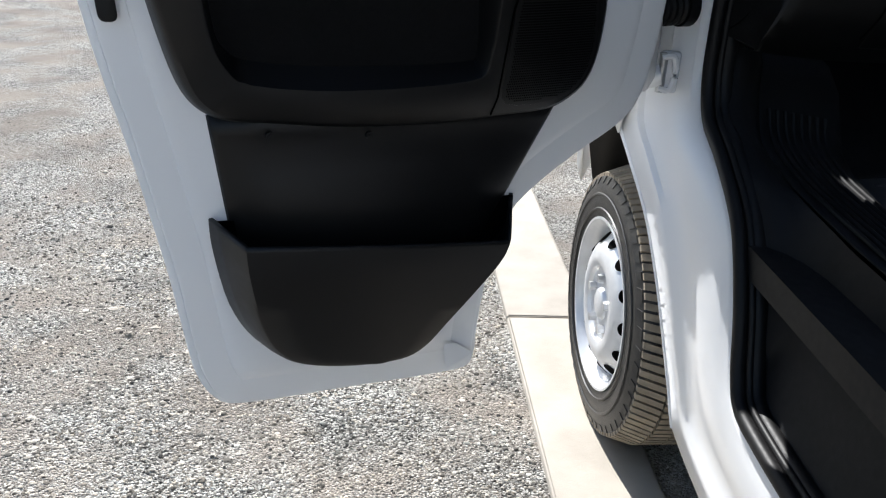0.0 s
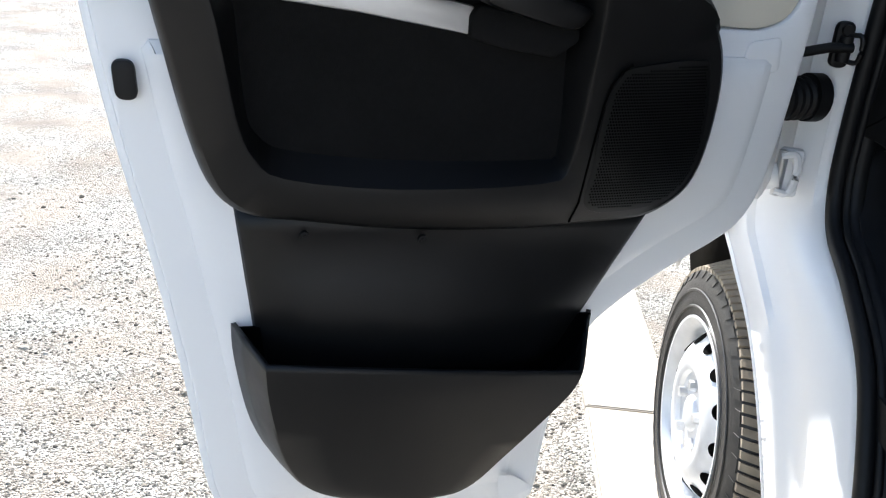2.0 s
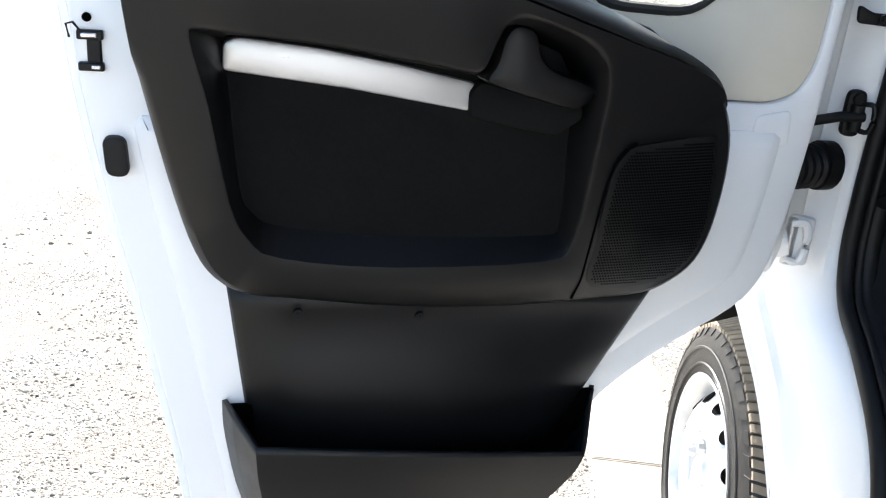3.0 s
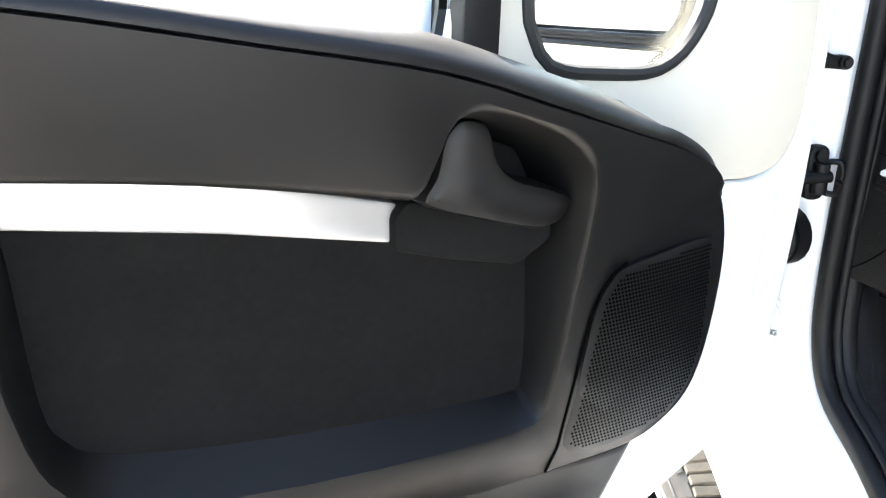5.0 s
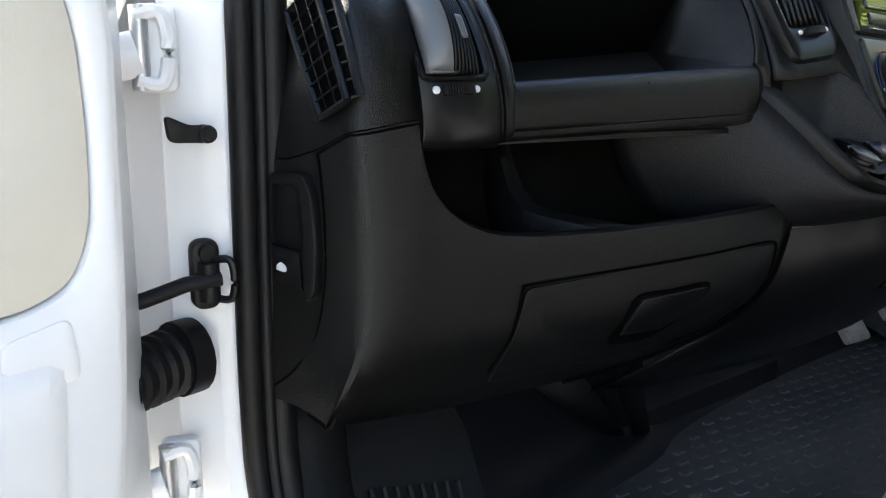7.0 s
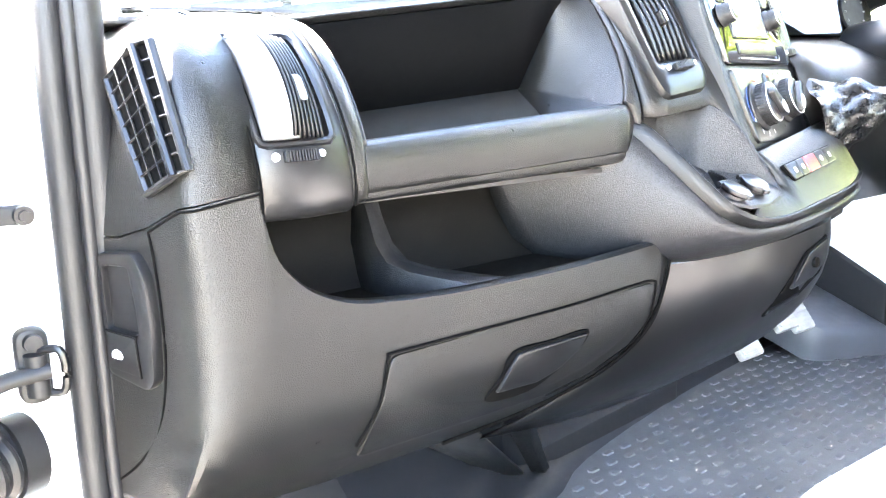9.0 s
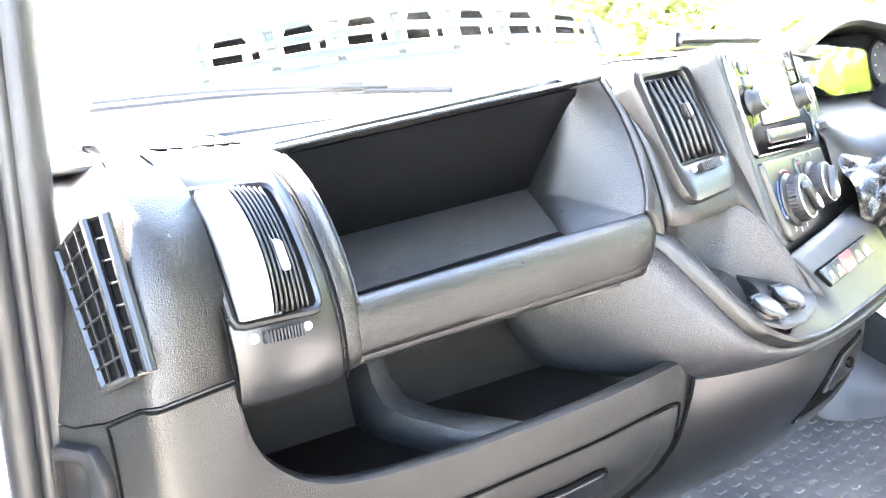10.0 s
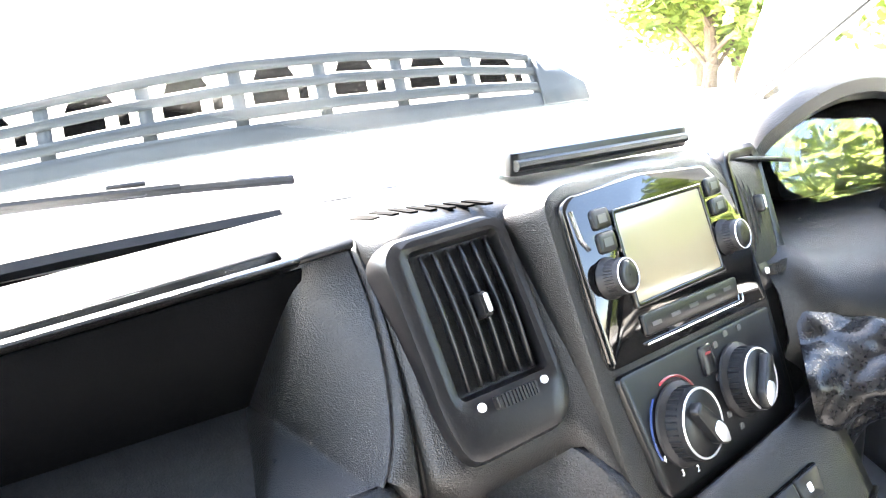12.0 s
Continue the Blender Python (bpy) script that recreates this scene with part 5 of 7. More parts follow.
for y in (1.4520, 1.4545, 1.459, 1.464, 1.471):
    rows.append([(x, y, 1.4786 + 0.130 * (x - 1.10) + 0.0080 * min(1.0, (y - 1.452) / 0.018) ** 0.5) for x in (1.100, 1.115, 1.13, 1.145, 1.16, 1.175, 1.185)])
sheet("end_top", rows, DASH, DASHBOARD, "", 0.003)
cheek(BAND2, 0.7785, -0.05, 1.332, Vector((0.786, 1.392, 1.318)), Vector((0.790, 1.496, 1.350)), Vector((0.772, 1.452, 1.440)), -1)

rows = []
for k in range(11):
    f = k / 10
    row = []
    for i in range(33):
        x = 0.60 + 1.0 * i / 32
        y = 1.468 + (0.292 - 0.33 * abs(x - MID) ** 1.1) * f
        row.append((x, y, dash_z(x, y)))
    rows.append(row)
rows.append([(x, y + 0.006, z - 0.005) for x, y, z in rows[-1]])
rows.append([(x, y + 0.001, z - 0.03) for x, y, z in rows[-1]])
sheet("dash_top", rows, DASH, DASHBOARD, "grained dash top under the windscreen", 0.004)
# black plates on the dash top imitate the shade in the slots
for x0, y0, n, z0 in ((0.672, 1.486, 6, 1.4497), (1.158, 1.486, 7, 2.0)):
    for i in range(n):
        x = x0 + i * 0.0125
        y0 -= 0.0045 if z0 > 1.9 else 0.0
        part("demister_slot", plate([(x, y0), (x + 0.006, y0), (x + 0.0145, y0 - 0.020), (x + 0.0085, y0 - 0.020)], [], lambda a, b, d: Vector((a, b, (z0 if z0 < 1.9 else lerp_at(SHELL_HEAD, a) + 0.0006) + d)), 0.0008, -0.001), PIT, DASHBOARD)

# bin behind the lower front
rows = []
for i in range(9):
    f = i / 8
    x = 0.675 + 0.50 * f
    rows.append([(x, 1.355, 1.17), (x, 1.40, 1.165), (x, 1.47, 1.175), (x, 1.50, 1.22), (x, 1.505, 1.29)])
sheet("bin_liner", rows, BIN_LINING, DASHBOARD, "black bin lining, darkened for the shade inside", 0.003)
part("bin_end", plate([(1.345, 1.16), (1.52, 1.16), (1.52, 1.30), (1.345, 1.30)], [], lambda a, b, d: Vector((d, a, b)), 0.672, 0.676), DASH_DARK, DASHBOARD)
part("bin_roof", box(0.676, 1.14, 1.385, 1.52, 1.279, 1.284), DASH_DARK, DASHBOARD)
rows = []
for x, y, z, w in ((0.862, 1.492, 1.285, 0.010), (0.860, 1.472, 1.252, 0.010), (0.857, 1.452, 1.226, 0.012), (0.859, 1.432, 1.210, 0.015), (0.872, 1.410, 1.203, 0.019), (0.895, 1.382, 1.198, 0.024), (0.925, 1.345, 1.192, 0.030)):
    rows.append([(x - w - 0.008, y + 0.030, z - 0.045), (x - w, y + 0.006, z - 0.012), (x - w * 0.8, y, z - 0.002), (x, y - 0.002, z), (x + w * 0.9, y, z - 0.003), (x + w * 1.2, y + 0.006, z - 0.012), (x + w * 1.5 + 0.012, y + 0.030, z - 0.045)])
sheet("bin_divider", rows, CONSOLE, DASHBOARD, "moulded bin divider", 0.003)

part("panel_gap", tube(smooth_line([(x, 1.3335 + 0.012 * max(0, (x - 0.95) / 0.22) ** 2 + 0.042 * max(0.0, (1.135 - z) / 0.105) ** 2.2, z) for x, z in ((1.178, 1.196), (1.177, 1.168), (1.164, 1.135), (1.147, 1.104), (1.112, 1.076), (1.06, 1.053), (0.97, 1.035), (0.87, 1.027))], 4), 0.0028, 8), PIT, DASHBOARD, "dark gap beside the console")

# glovebox lid
lid_out = rounded([(0.783, 1.150), (1.136, 1.155), (1.147, 1.150), (1.137, 1.114), (1.108, 1.088), (1.05, 1.066), (0.98, 1.054), (0.755, 1.054), (0.772, 1.11)], 0.008)


def front_y(x, z):
    under = max(0.0, (1.135 - z) / 0.105)
    return 1.3318 + 0.012 * max(0, (x - 0.95) / 0.22) ** 2 + 0.042 * under ** 2.2


lid = part("glovebox_lid", plate(lid_out, [], lambda a, b, d: Vector((a, front_y(a, b) + d, b)), -0.0025, 0.004, 0.002), DASH, DASHBOARD, "flush glovebox lid")
gl = smooth_line([(x, front_y(x, z) - 0.001, z) for x, z in ((0.99, 1.054), (1.05, 1.065), (1.109, 1.087), (1.138, 1.113), (1.149, 1.146), (1.143, 1.1565), (1.10, 1.1575), (1.0, 1.155), (0.80, 1.153), (0.782, 1.151), (0.778, 1.14), (0.770, 1.108), (0.752, 1.07))], 5)
part("lid_gap", tube(gl, 0.0014, 6), PIT, lid)
hd = smooth_line([(0.926, 1.1235), (0.976, 1.1245), (1.030, 1.1245), (1.020, 1.106), (0.990, 1.086), (0.955, 1.071), (0.91, 1.0715), (0.897, 1.079), (0.912, 1.100)], 3, True)
# flat black plate painted for the shade in the handle's hollow
part("handle_recess", plate(hd, [], lambda a, b, d: Vector((a, front_y(a, b) + d, b)), -0.0034, 0.0, 0.0005), PIT, lid)
hf = rounded([(0.928, 1.1215), (1.027, 1.1225), (1.016, 1.106), (0.990, 1.090), (0.960, 1.081), (0.906, 1.083), (0.915, 1.100)], 0.004)
part("lid_handle", plate(hf, [], lambda a, b, d: Vector((a, front_y(a, b) + d, b)), -0.0075, -0.001, 0.003), DASH_DARK, lid, "black lid handle")

# ---- centre: vent pod, radio and heater panel ----


def face_y(x, z):
    """Front of the centre stack: two planes, vent and radio, blended where they meet."""
    vent_plane = 1.372 + 0.52 * (z - 1.399) + 0.07 * (x - 1.182)
    radio_plane = 1.331 + 0.364 * (z - 1.304) + 0.262 * (x - 1.311)
    k = max(0.0, min(1.0, (x - 1.255) / 0.04))
    k = k * k * (3 - 2 * k)
    return vent_plane * (1 - k) + radio_plane * k


SEAM_Y = sorted((p.z, p.y) for p in SEAM)
rows = []
for i in range(45):
    x = 1.1485 + 0.4295 * i / 44
    head = lerp_at(SHELL_HEAD, x)
    side = 0.012 * max(0.0, (x - 1.55) / 0.028) ** 2
    foot = lerp_at([(1.15, 1.338), (1.265, 1.348), (1.295, 1.28), (1.31, 1.262), (1.635, 1.262)], x)
    blend = max(0.0, min(1.0, (x - 1.1485) / 0.024)) ** 0.8
    row = [(x, (lerp_at(SEAM_Y, z) + 0.0005) * (1 - blend) + (face_y(x, z) + 0.006 + side) * blend, z) for z in [foot + (1.42 - foot) * g for g in (0, 0.25, 0.5, 0.75, 1)] + [1.45, 1.47, head - 0.018]]
    y = row[-1][1]
    row += [(x, y + 0.004, head - 0.009), (x, y + 0.012, head - 0.003), (x, y + 0.024, head), (x, max(y + 0.045, 1.475), head + 0.001), (x, 1.53, min(head, 1.508) - 0.004), (x, 1.60, 1.485)]
    rows.append(row)
sheet("centre_shell", rows, DASH, DASHBOARD, "grained centre moulding round vents and radio", 0.004)

CV = thing("centre_vent", "black centre air vent with upright vanes", "air vent", pose(1.182, 1.372, 1.399, -27.5, -5, 4))


def F(a, b, d):
    return Vector((a, d, b))


def vent_face(parent, outline, w, h, depth, slats=6):
    body = part("pod", plate(rounded(outline, 0.014), [rounded([(-0.002, -0.002), (w + 0.002, -0.002), (w + 0.002, h + 0.002), (-0.002, h + 0.002)], 0.003)], F, -0.004, depth, 0.009), DASH_DARK, parent, "smooth black vent pod")
    # black plate behind the vanes for the shade inside the vent
    part("cavity_shade", plate([(-0.004, -0.004), (w + 0.004, -0.004), (w + 0.004, h + 0.004), (-0.004, h + 0.004)], [], F, 0.014, 0.018), PIT, body)
    for i in range(slats):
        x = (i + 0.6) * w / slats
        rows = [[(x - 0.0005, 0.0005 - 0.005 * math.sin(math.pi * k / 8), h * k / 8), (x + 0.003, 0.013, h * k / 8)] for k in range(9)]
        sheet("vane", rows, DASH_DARK, body, "", 0.0016)
    part("vane_tab", plate(rounded([(w * 0.53 - 0.0038, h * 0.44), (w * 0.53 + 0.0038, h * 0.44), (w * 0.53 + 0.0038, h * 0.63), (w * 0.53 - 0.0038, h * 0.63)], 0.003), [], F, -0.011, 0.004, 0.003), DASH_DARK, body, "vane tab")
    part("tab_face", plate(rounded([(w * 0.53 - 0.0006, h * 0.47), (w * 0.53 + 0.0030, h * 0.47), (w * 0.53 + 0.0030, h * 0.61), (w * 0.53 - 0.0006, h * 0.61)], 0.0015), [], F, -0.0116, -0.009, 0.0006), SILVER, body, "silver tab face")
    thumbwheel(pose(w * 0.51, -0.0065, -0.0125), body, 0.032)
    part("closed_mark", disc((w * 0.10, -0.0052, -0.0115), 0.0030, (0, -1, 0), 14, 0.002), MARK, body)
    part("open_mark", disc((w * 0.92, -0.0052, -0.0105), 0.0028, (0, -1, 0), 14, 0.002), MARK, body)
    return body


vent_face(CV, [(-0.022, -0.014), (-0.014, -0.046), (0.066, -0.044), (0.080, -0.026), (0.078, 0.098), (0.066, 0.108), (-0.014, 0.108), (-0.024, 0.096)], 0.063, 0.092, 0.075)

ST = thing("radio_unit", "gloss black radio with touch screen above the heater panel", "car radio", pose(1.311, 1.331, 1.304, -20, 0, 14.7))
part("surround", plate(rounded([(-0.020, -0.014), (0.226, -0.020), (0.226, 0.10), (0.216, 0.198), (0.182, 0.224), (-0.006, 0.229), (-0.032, 0.220), (-0.026, 0.09)], 0.02), [], F, 0.001, 0.06, 0.006), DASH, ST, "black stack surround")
radio = part("fascia", plate(rounded([(-0.014, 0.094), (0.213, 0.089), (0.2115, 0.15), (0.203, 0.188), (0.172, 0.215), (0.08, 0.222), (-0.008, 0.218), (-0.020, 0.212), (-0.018, 0.15)], 0.008), [], F, -0.004, 0.01, 0.003), GLOSS, ST, "piano black fascia")
part("screen", plate(rounded([(0.033, 0.131), (0.153, 0.131), (0.150, 0.197), (0.033, 0.197)], 0.002), [], F, -0.0052, 0.0, 0.0005), SCREEN, radio, "blank screen with a cream reflection put into its colour")
part("screen_bezel", plate(rounded([(0.0295, 0.1265), (0.158, 0.1265), (0.155, 0.2005), (0.0295, 0.2005)], 0.003), [rounded([(0.033, 0.131), (0.153, 0.131), (0.150, 0.197), (0.033, 0.197)], 0.002)], F, -0.0062, -0.001, 0.001), GLOSS, radio)
part("button_bar", plate(rounded([(0.031, 0.106), (0.166, 0.103), (0.168, 0.119), (0.031, 0.122)], 0.003), [], F, -0.0062, 0.0, 0.0015), DASH_DARK, radio, "row of black buttons")
for i in range(5):
    part("button_print", plate([(0.040 + i * 0.026, 0.1115), (0.052 + i * 0.026, 0.1112), (0.052 + i * 0.026, 0.1142), (0.040 + i * 0.026, 0.1145)], [], F, -0.0066, -0.006), GREYMARK, radio)
part("bar_trim", tube([(0.030, -0.0055, 0.101), (0.17, -0.0055, 0.0975), (0.172, -0.0055, 0.104)], 0.0008, 6), CHROME, radio)
for a, b in (((0.006, 0.189), (0.027, 0.204)), ((0.006, 0.172), (0.027, 0.187)), ((0.162, 0.188), (0.184, 0.203)), ((0.163, 0.171), (0.186, 0.186))):
    part("side_button", plate(rounded([a, (b[0], a[1]), b, (a[0], b[1])], 0.004), [], F, -0.0065, 0.0, 0.002), DASH_DARK, radio)
    part("button_print", plate([((a[0] + b[0]) / 2 - 0.005, (a[1] + b[1]) / 2 - 0.003), ((a[0] + b[0]) / 2 + 0.005, (a[1] + b[1]) / 2 - 0.003), ((a[0] + b[0]) / 2 + 0.005, (a[1] + b[1]) / 2 + 0.003), ((a[0] + b[0]) / 2 - 0.005, (a[1] + b[1]) / 2 + 0.003)], [], F, -0.0069, -0.006), GREYMARK, radio)


def knob(parent, x, z, r, h, name, pointer=None, ring=CHROME):
    e = new(name)
    e.parent = parent
    e.matrix_basis = pose(x, -0.004, z, 0, 0, -90)
    part("skirt", lathe([(0.001, 0.0), (0.001, r * 1.18), (0.003, r * 1.16), (0.006, r), (h * 0.90, r * 0.97), (h * 0.915, r * 0.955)], 40), RUBBER, e)
    b = lathe([(h * 0.915, r * 0.955), (h * 0.945, r * 0.945), (h * 0.95, r * 0.91), (h * 0.925, r * 0.885)], 40)
    part("bright_ring", b, ring, e, "bright ring")
    part("cap", lathe([(h * 0.90, r * 0.90), (h * 0.98, r * 0.72), (h, r * 0.4), (h, 0.0005)], 32), DASH_DARK, e)
    bm = joined(*[tube([(0.006, r * 0.985 * math.cos(t), r * 0.985 * math.sin(t)), (h * 0.7, r * 0.965 * math.cos(t), r * 0.965 * math.sin(t))], r * 0.045, 4) for t in (2 * math.pi * k / 36 for k in range(36))])
    part("grip_ribs", bm, RUBBER, e)
    if pointer is not None:
        c, s = math.cos(pointer), math.sin(pointer)
        o = rounded([(-r * 0.75, -r * 0.20), (r * 0.5, -r * 0.34), (r * 1.02, 0), (r * 0.5, r * 0.34), (-r * 0.75, r * 0.20)], r * 0.15)
        part("pointer", plate(o, [], lambda a, b, d: Vector((d, a * c - b * s, a * s + b * c)), h * 1.32, h * 0.85, r * 0.1), DASH_DARK, e, "bar grip")
        o2 = rounded([(r * 0.10, -r * 0.20), (r * 0.55, -r * 0.26), (r * 0.93, 0), (r * 0.55, r * 0.26), (r * 0.10, r * 0.20)], r * 0.15)
        part("pointer_face", plate(o2, [], lambda a, b, d: Vector((d, a * c - b * s, a * s + b * c)), h * 1.36, h * 1.2, r * 0.06), ring, e, "bright pointer")
    return e


knob(radio, 0.008, 0.155, 0.0128, 0.019, "volume_knob", None, STEEL)
knob(radio, 0.170, 0.152, 0.0128, 0.019, "tuning_knob", None, STEEL)
part("card_slot", tube([(-0.013, -0.0045, 0.207), (-0.010, -0.005, 0.186), (-0.004, -0.0045, 0.178)], 0.0016, 6), CHROME, radio)
heater = part("heater_panel", plate(rounded([(-0.011, 0.089), (0.006, 0.001), (0.012, -0.006), (0.186, -0.012), (0.206, -0.002), (0.213, 0.084)], 0.008), [], F, -0.0035, 0.01, 0.003), DASH_DARK, ST, "matt black heater panel")
knob(heater, 0.043, 0.038, 0.0265, 0.021, "heater_knob", -0.9, SILVER)
knob(heater, 0.134, 0.042, 0.0255, 0.021, "fan_knob", -2.1, SILVER)
for c, mat_, a0, a1 in (((0.043, 0.038), BLUE, 2.3, 3.6), ((0.043, 0.038), RED, 0.4, 1.9)):
    bm = tube([(c[0] + 0.0345 * math.cos(a0 + (a1 - a0) * k / 14), -0.0037, c[1] + 0.0345 * math.sin(a0 + (a1 - a0) * k / 14)) for k in range(15)], 0.0011, 6)
    part("temperature_band", bm, mat_, heater, "printed temperature band")
part("ac_button", plate(rounded([(0.089, 0.058), (0.105, 0.0575), (0.106, 0.081), (0.090, 0.0815)], 0.003), [], F, -0.0065, 0.0, 0.002), DASH_DARK, heater)
part("button_lamp", plate([(0.094, 0.074), (0.101, 0.0738), (0.101, 0.0755), (0.094, 0.0757)], [], F, -0.007, -0.006), RED, heater)


def text_on(parent, chars, x, z, size, mat=MARK, y=-0.0046):
    cu = bpy.data.curves.new("t", "FONT")
    cu.body, cu.size, cu.extrude = chars, size, 0.0002
    ob = bpy.data.objects.new("t", cu)
    me = bpy.data.meshes.new_from_object(ob)
    bpy.data.objects.remove(ob)
    for v in me.vertices:
        v.co = (x + v.co.x, y - v.co.z, z + v.co.y)
    me.materials.append(mat)
    o = new("printed_mark", me)
    o.parent = parent
    return o


for ch, x, z in (("4", 0.006, 0.014), ("3", 0.022, -0.002), ("2", 0.041, -0.006), ("1", 0.062, -0.004)):
    text_on(heater, ch, x + 0.006, z + 0.006, 0.007)
for x, z in ((0.112, 0.074), (0.130, 0.078), (0.152, 0.077), (0.104, 0.05), (0.105, 0.02), (0.118, 0.006)):
    part("mode_mark", plate(rounded([(x, z), (x + 0.006, z), (x + 0.006, z + 0.005), (x, z + 0.005)], 0.002), [], F, -0.0042, -0.003), GREYMARK, heater)

RV = thing("driver_vent", "black air vent beside the radio", "air vent", pose(1.311, 1.331, 1.304, -20, 0, 14.7) @ pose(0.226, 0.004, 0.122, 0, 0, 6))
vent_face(RV, [(-0.016, -0.012), (-0.006, -0.03), (0.058, -0.03), (0.072, -0.016), (0.070, 0.09), (0.06, 0.104), (-0.004, 0.104), (-0.016, 0.094)], 0.050, 0.086, 0.06)

LIDB = thing("storage_lid", "black lid of the dash top storage box", "lid", pose(1.28, 1.465, 1.528, 0, 0, 8))
part("lid", plate(rounded([(-0.002, -0.004), (0.21, -0.004), (0.25, 0.03), (0.23, 0.075), (0.02, 0.05)], 0.012), [], lambda a, b, d: Vector((a, b, d)), 0.004, -0.014, 0.004), DASH_DARK, LIDB)
part("lid_lip", tube([(0.004, -0.005, -0.006), (0.10, -0.006, -0.006), (0.206, -0.005, -0.006)], 0.0045, 8), DASH, LIDB, "rounded front lip")

# console nose with the cup tray and sockets
CON = thing("centre_console", "black speckled console with cup tray", "console")
RIDGE = smooth_line([(1.140, 1.372, 1.336), (1.150, 1.352, 1.325), (1.165, 1.318, 1.292), (1.182, 1.292, 1.262), (1.200, 1.274, 1.240), (1.235, 1.262, 1.226), (1.285, 1.260, 1.224), (1.36, 1.268, 1.230), (1.46, 1.283, 1.239), (1.535, 1.312, 1.247)], 5)
FOOT = smooth_line([(1.030, 1.500, 1.285), (1.043, 1.487, 1.230), (1.080, 1.472, 1.176), (1.125, 1.410, 1.172), (1.172, 1.356, 1.173), (1.215, 1.335, 1.172), (1.285, 1.315, 1.178), (1.36, 1.305, 1.186), (1.46, 1.31, 1.202), (1.535, 1.330, 1.214)], 5)
rows = []
collar = []
for a, b in zip(RIDGE, FOOT):
    down = (b - a).normalized()
    edge = a + down * 0.020 + Vector((-0.3, -0.8, 0)) * 0.006
    collar.append([a + Vector((0.012, 0.012, -0.006)), a + Vector((0.006, 0.004, 0.0005)), a + Vector((0.001, -0.001, 0.0)), a + down * 0.006 + Vector((-0.0015, -0.005, 0)), a + down * 0.013 + Vector((-0.002, -0.006, 0)), edge, edge + Vector((0.001, 0.003, 0))])
    rows.append([edge + Vector((0.0004, 0.0015, 0))] + [edge.lerp(b, f) + Vector((-0.3, -0.8, 0)) * 0.013 * math.sin(math.pi * f ** 0.8) + Vector((0.0004, 0.0015, 0)) for f in (0.15, 0.3, 0.45, 0.6, 0.75, 0.88, 1.0)])
sheet("console_side", rows, CONSOLE, CON, "speckled dark grey console flank", 0.003)
sheet("console_collar", collar, DASH, CON, "smooth rounded collar along the console", 0.002)
WALL = smooth_line([(1.225, 1.405, 1.352), (1.245, 1.378, 1.350), (1.256, 1.355, 1.346), (1.270, 1.338, 1.331), (1.281, 1.325, 1.312), (1.291, 1.313, 1.289), (1.3015, 1.299, 1.262), (1.298, 1.287, 1.248), (1.282, 1.278, 1.243), (1.250, 1.270, 1.241)], 5)


def tray_z(y):
    """Height of the tray's raised floor, sloping down to the front."""
    return 1.2620 + (0.25 if y > 1.31 else 0.48) * (y - 1.31)


left = resample(RIDGE[:28], len(WALL), False)
rows = []
for a, b in zip(left, WALL):
    m_ = (a + b) / 2
    z = tray_z(m_.y) - 0.030
    rows.append([a + Vector((0.006, 0.004, 0.001)), a + Vector((0.012, 0.008, -0.005)), Vector((a.x + 0.020, a.y + 0.014, max(z, a.z - 0.06))), Vector((m_.x - 0.01, m_.y + 0.006, z)), Vector((b.x - 0.014, b.y + 0.006, max(z, b.z - 0.07))),
                 b + Vector((-0.005, 0.003, -0.012)), b + Vector((-0.0015, 0.0005, -0.002)), b + Vector((0.001, -0.0005, 0.0006)), b + Vector((0.004, -0.001, 0.0)), b + Vector((0.026, 0.012, -0.004))])
sheet("cup_tray", rows, CONSOLE, CON, "moulded cup tray", 0.003)
part("tray_back", plate([(1.135, 1.25), (1.31, 1.25), (1.31, 1.375), (1.135, 1.37)], [], lambda a, b, d: Vector((a, d, b)), 1.405, 1.42), DASH, CON)
HOLE = [(1.211 + 0.0405 * math.cos(2 * math.pi * k / 32), 1.343 + 0.0405 * math.sin(2 * math.pi * k / 32)) for k in range(32)]
part("tray_floor", plate([(1.160, 1.402), (1.262, 1.402), (1.278, 1.335), (1.294, 1.300), (1.300, 1.288), (1.284, 1.275), (1.250, 1.266), (1.216, 1.267), (1.190, 1.285), (1.165, 1.330)], [HOLE], lambda a, b, d: Vector((a, b, tray_z(b) + d)), 0.0, -0.004, 0.0012), CONSOLE, CON, "raised tray floor beside the cup hole")
part("cup_hole", grid([[(x + dx, y + dx, tray_z(y) - d) for d, dx in ((0.002, 0), (0.02, 0), (0.05, 0))] for x, y in HOLE + HOLE[:1]]), DASH_DARK, CON, "dark round cup hole")
# black disc puts shade into the foot of the hole
part("cup_hole_foot", disc((1.211, 1.343, 1.222), 0.042, (0, 0, 1), 24, 0.002), PIT, CON)

# the nose rounds from the console's ridge up to the heater foot
NOSE_TOP = smooth_line([(1.232, 1.268, 1.240), (1.262, 1.2725, 1.2415), (1.286, 1.2775, 1.2425), (1.3025, 1.287, 1.248), (1.3060, 1.298, 1.261), (1.2975, 1.311, 1.286), (1.306, 1.3145, 1.2915), (1.36, 1.326, 1.297), (1.43, 1.341, 1.304), (1.53, 1.365, 1.314)], 5)
NOSE_FOOT = [(1.225, 1.232), (1.26, 1.26), (1.285, 1.286), (1.303, 1.306), (1.318, 1.318), (1.333, 1.328), (1.345, 1.340), (1.385, 1.375), (1.445, 1.435), (1.535, 1.535)]
ridge_y = sorted((p.x, p.y) for p in RIDGE)
ridge_z = sorted((p.x, p.z) for p in RIDGE)
rows = []
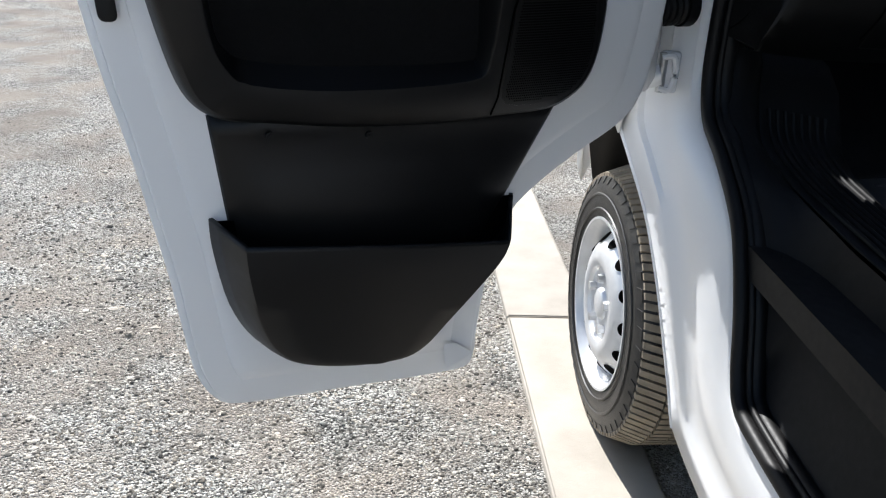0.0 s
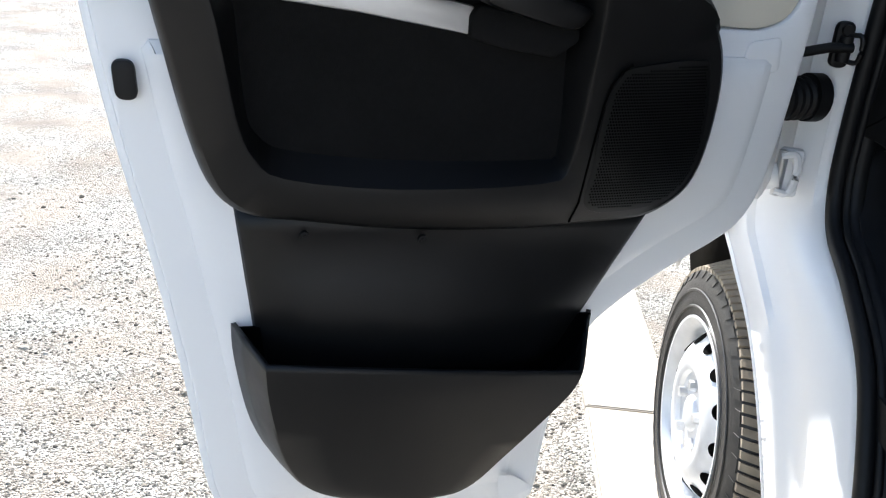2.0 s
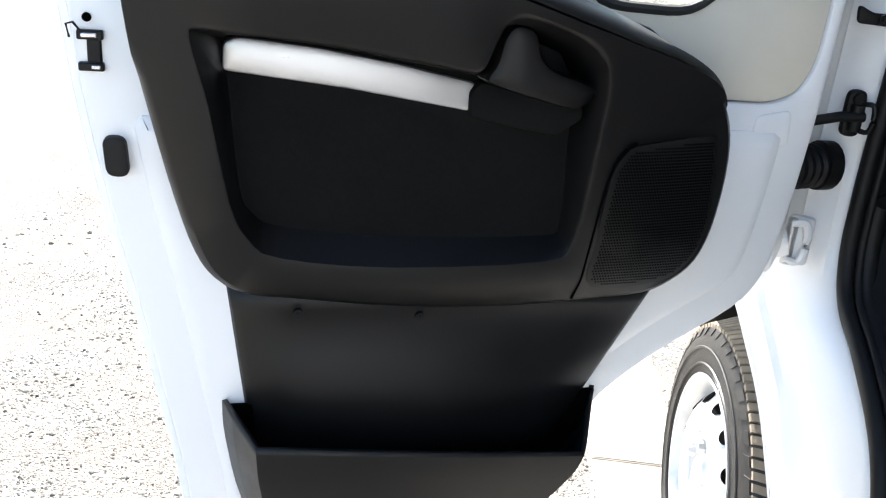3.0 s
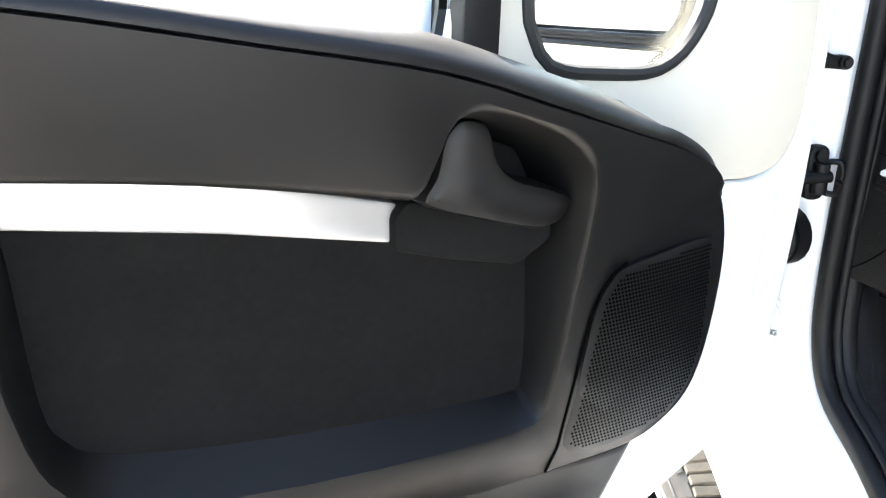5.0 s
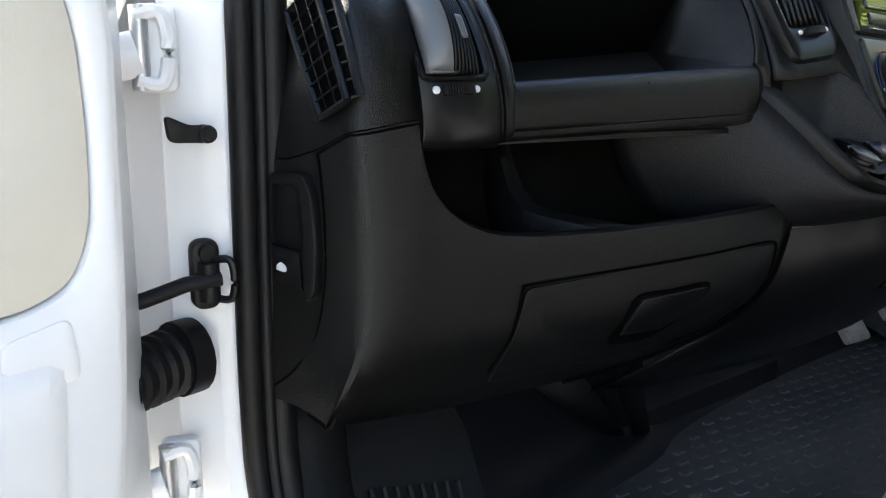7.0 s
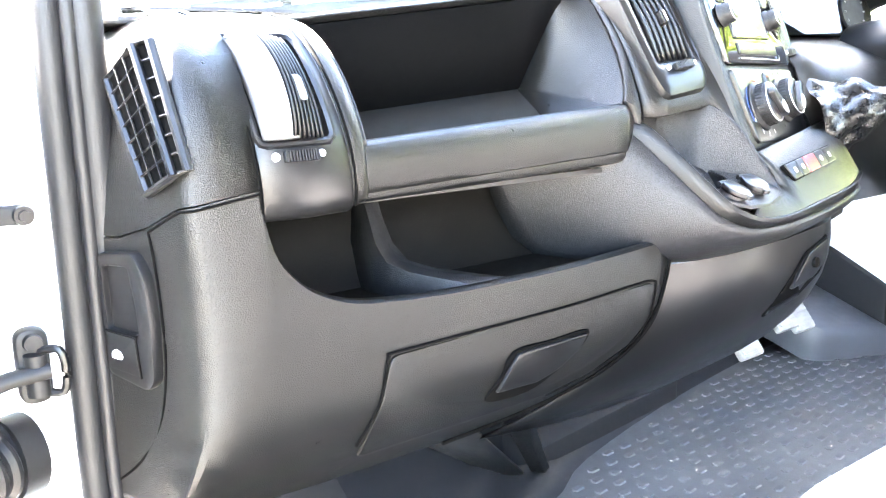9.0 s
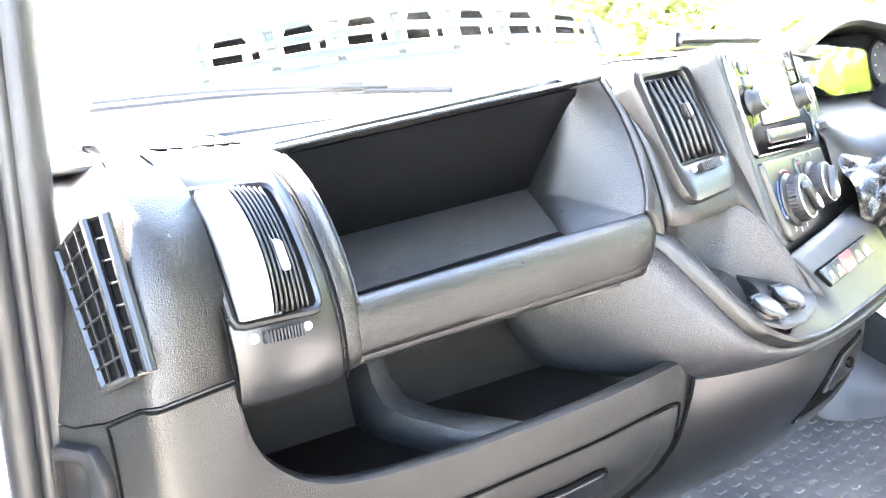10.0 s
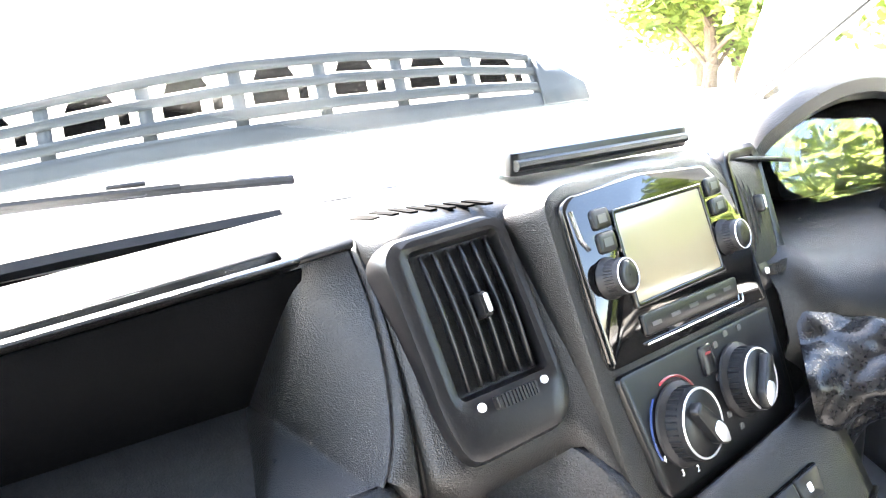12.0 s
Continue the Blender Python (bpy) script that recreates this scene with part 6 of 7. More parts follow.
for k, u in enumerate(NOSE_TOP):
    f = k / 5
    i = min(8, int(f))
    x = NOSE_FOOT[i][0] + (NOSE_FOOT[i + 1][0] - NOSE_FOOT[i][0]) * (f - i)
    low = Vector((x, lerp_at(ridge_y, x) + 0.0035, lerp_at(ridge_z, x) + 0.0006))
    span = (u - low).length
    rows.append([low + Vector((0, 0.004, -0.003)), low] + [low.lerp(u, g) + Vector((0, -0.7, 0.7)) * 0.035 * span * math.sin(math.pi * g) for g in (0.15, 0.3, 0.45, 0.6, 0.75, 0.9)]
                + [u, u + Vector((0, 0.004, 0.0006)), u + Vector((0.002, 0.010, -0.004)), u + Vector((0.003, 0.020, -0.018))])
sheet("console_nose", rows, DASH, CON, "smooth rounded console nose", 0.002)
for x, y, turn in ((1.2150, 1.2895, 8), (1.2570, 1.2940, -6)):
    s = thing("power_socket", "round power socket with a flip lid", "power socket", pose(x, y, tray_z(y) + 0.001, 26, 0, turn), group="console sockets")
    part("rim", joined(disc((0, 0, -0.004), 0.0165, (0, 0, 1), 24, 0.012)), DASH_DARK, s)
    part("flip_lid", plate(rounded([(-0.013, -0.011), (-0.005, -0.0165), (-0.005, -0.021), (0.005, -0.021), (0.005, -0.0165), (0.013, -0.011), (0.0155, 0.0), (0.010, 0.014), (-0.010, 0.014), (-0.0155, 0.0)], 0.003), [], lambda a, b, d: Vector((a, b, d)), 0.0085, 0.0035, 0.0015), DASH_DARK, s)
    part("hinge", tube([(-0.010, 0.0165, 0.004), (0.010, 0.0165, 0.004)], 0.0028, 8), DASH_DARK, s)
    part("lid_mark", plate(rounded([(-0.004, -0.003), (0.004, -0.003), (0.004, 0.003), (-0.004, 0.003)], 0.001), [], lambda a, b, d: Vector((a, b, d)), 0.0089, 0.008), GREYMARK, s)
SW = thing("switch_bar", "row of console switches with a red hazard button", "switch panel", pose(1.3265, 1.2845, 1.2560, -33, -4.5, 11))
part("bar", plate(rounded([(0, 0), (0.142, 0), (0.150, 0.0235), (-0.0085, 0.0235)], 0.005), [], F, -0.0012, 0.008, 0.001), PIT, SW, "dark gap round the switches")
part("hazard_button", plate(rounded([(0.050, 0.0012), (0.083, 0.0012), (0.084, 0.0223), (0.050, 0.0223)], 0.002), [], F, -0.0040, 0.0, 0.0015), RED, SW, "red hazard button")
for a, b, lean in ((0.0015, 0.0245, -0.0075), (0.0255, 0.0485, 0), (0.0850, 0.1110, 0), (0.1120, 0.1405, 0.0065)):
    part("switch", plate(rounded([(a, 0.0012), (b, 0.0012), (b + max(lean, 0), 0.0223), (a + min(lean, 0), 0.0223)], 0.002), [], F, -0.0036, 0.0, 0.0015), DASH_DARK, SW)
    c = (a + b) / 2
    part("switch_mark", plate(rounded([(c - 0.003, 0.008), (c + 0.003, 0.008), (c + 0.003, 0.015), (c - 0.003, 0.015)], 0.002), [], F, -0.0040, -0.003), MARK, SW)

# panel under the console, with its keyed flap
UNDER_LINE = [(1.15, 1.366), (1.18, 1.352), (1.22, 1.334), (1.285, 1.320), (1.36, 1.314), (1.46, 1.320), (1.50, 1.331), (1.54, 1.356)]


def under_y(x, z):
    g = max(0.0, (1.168 + 0.058 * (x - 1.15) - z) / 0.225)
    return lerp_at(UNDER_LINE, x) - 0.010 * math.sin(g * 3.1) + 0.14 * g ** 2.2


rows = []
for i in range(15):
    f = i / 14
    x = 1.150 + 0.39 * f
    top = 1.168 + 0.0226 * f
    y0 = lerp_at(UNDER_LINE, x)
    row = [(x, y0 + 0.02, top - 0.001), (x, y0, top - 0.003)]
    for k in range(1, 9):
        g = k / 8
        row.append((x - 0.13 * g * g * (1 - f), y0 - 0.010 * math.sin(g * 3.1) + 0.14 * g ** 2.2, top - 0.225 * g))
    rows.append(row)
under = sheet("under_panel", rows, DASH_DARK, CON, "smooth black panel under the console", 0.003)
flap_out = rounded([(1.412, 1.1545), (1.474, 1.170), (1.468, 1.122), (1.415, 1.088), (1.342, 1.075), (1.374, 1.118)], 0.008)
# recess is a flat black plate, its shade put in by colour
part("flap_gap", plate(flap_out, [], lambda a, b, d: Vector((a, under_y(a, b) + d, b)), -0.0010, 0.004), PIT, under, "black plate for the shade in the flap's recess")
flap = part("keyed_flap", plate(rounded([(1.414, 1.1520), (1.471, 1.1665), (1.466, 1.136), (1.440, 1.116), (1.384, 1.107)], 0.007), [], lambda a, b, d: Vector((a, under_y(a, b) + d, b)), -0.0045, 0.003, 0.002), DASH_DARK, under, "flap with a key lock")
part("flap_foot", plate(rounded([(1.347, 1.0785), (1.412, 1.0905), (1.418, 1.097), (1.352, 1.086)], 0.003), [], lambda a, b, d: Vector((a, under_y(a, b) + d, b)), -0.0035, 0.003, 0.001), DASH_DARK, under)
part("key_lock", disc((1.432, under_y(1.432, 1.138) - 0.006, 1.138), 0.0075, (0, -1, 0.1), 16, 0.004), GLOSS, flap)
part("key_slit", box(1.4312, 1.4328, under_y(1.432, 1.138) - 0.0088, under_y(1.432, 1.138) - 0.007, 1.133, 1.143), PIT, flap)


# ---- cab floor, footwell and trims ----
FLOOR = thing("floor", "black moulded cab floor with a studded rubber mat", "floor", kind="structure")
FRONT_EDGE = [(0.80, 1.46), (1.15, 1.54), (1.30, 1.61), (1.65, 1.69), (2.14, 1.76)]
mat_line = [(0.80, 0.15)] + FRONT_EDGE[:1] + FRONT_EDGE[1:] + [(2.14, 0.15)]
part("floor_pan", box(0.56, 2.2, 0.04, 2.0, 0.74, 0.785), FOOTWELL, FLOOR)
mat_ = part("rubber_mat", plate(rounded(mat_line, 0.03), [], lambda a, b, d: Vector((a, b, d)), 0.800, 0.784, 0.004), MAT, FLOOR, "worn black rubber mat")
bm = bmesh.new()
mi = inset([Vector(p) for p in rounded(mat_line, 0.03)], 0.035)
rnd = random.Random(8)
for i in range(34):
    for j in range(46):
        x, y = 0.90 + i * 0.040, 0.75 + j * 0.026
        x += 0.020 * (j % 2)
        if not inside(x, y, mi):
            continue
        lo = [(0.0125, 0.0), (0.009, 0.0062), (-0.009, 0.0062), (-0.0125, 0.0), (-0.009, -0.0062), (0.009, -0.0062)]
        c, s = math.cos(0.12), math.sin(0.12)
        a = [bm.verts.new((x + (p * c - q * s), y + (p * s + q * c), 0.7995)) for p, q in lo]
        b = [bm.verts.new((x + 0.8 * (p * c - q * s), y + 0.72 * (p * s + q * c), 0.8020)) for p, q in lo]
        strip(bm, a, b)
        bm.faces.new(b)
tagged(part("mat_studs", bm, MAT, mat_, "", 20), kind="stuff")

toe = []
for x, y in smooth_line([(x, y, 0) for x, y in FRONT_EDGE], 4) and [(p.x, p.y) for p in smooth_line([(x, y, 0) for x, y in FRONT_EDGE], 4)]:
    toe.append([(x, y - 0.02, 0.797), (x, y + 0.015, 0.803), (x, y + 0.10, 0.84), (x, y + 0.22, 0.93), (x, y + 0.30, 1.10), (x, y + 0.30, 1.30)])
sheet("toe_board", toe, FOOTWELL, FLOOR, "dark sloping toe board", 0.004)
part("plinth", plate(rounded([(1.185, 1.598), (1.615, 1.660), (1.64, 1.79), (1.11, 1.72)], 0.015), [], lambda a, b, d: Vector((a, b, d)), 0.838, 0.79, 0.006), FOOTWELL, FLOOR, "black plinth under the console")
sheet("support_bracket", [[(1.000, 1.470, 1.035), (1.030, 1.465, 1.030), (1.065, 1.470, 1.030)], [(1.110, 1.545, 0.910), (1.125, 1.535, 0.910), (1.145, 1.545, 0.910)], [(1.205, 1.605, 0.800), (1.215, 1.598, 0.800), (1.228, 1.605, 0.800)]], RUBBER, FLOOR, "black bracket from the dash down to the floor", 0.008)
sheet("duct_edge", [[(0.900, 1.480, 0.990), (0.945, 1.462, 1.020)], [(1.040, 1.555, 0.890), (1.075, 1.538, 0.905)], [(1.180, 1.615, 0.802), (1.192, 1.605, 0.802)]], CONSOLE, FLOOR, "grey edge of the floor duct", 0.006)
part("plinth_side", plate([(1.60, 0.79), (1.92, 0.90), (1.92, 1.15), (1.62, 1.10)], [], lambda a, b, d: Vector((1.10 + d + (1.70 - a) * 0.45, a, b)), 0.0, 0.05), FOOTWELL, FLOOR)
part("bulkhead", box(0.58, 2.19, 1.93, 1.96, 0.75, 1.42), FOOTWELL, FLOOR)
part("kick_wall", box(0.575, 0.60, 1.47, 1.95, 0.75, 1.28), FOOTWELL, FLOOR)
part("floor_rise", plate(rounded([(1.97, 1.60), (2.16, 1.52), (2.17, 1.90), (1.94, 1.92)], 0.04), [], lambda a, b, d: Vector((a, b, d + 0.35 * (b - 1.6))), 0.872, 0.79, 0.02), PAINTED, FLOOR, "pale grey floor rise")

KICK = thing("sill_trim", "black plastic sill trim with a ribbed step plate", "sill trim")
S_ = [(0.583, 1.475, 1.06), (0.583, 1.450, 1.02), (0.583, 1.425, 0.970), (0.583, 1.370, 0.918), (0.583, 1.29, 0.880), (0.583, 1.19, 0.812), (0.583, 1.10, 0.66), (0.583, 1.02, 0.572), (0.583, 0.30, 0.57)]
K_ = [(0.655, 1.50, 1.05), (0.655, 1.462, 1.005), (0.652, 1.445, 0.955), (0.648, 1.40, 0.895), (0.645, 1.33, 0.872), (0.645, 1.22, 0.852), (0.645, 1.10, 0.842), (0.645, 0.95, 0.835), (0.645, 0.30, 0.83)]
rows = [[a + Vector((-0.004, 0.006, -0.004)), a, a.lerp(b, 0.3) + Vector((0, -0.012, 0.004)), a.lerp(b, 0.65) + Vector((0, -0.014, 0.004)), b + Vector((-0.004, -0.003, 0.001)), b + Vector((0.002, 0.004, -0.003))] for a, b in zip(smooth_line(S_, 4), smooth_line(K_, 4))]
sheet("sill_cover", rows, FOOTWELL, KICK, "", 0.003)
part("cover_screw", joined(disc((0.617, 1.421, 0.912), 0.006, (0, -0.8, 0.6), 12, 0.004), disc((0.617, 1.4185, 0.914), 0.003, (0, -0.8, 0.6), 6, 0.004)), STEEL, KICK, "small screw")
ramp = []
for y, z in [(1.62, 1.04), (1.53, 1.02), (1.475, 0.985), (1.445, 0.935), (1.415, 0.893), (1.36, 0.868), (1.25, 0.852), (1.05, 0.84), (0.30, 0.83)]:
    ramp.append([(0.648, y, z + 0.002), (0.66, y, z), (0.73, y - 0.004, z - 0.008), (0.79, y - 0.008, z - 0.018), (0.806, y - 0.008, z - 0.03), (0.825, y - 0.01, 0.80)])
step = sheet("step_plate", ramp, FOOTWELL, KICK, "grey moulded step plate", 0.003)
for i in range(8):
    x = 0.672 + i * 0.0145
    part("rib", tube(smooth_line([(x, 1.438 - (x - 0.66) * 0.06, 0.932 - (x - 0.66) * 0.13), (x, 1.410, 0.894 - (x - 0.66) * 0.13), (x, 1.36, 0.871 - (x - 0.66) * 0.13), (x, 1.25, 0.855 - (x - 0.66) * 0.13), (x, 1.0, 0.843 - (x - 0.66) * 0.13)], 4), 0.0042, 8), FOOTWELL, step)


# ---- passenger seat ----
def passenger_seat():
    s = thing("passenger_seat", "grey speckled cloth passenger seat", "seat", pose(0.84, 0.482, 0.816))
    out = rounded([(0, 0), (0.80, 0), (0.80, 0.56), (0.74, 0.615), (0.16, 0.615), (0, 0.54)], 0.07, 6)
    part("cushion", plate(out, [], lambda a, b, d: Vector((a, b, d + 0.012 * math.cos(b * 4))), 0.245, 0.10, 0.045), SEAT, s, "grey cloth seat cushion")
    part("base", box(0.06, 0.76, 0.05, 0.52, -0.018, 0.11), RUBBER, s, "black seat base", bevel=0.01)
    part("backrest", plate(rounded([(0, 0.22), (0.80, 0.22), (0.78, 0.86), (0.02, 0.86)], 0.08, 6), [], lambda a, b, d: Vector((a, -0.10 + d - 0.12 * b, b)), 0.10, -0.03, 0.04), SEAT, s, "grey cloth backrest")
    bm = bmesh.new()
    r = random.Random(3)
    for k in range(900):
        a, b = r.uniform(0.14, 0.60), r.uniform(0.44, 0.575)
        z = 0.2465 + 0.012 * math.cos(b * 4)
        bm.faces.new([bm.verts.new((a + p, b + q, z)) for p, q in ((0, 0), (0.0022, 0.0004), (0.0022, 0.0014), (0, 0.0011))]).material_index = k % 2
    tagged(part("woven_flecks", bm, [SEAT_RED, MARK], s, "", 0), kind="stuff")
    return s


passenger_seat()

# ---- driver's side: cluster hood, column, gear lever, pedals ----
HOOD = thing("instrument_hood", "dark arched hood over the instruments", "instrument hood")
arch = smooth_line([(1.572, 0, 1.480), (1.588, 0, 1.508), (1.617, 0, 1.526), (1.655, 0, 1.543), (1.698, 0, 1.554), (1.741, 0, 1.557), (1.782, 0, 1.553), (1.86, 0, 1.545), (1.93, 0, 1.525), (1.965, 0, 1.49)], 4)
rows = [[Vector((p.x, y, p.z + dz)) for y, dz in ((1.503, -0.012), (1.498, -0.008), (1.498, -0.003), (1.502, 0.0), (1.512, -0.001), (1.530, -0.007), (1.56, -0.026), (1.60, -0.06))] for p in arch]
sheet("hood", rows, DASH, HOOD, "", 0.010, 50, 1.0)
part("dial_pod", plate(rounded([(1.645, 1.435), (1.95, 1.435), (1.95, 1.50), (1.88, 1.528), (1.72, 1.522), (1.66, 1.49)], 0.03), [], lambda a, b, d: Vector((a, d + 0.25 * (b - 1.43), b)), 1.515, 1.60, 0.006), SHADED_LINING, HOOD, "dark dial housing")
for x in (1.715, 1.87):
    part("dial", disc((x, 1.5215, 1.478), 0.038, (0, -1, 0.25), 32, 0.004), DIAL, HOOD, "round blue-grey dial")
    for k in range(9):
        t = -0.6 + k * 0.54
        part("dial_mark", disc((x - 0.030 * math.cos(t), 1.5165 + 0.25 * 0.030 * math.sin(t), 1.478 + 0.030 * math.sin(t)), 0.0016, (0, -1, 0.25), 6, 0.002), GREYMARK, HOOD)
ob = part("instrument_lens", plate(rounded([(1.615, 1.500), (1.66, 1.528), (1.72, 1.538), (1.775, 1.532), (1.81, 1.50), (1.79, 1.440), (1.68, 1.437), (1.635, 1.455)], 0.01), [], lambda a, b, d: Vector((a, d + 0.42 * (b - 1.43), b)), 1.488, 1.490, 0), GLASS, HOOD, "clear instrument lens")
ob.visible_shadow = False
part("warning_lamp", disc((1.735, 1.512, 1.455), 0.0022, (0, -1, 0.25), 8, 0.002), RED, HOOD)
rows = []
for k in range(11):
    f = k / 10
    x = 1.53 + 0.625 * f
    rows.append([(x, 1.66, 1.445), (x, 1.54, 1.435), (x, 1.47, 1.425), (x, 1.435, 1.412), (x, 1.415 - 0.03 * math.sin(f * 3.1), 1.39), (x, 1.40 - 0.045 * math.sin(f * 3.1), 1.35), (x, 1.41 - 0.03 * math.sin(f * 3.1), 1.31), (x, 1.44, 1.24), (x, 1.50, 1.15)])
sheet("driver_panel", rows, DASH, DASHBOARD, "rounded driver-side dash panel", 0.004)
part("column_shroud", tube(smooth_line([(1.80, 1.47, 1.40), (1.80, 1.38, 1.415), (1.80, 1.27, 1.435), (1.80, 1.20, 1.448)], 4), 0.058, 18, flat=0.9), DASH_DARK, HOOD, "steering column shroud")

WHEEL_T = pose(1.80, 1.15, 1.455, 62, 0, 0)
SWL = thing("steering_wheel", "black steering wheel with a padded hub", "steering wheel", WHEEL_T)
part("rim", tube([(0.19 * math.cos(2 * math.pi * k / 48), 0.19 * math.sin(2 * math.pi * k / 48), 0) for k in range(49)], 0.0145, 12), LEATHER, SWL, "black leather rim")
part("hub", lathe([(-0.02, 0.001), (-0.02, 0.07), (0.0, 0.085), (0.03, 0.06), (0.03, 0.001)], 32), DASH_DARK, SWL, "padded hub", m=pose(0, 0, 0, 0, 90, 0))
for a in (0.2, 2.94, 4.71):
    part("spoke", tube([(0.06 * math.cos(a), 0.06 * math.sin(a), -0.005), (0.185 * math.cos(a), 0.185 * math.sin(a), 0)], 0.016, 8, flat=0.6), DASH_DARK, SWL)

GEAR = thing("gear_lever", "black creased leather gear lever gaiter", "gear lever")
base, tip = Vector((1.560, 1.400, 1.300)), Vector((1.650, 1.300, 1.335))
axis = (tip - base)
sx = axis.cross(Vector((0, 0, 1))).normalized()
sz = sx.cross(axis).normalized()
rows = []
for i in range(49):
    f = i / 48
    c = base.lerp(tip, f) + Vector((0, 0, 0.012 * math.sin(f * 3.1)))
    r = 0.056 * (1 - f) ** 1.4 + 0.018 + 0.005 * math.sin(f * 15 + 1.0) * (1 - f * 0.5)
    row = []
    for j in range(80):
        a = 2 * math.pi * j / 80
        q = r * (1 + 0.12 * (1 - f) * math.sin(4 * a + f * 5) + 0.12 * abs(math.sin(3 * a - f * 5)) - 0.05 * abs(math.sin(6 * a + f * 9)))
        row.append(c + sx * math.cos(a) * q + sz * math.sin(a) * q * 0.85)
    rows.append(row)
part("gaiter", grid(rows, True), LEATHER, GEAR, "creased black leather gaiter", 60)
part("stick", tube([tip - axis * 0.1, tip + axis * 0.5], 0.009, 10), STEEL, GEAR)
part("gaiter_collar", tube([tip - axis * 0.06, tip + axis * 0.05, tip + axis * 0.12], [0.022, 0.021, 0.018], 16), LEATHER, GEAR)
part("knob", lathe([(-0.03, 0.001), (-0.03, 0.018), (-0.01, 0.024), (0.012, 0.024), (0.026, 0.016), (0.03, 0.001)], 24), DASH_DARK, GEAR, "round gear knob", m=Matrix.Translation(tip + axis * 0.62) @ pose(0, 0, 0, 0, 0, -45))
part("gear_housing", plate(rounded([(1.515, 1.352), (1.62, 1.375), (1.64, 1.50), (1.53, 1.50)], 0.02), [], lambda a, b, d: Vector((a, b, d + 0.25 * (b - 1.35))), 1.290, 1.17, 0.006), DASH_DARK, GEAR)

for k, (x, y, z) in enumerate(((1.70, 1.585, 0.905), (1.835, 1.60, 0.925), (1.93, 1.62, 0.90))):
    p = thing("foot_pedal", "steel foot pedal with a worn ribbed pad", "pedal", pose(x, y, z, -38, 0, 0), group="foot pedals")
    part("pad", plate(rounded([(-0.032, -0.03), (0.032, -0.03), (0.032, 0.03), (-0.032, 0.03)], 0.008), [], F, -0.005, 0.008, 0.004), STONE_PAD, p, "worn grey rubber pad")
    for j in range(5):
        part("pad_rib", box(-0.026, 0.026, -0.0075, -0.004, -0.022 + j * 0.0105, -0.017 + j * 0.0105), STONE_PAD, p)
    part("arm", tube(smooth_line([(0, 0.008, 0), (0, 0.05, 0.05), (0, 0.06, 0.15), (0, 0.05, 0.26)], 4), 0.009, 8), RUBBER, p)

# ---- outside, ahead of the windscreen: scuttle grille and wiper ----
SCUT = thing("scuttle_grille", "weathered blue-grey slotted scuttle panel", "scuttle panel")


GRILLE_TOP = [(0.80, 1.532), (0.93, 1.550), (0.975, 1.556), (1.09, 1.575), (1.22, 1.590), (1.363, 1.596), (1.53, 1.592), (1.633, 1.582), (1.72, 1.568)]
GRILLE_LOW = [(0.80, 1.456), (0.961, 1.475), (1.074, 1.486), (1.20, 1.494), (1.343, 1.500), (1.506, 1.506), (1.74, 1.512)]


def scuttle(x, f):
    """A point on the upright grille; f from its foot to its upper edge."""
    lo, hi = lerp_at(GRILLE_LOW, x), lerp_at(GRILLE_TOP, x)
    return Vector((x, 1.925 + 0.035 * f, lo + (hi - lo) * f))


def slat(f0, f1, x0, x1, name):
    rows = []
    for k in range(25):
        x = x0 + (x1 - x0) * k / 24
        rows.append([scuttle(x, f0) + Vector((0, 0, -0.004)), scuttle(x, f0), scuttle(x, (f0 + f1) / 2) + Vector((0, 0, 0.003)), scuttle(x, f1), scuttle(x, f1) + Vector((0, 0, -0.004))])
    return sheet(name, rows, COWL, SCUT, "", 0.004)


slat(0.0, 0.235, 0.80, 1.735, "lower_slat")
slat(0.34, 0.45, 0.86, 1.70, "slat")
slat(0.645, 0.735, 0.90, 1.68, "slat")
slat(0.91, 1.0, 0.915, 1.65, "slat")
rows = [[scuttle(x, f) for f in (0.0, 0.3, 0.6, 1.0)] for x in (1.655, 1.70, 1.735)]
rows[1][3], rows[2][3], rows[2][2] = scuttle(1.70, 0.75), scuttle(1.735, 0.40), scuttle(1.735, 0.35)
sheet("end_plate", rows, COWL, SCUT, "", 0.004)
for k in range(8):
    x = 0.905 + k * 0.107
    rows = [[scuttle(x - 0.008, f) + Vector((0, 0.008, 0)), scuttle(x + 0.008, f) + Vector((0, 0.008, 0))] for f in (0.2, 0.4, 0.6, 0.8, 0.95)]
    sheet("rib", rows, COWL, SCUT, "", 0.004)
# openings are black plates behind the slats, painted in for shade
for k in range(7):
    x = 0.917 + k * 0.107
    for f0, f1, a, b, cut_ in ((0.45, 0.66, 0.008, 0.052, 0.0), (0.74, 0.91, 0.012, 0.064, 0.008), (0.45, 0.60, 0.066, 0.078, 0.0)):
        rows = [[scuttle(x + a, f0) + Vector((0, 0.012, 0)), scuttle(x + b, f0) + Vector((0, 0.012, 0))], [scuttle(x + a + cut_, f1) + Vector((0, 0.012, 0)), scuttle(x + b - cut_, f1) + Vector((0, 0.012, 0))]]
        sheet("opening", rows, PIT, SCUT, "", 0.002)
rows = []
for k in range(25):
    x = 0.62 + 1.53 * k / 24
    s = (x - MID) / 0.78
    e = max(0.0, 1 - s * s)
    rows.append([(x, 1.66 + 0.14 * e, 1.424), (x, 1.72 + 0.13 * e, 1.432), (x, 1.80 + 0.115 * e, 1.438), (x, 1.88 + 0.10 * e, 1.452), (x, 1.96 + 0.09 * e, 1.474), (x, 2.04 + 0.06 * e, 1.496)])
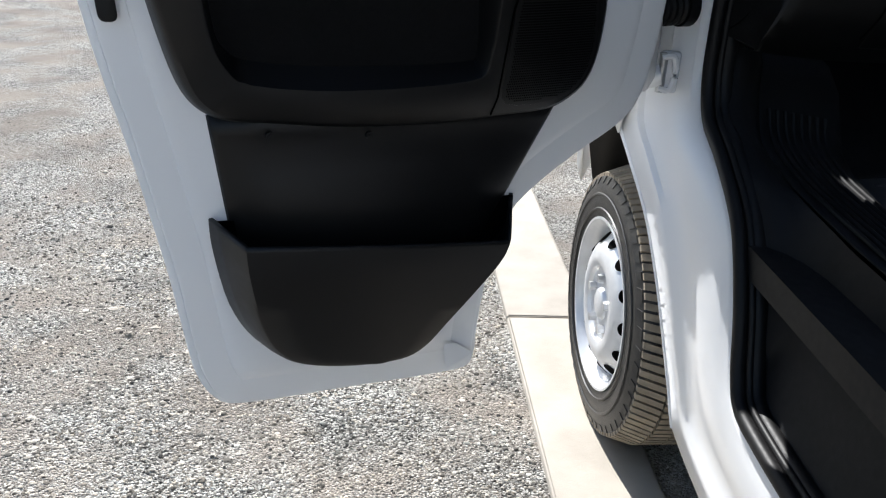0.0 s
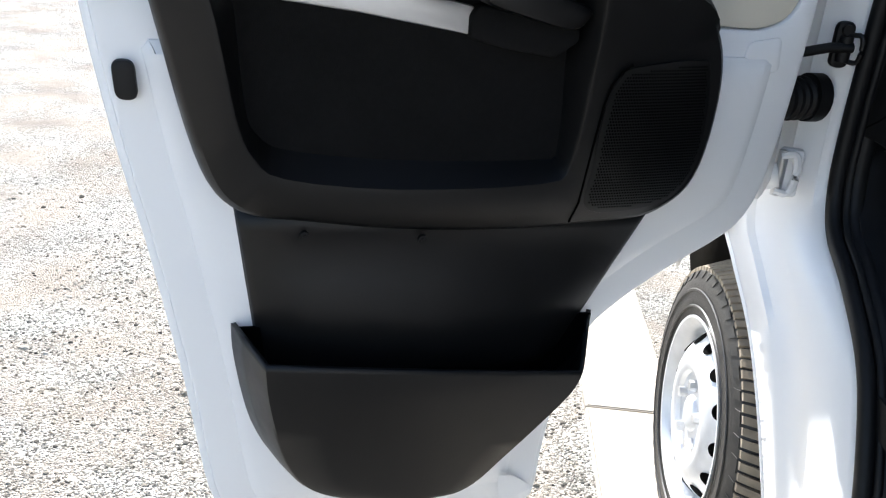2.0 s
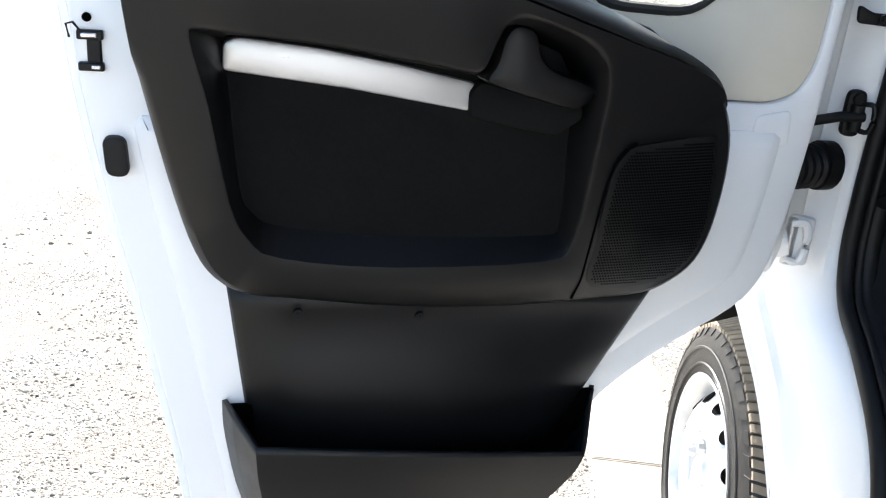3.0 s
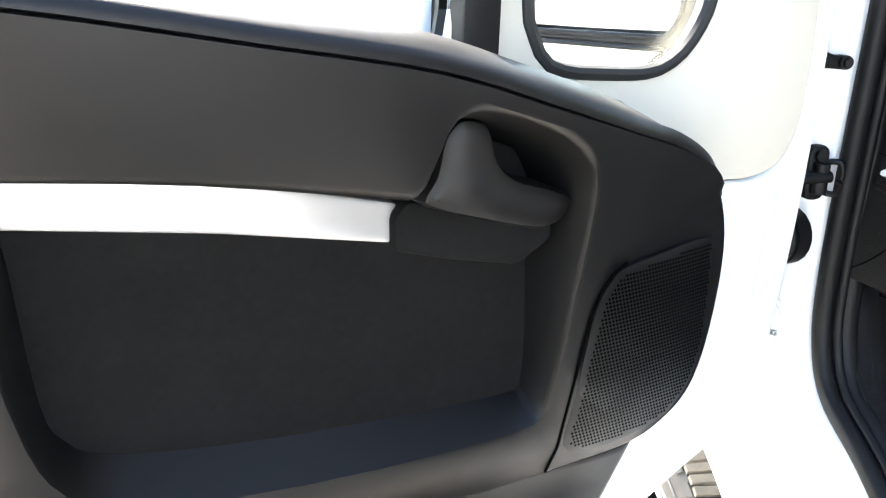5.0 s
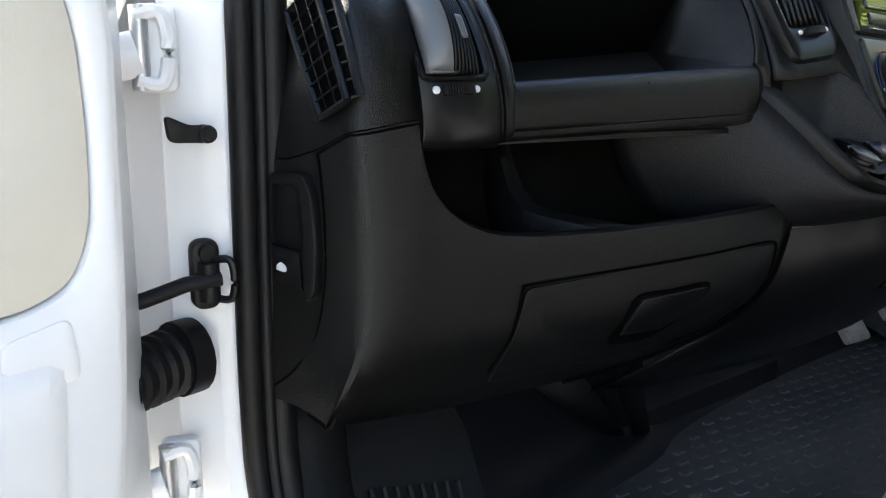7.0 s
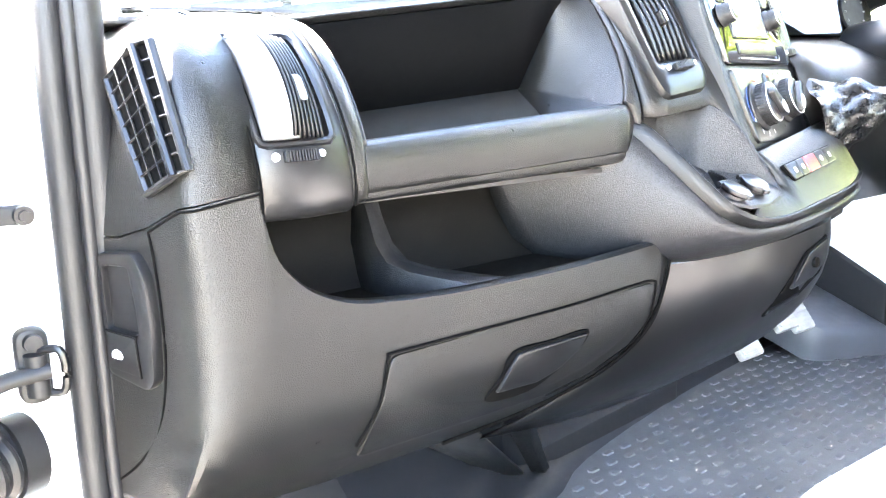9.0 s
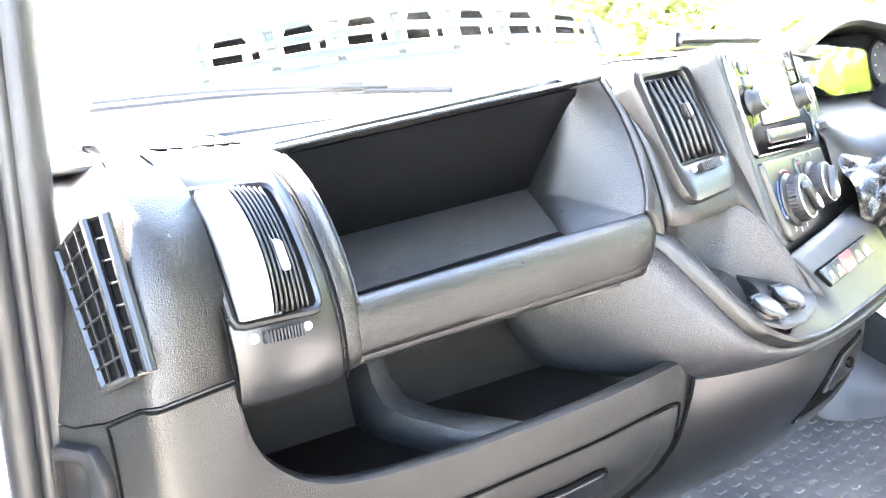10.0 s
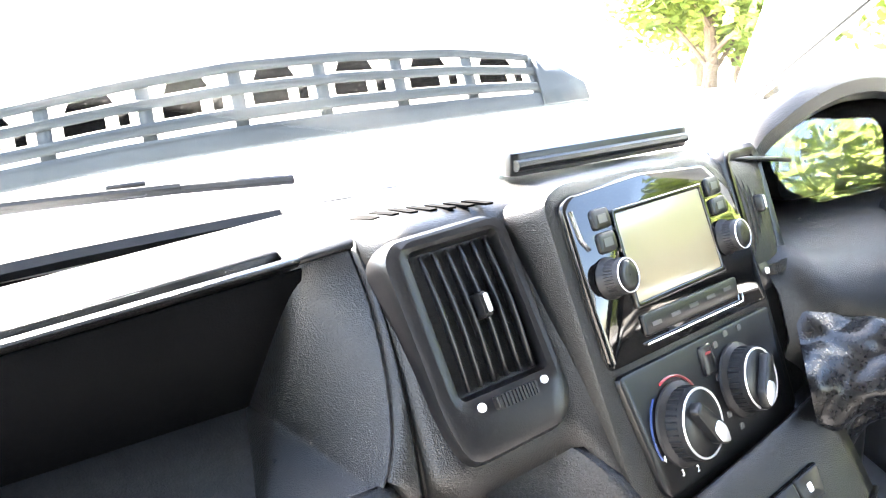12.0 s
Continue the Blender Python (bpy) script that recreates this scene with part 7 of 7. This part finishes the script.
sheet("scuttle_skin", rows, WHITE, VAN, "white scuttle under the windscreen", 0.004)
part("screen_rubber", tube(smooth_line([(0.62, 1.665, 1.428), (0.80, 1.715, 1.430), (1.05, 1.775, 1.434), (1.385, 1.815, 1.436), (1.75, 1.775, 1.434), (2.1, 1.67, 1.428)], 6), 0.016, 8, flat=0.7), RUBBER, VAN, "black windscreen rubber")
WIP = thing("wiper", "black windscreen wiper lying at the foot of the glass", "wiper")
part("arm", tube(smooth_line([(0.66, 1.79, 1.462), (0.90, 1.83, 1.470), (1.10, 1.845, 1.468), (1.25, 1.85, 1.462)], 5), 0.006, 8), RUBBER, WIP)
part("blade", tube(smooth_line([(0.60, 1.74, 1.468), (0.85, 1.80, 1.478), (1.12, 1.825, 1.474)], 6), 0.004, 6), RUBBER, WIP)
part("joint", box(1.05, 1.09, 1.835, 1.85, 1.466, 1.482), RUBBER, WIP, bevel=0.003)


# ---- parked vans, seen in the mirror and through the glass ----
def parked_van(m, first=[]):
    if first:
        return copy_thing(first[0], m)
    v = thing("parked_van", "white panel van with dark bumper and windows", "van", m, group="parked vans")
    side = smooth_line([(2.7, 0.35), (2.72, 0.75), (2.60, 1.05), (2.30, 1.20), (1.85, 1.30), (1.30, 2.0), (0.9, 2.25), (-2.6, 2.3), (-2.7, 2.0), (-2.7, 0.4)], 4, True)
    part("body", plate(side, [], lambda a, b, d: Vector((a, d * (1 - 0.08 * max(0, b - 1.2)), b)), -0.95, 0.95, 0.06), WHITE, v, "white body")
    for s in (-1, 1):
        part("side_window", plate(rounded([(1.62, 1.33), (1.20, 1.90), (0.55, 1.92), (0.55, 1.33)], 0.05), [], lambda a, b, d: Vector((a, s * (0.962 + d) * (1 - 0.08 * max(0, b - 1.2)), b)), 0.0, -0.03), TINT, v, "dark side window")
        part("headlamp", plate(rounded([(0.52, 0.86), (0.84, 0.93), (0.84, 1.10), (0.60, 1.02)], 0.04), [], lambda a, b, d: Vector((2.70 + d - 0.35 * max(0, b - 0.75), s * a, b)), 0.02, -0.05), CHROME, v, "clear headlamp")
        for x in (1.75, -1.75):
            w = part("wheel", lathe([(-0.11, 0.001), (-0.11, 0.20), (-0.12, 0.22), (-0.11, 0.33), (0.11, 0.33), (0.12, 0.2), (0.12, 0.001)], 32), TYRE, v, "black tyre", m=pose(x, s * 0.85, 0.33, 0, 0, 90))
            part("rim", lathe([(-0.135, 0.001), (-0.13, 0.15), (-0.118, 0.205), (0.118, 0.205), (0.13, 0.15), (0.135, 0.001)], 24), WHEEL, w)
        part("mirror", box(1.45, 1.62, s * 1.0 - 0.10, s * 1.0 + 0.10, 1.35, 1.68), RUBBER, v, "", bevel=0.03)
    ws_ = [[(1.83 - 0.50 * f - 0.1 * g * g, g * 0.80, 1.335 + 0.63 * f) for g in (-1, -0.5, 0, 0.5, 1)] for f in (0, 0.5, 1)]
    sheet("windscreen", [[Vector(p) + Vector((0.06, 0, 0.03)) for p in r] for r in ws_], TINT, v, "dark windscreen", 0.01)
    part("bumper", box(2.45, 2.76, -0.93, 0.93, 0.32, 0.62), RUBBER, v, "dark plastic bumper", bevel=0.06)
    part("grille", plate(rounded([(-0.42, 0.72), (0.42, 0.72), (0.36, 1.02), (-0.36, 1.02)], 0.04), [], lambda a, b, d: Vector((2.75 + d - 0.35 * max(0, b - 0.75), a, b)), 0.0, -0.05), RUBBER, v, "black grille")
    part("sill", box(-1.35, 1.35, -0.965, 0.965, 0.34, 0.52), RUBBER, v, "", bevel=0.03)
    first.append(v)
    return v


parked_van(pose(-11.4, 4.3, 0, 0, 0, -30))
parked_van(pose(-11.8, -0.4, 0, 0, 0, -30))
parked_van(pose(-17.0, 8.8, 0, 0, 0, -30))


# ---- trees beyond the yard ----
def tree(m, first=[]):
    if first:
        return copy_thing(first[0], m)
    t = thing("tree", "leafy green tree at the edge of the yard", "tree", m, group="trees round the yard")
    r = random.Random(21)
    part("trunk", tube(smooth_line([(0, 0, -0.05), (0.05, 0.02, 0.8), (0.0, 0.08, 1.7), (0.12, 0.05, 3.0)], 5), [0.16 - 0.006 * k for k in range(16)], 10), BARK, t, "brown trunk")
    ends = []
    for k in range(11):
        a, z = k * 2.4, 0.55 + 0.24 * k
        e = Vector((math.cos(a) * r.uniform(0.9, 1.7), math.sin(a) * r.uniform(0.9, 1.7), z + r.uniform(0.3, 1.3)))
        part("limb", tube(smooth_line([(0.02, 0.04, z - 0.2), tuple(e * 0.5 + Vector((0, 0, z * 0.45))), tuple(e)], 4), [0.06 - 0.005 * j for j in range(9)], 6), BARK, t)
        ends.append(e)
    verts, faces = [], []
    for e in ends + [Vector((0, 0, 3.6)), Vector((0.5, 0.4, 2.6)), Vector((-0.6, 0.2, 2.2))]:
        for _ in range(1500):
            d = Vector((r.gauss(0, 1), r.gauss(0, 1), r.gauss(0, 0.8)))
            p = e + d.normalized() * (0.92 * r.random() ** 0.4) * r.uniform(0.7, 1.15)
            u = Vector((r.gauss(0, 1), r.gauss(0, 1), r.gauss(0, 0.6))).normalized()
            w = u.orthogonal().normalized()
            s = r.uniform(0.07, 0.14)
            n = len(verts)
            verts += [p - u * s, p + w * s * 0.45, p + u * s, p - w * s * 0.45]
            faces.append((n, n + 1, n + 2, n + 3))
    me = bpy.data.meshes.new("crown")
    me.from_pydata([tuple(v) for v in verts], [], faces)
    me.materials.append(LEAF)
    c = new("crown", me)
    c.parent = t
    tagged(c, "crown of small green leaves", kind="stuff")
    first.append(t)
    return t


for x, y, a, s in ((13.7, 12.9, 0, 1.0), (14.6, 12.2, 70, 1.1), (15.3, 13.5, 150, 1.1), (16.0, 15.4, 40, 1.2), (11.0, 1.8, 30, 1.0), (11.6, -0.9, 110, 1.15), (11.2, 4.6, 190, 1.1), (12.5, -4.0, 260, 1.2), (12.8, 7.4, 20, 1.1)):
    t = tree(pose(x, y, 0, 0, 0, a))
    t.scale = (s, s, s)
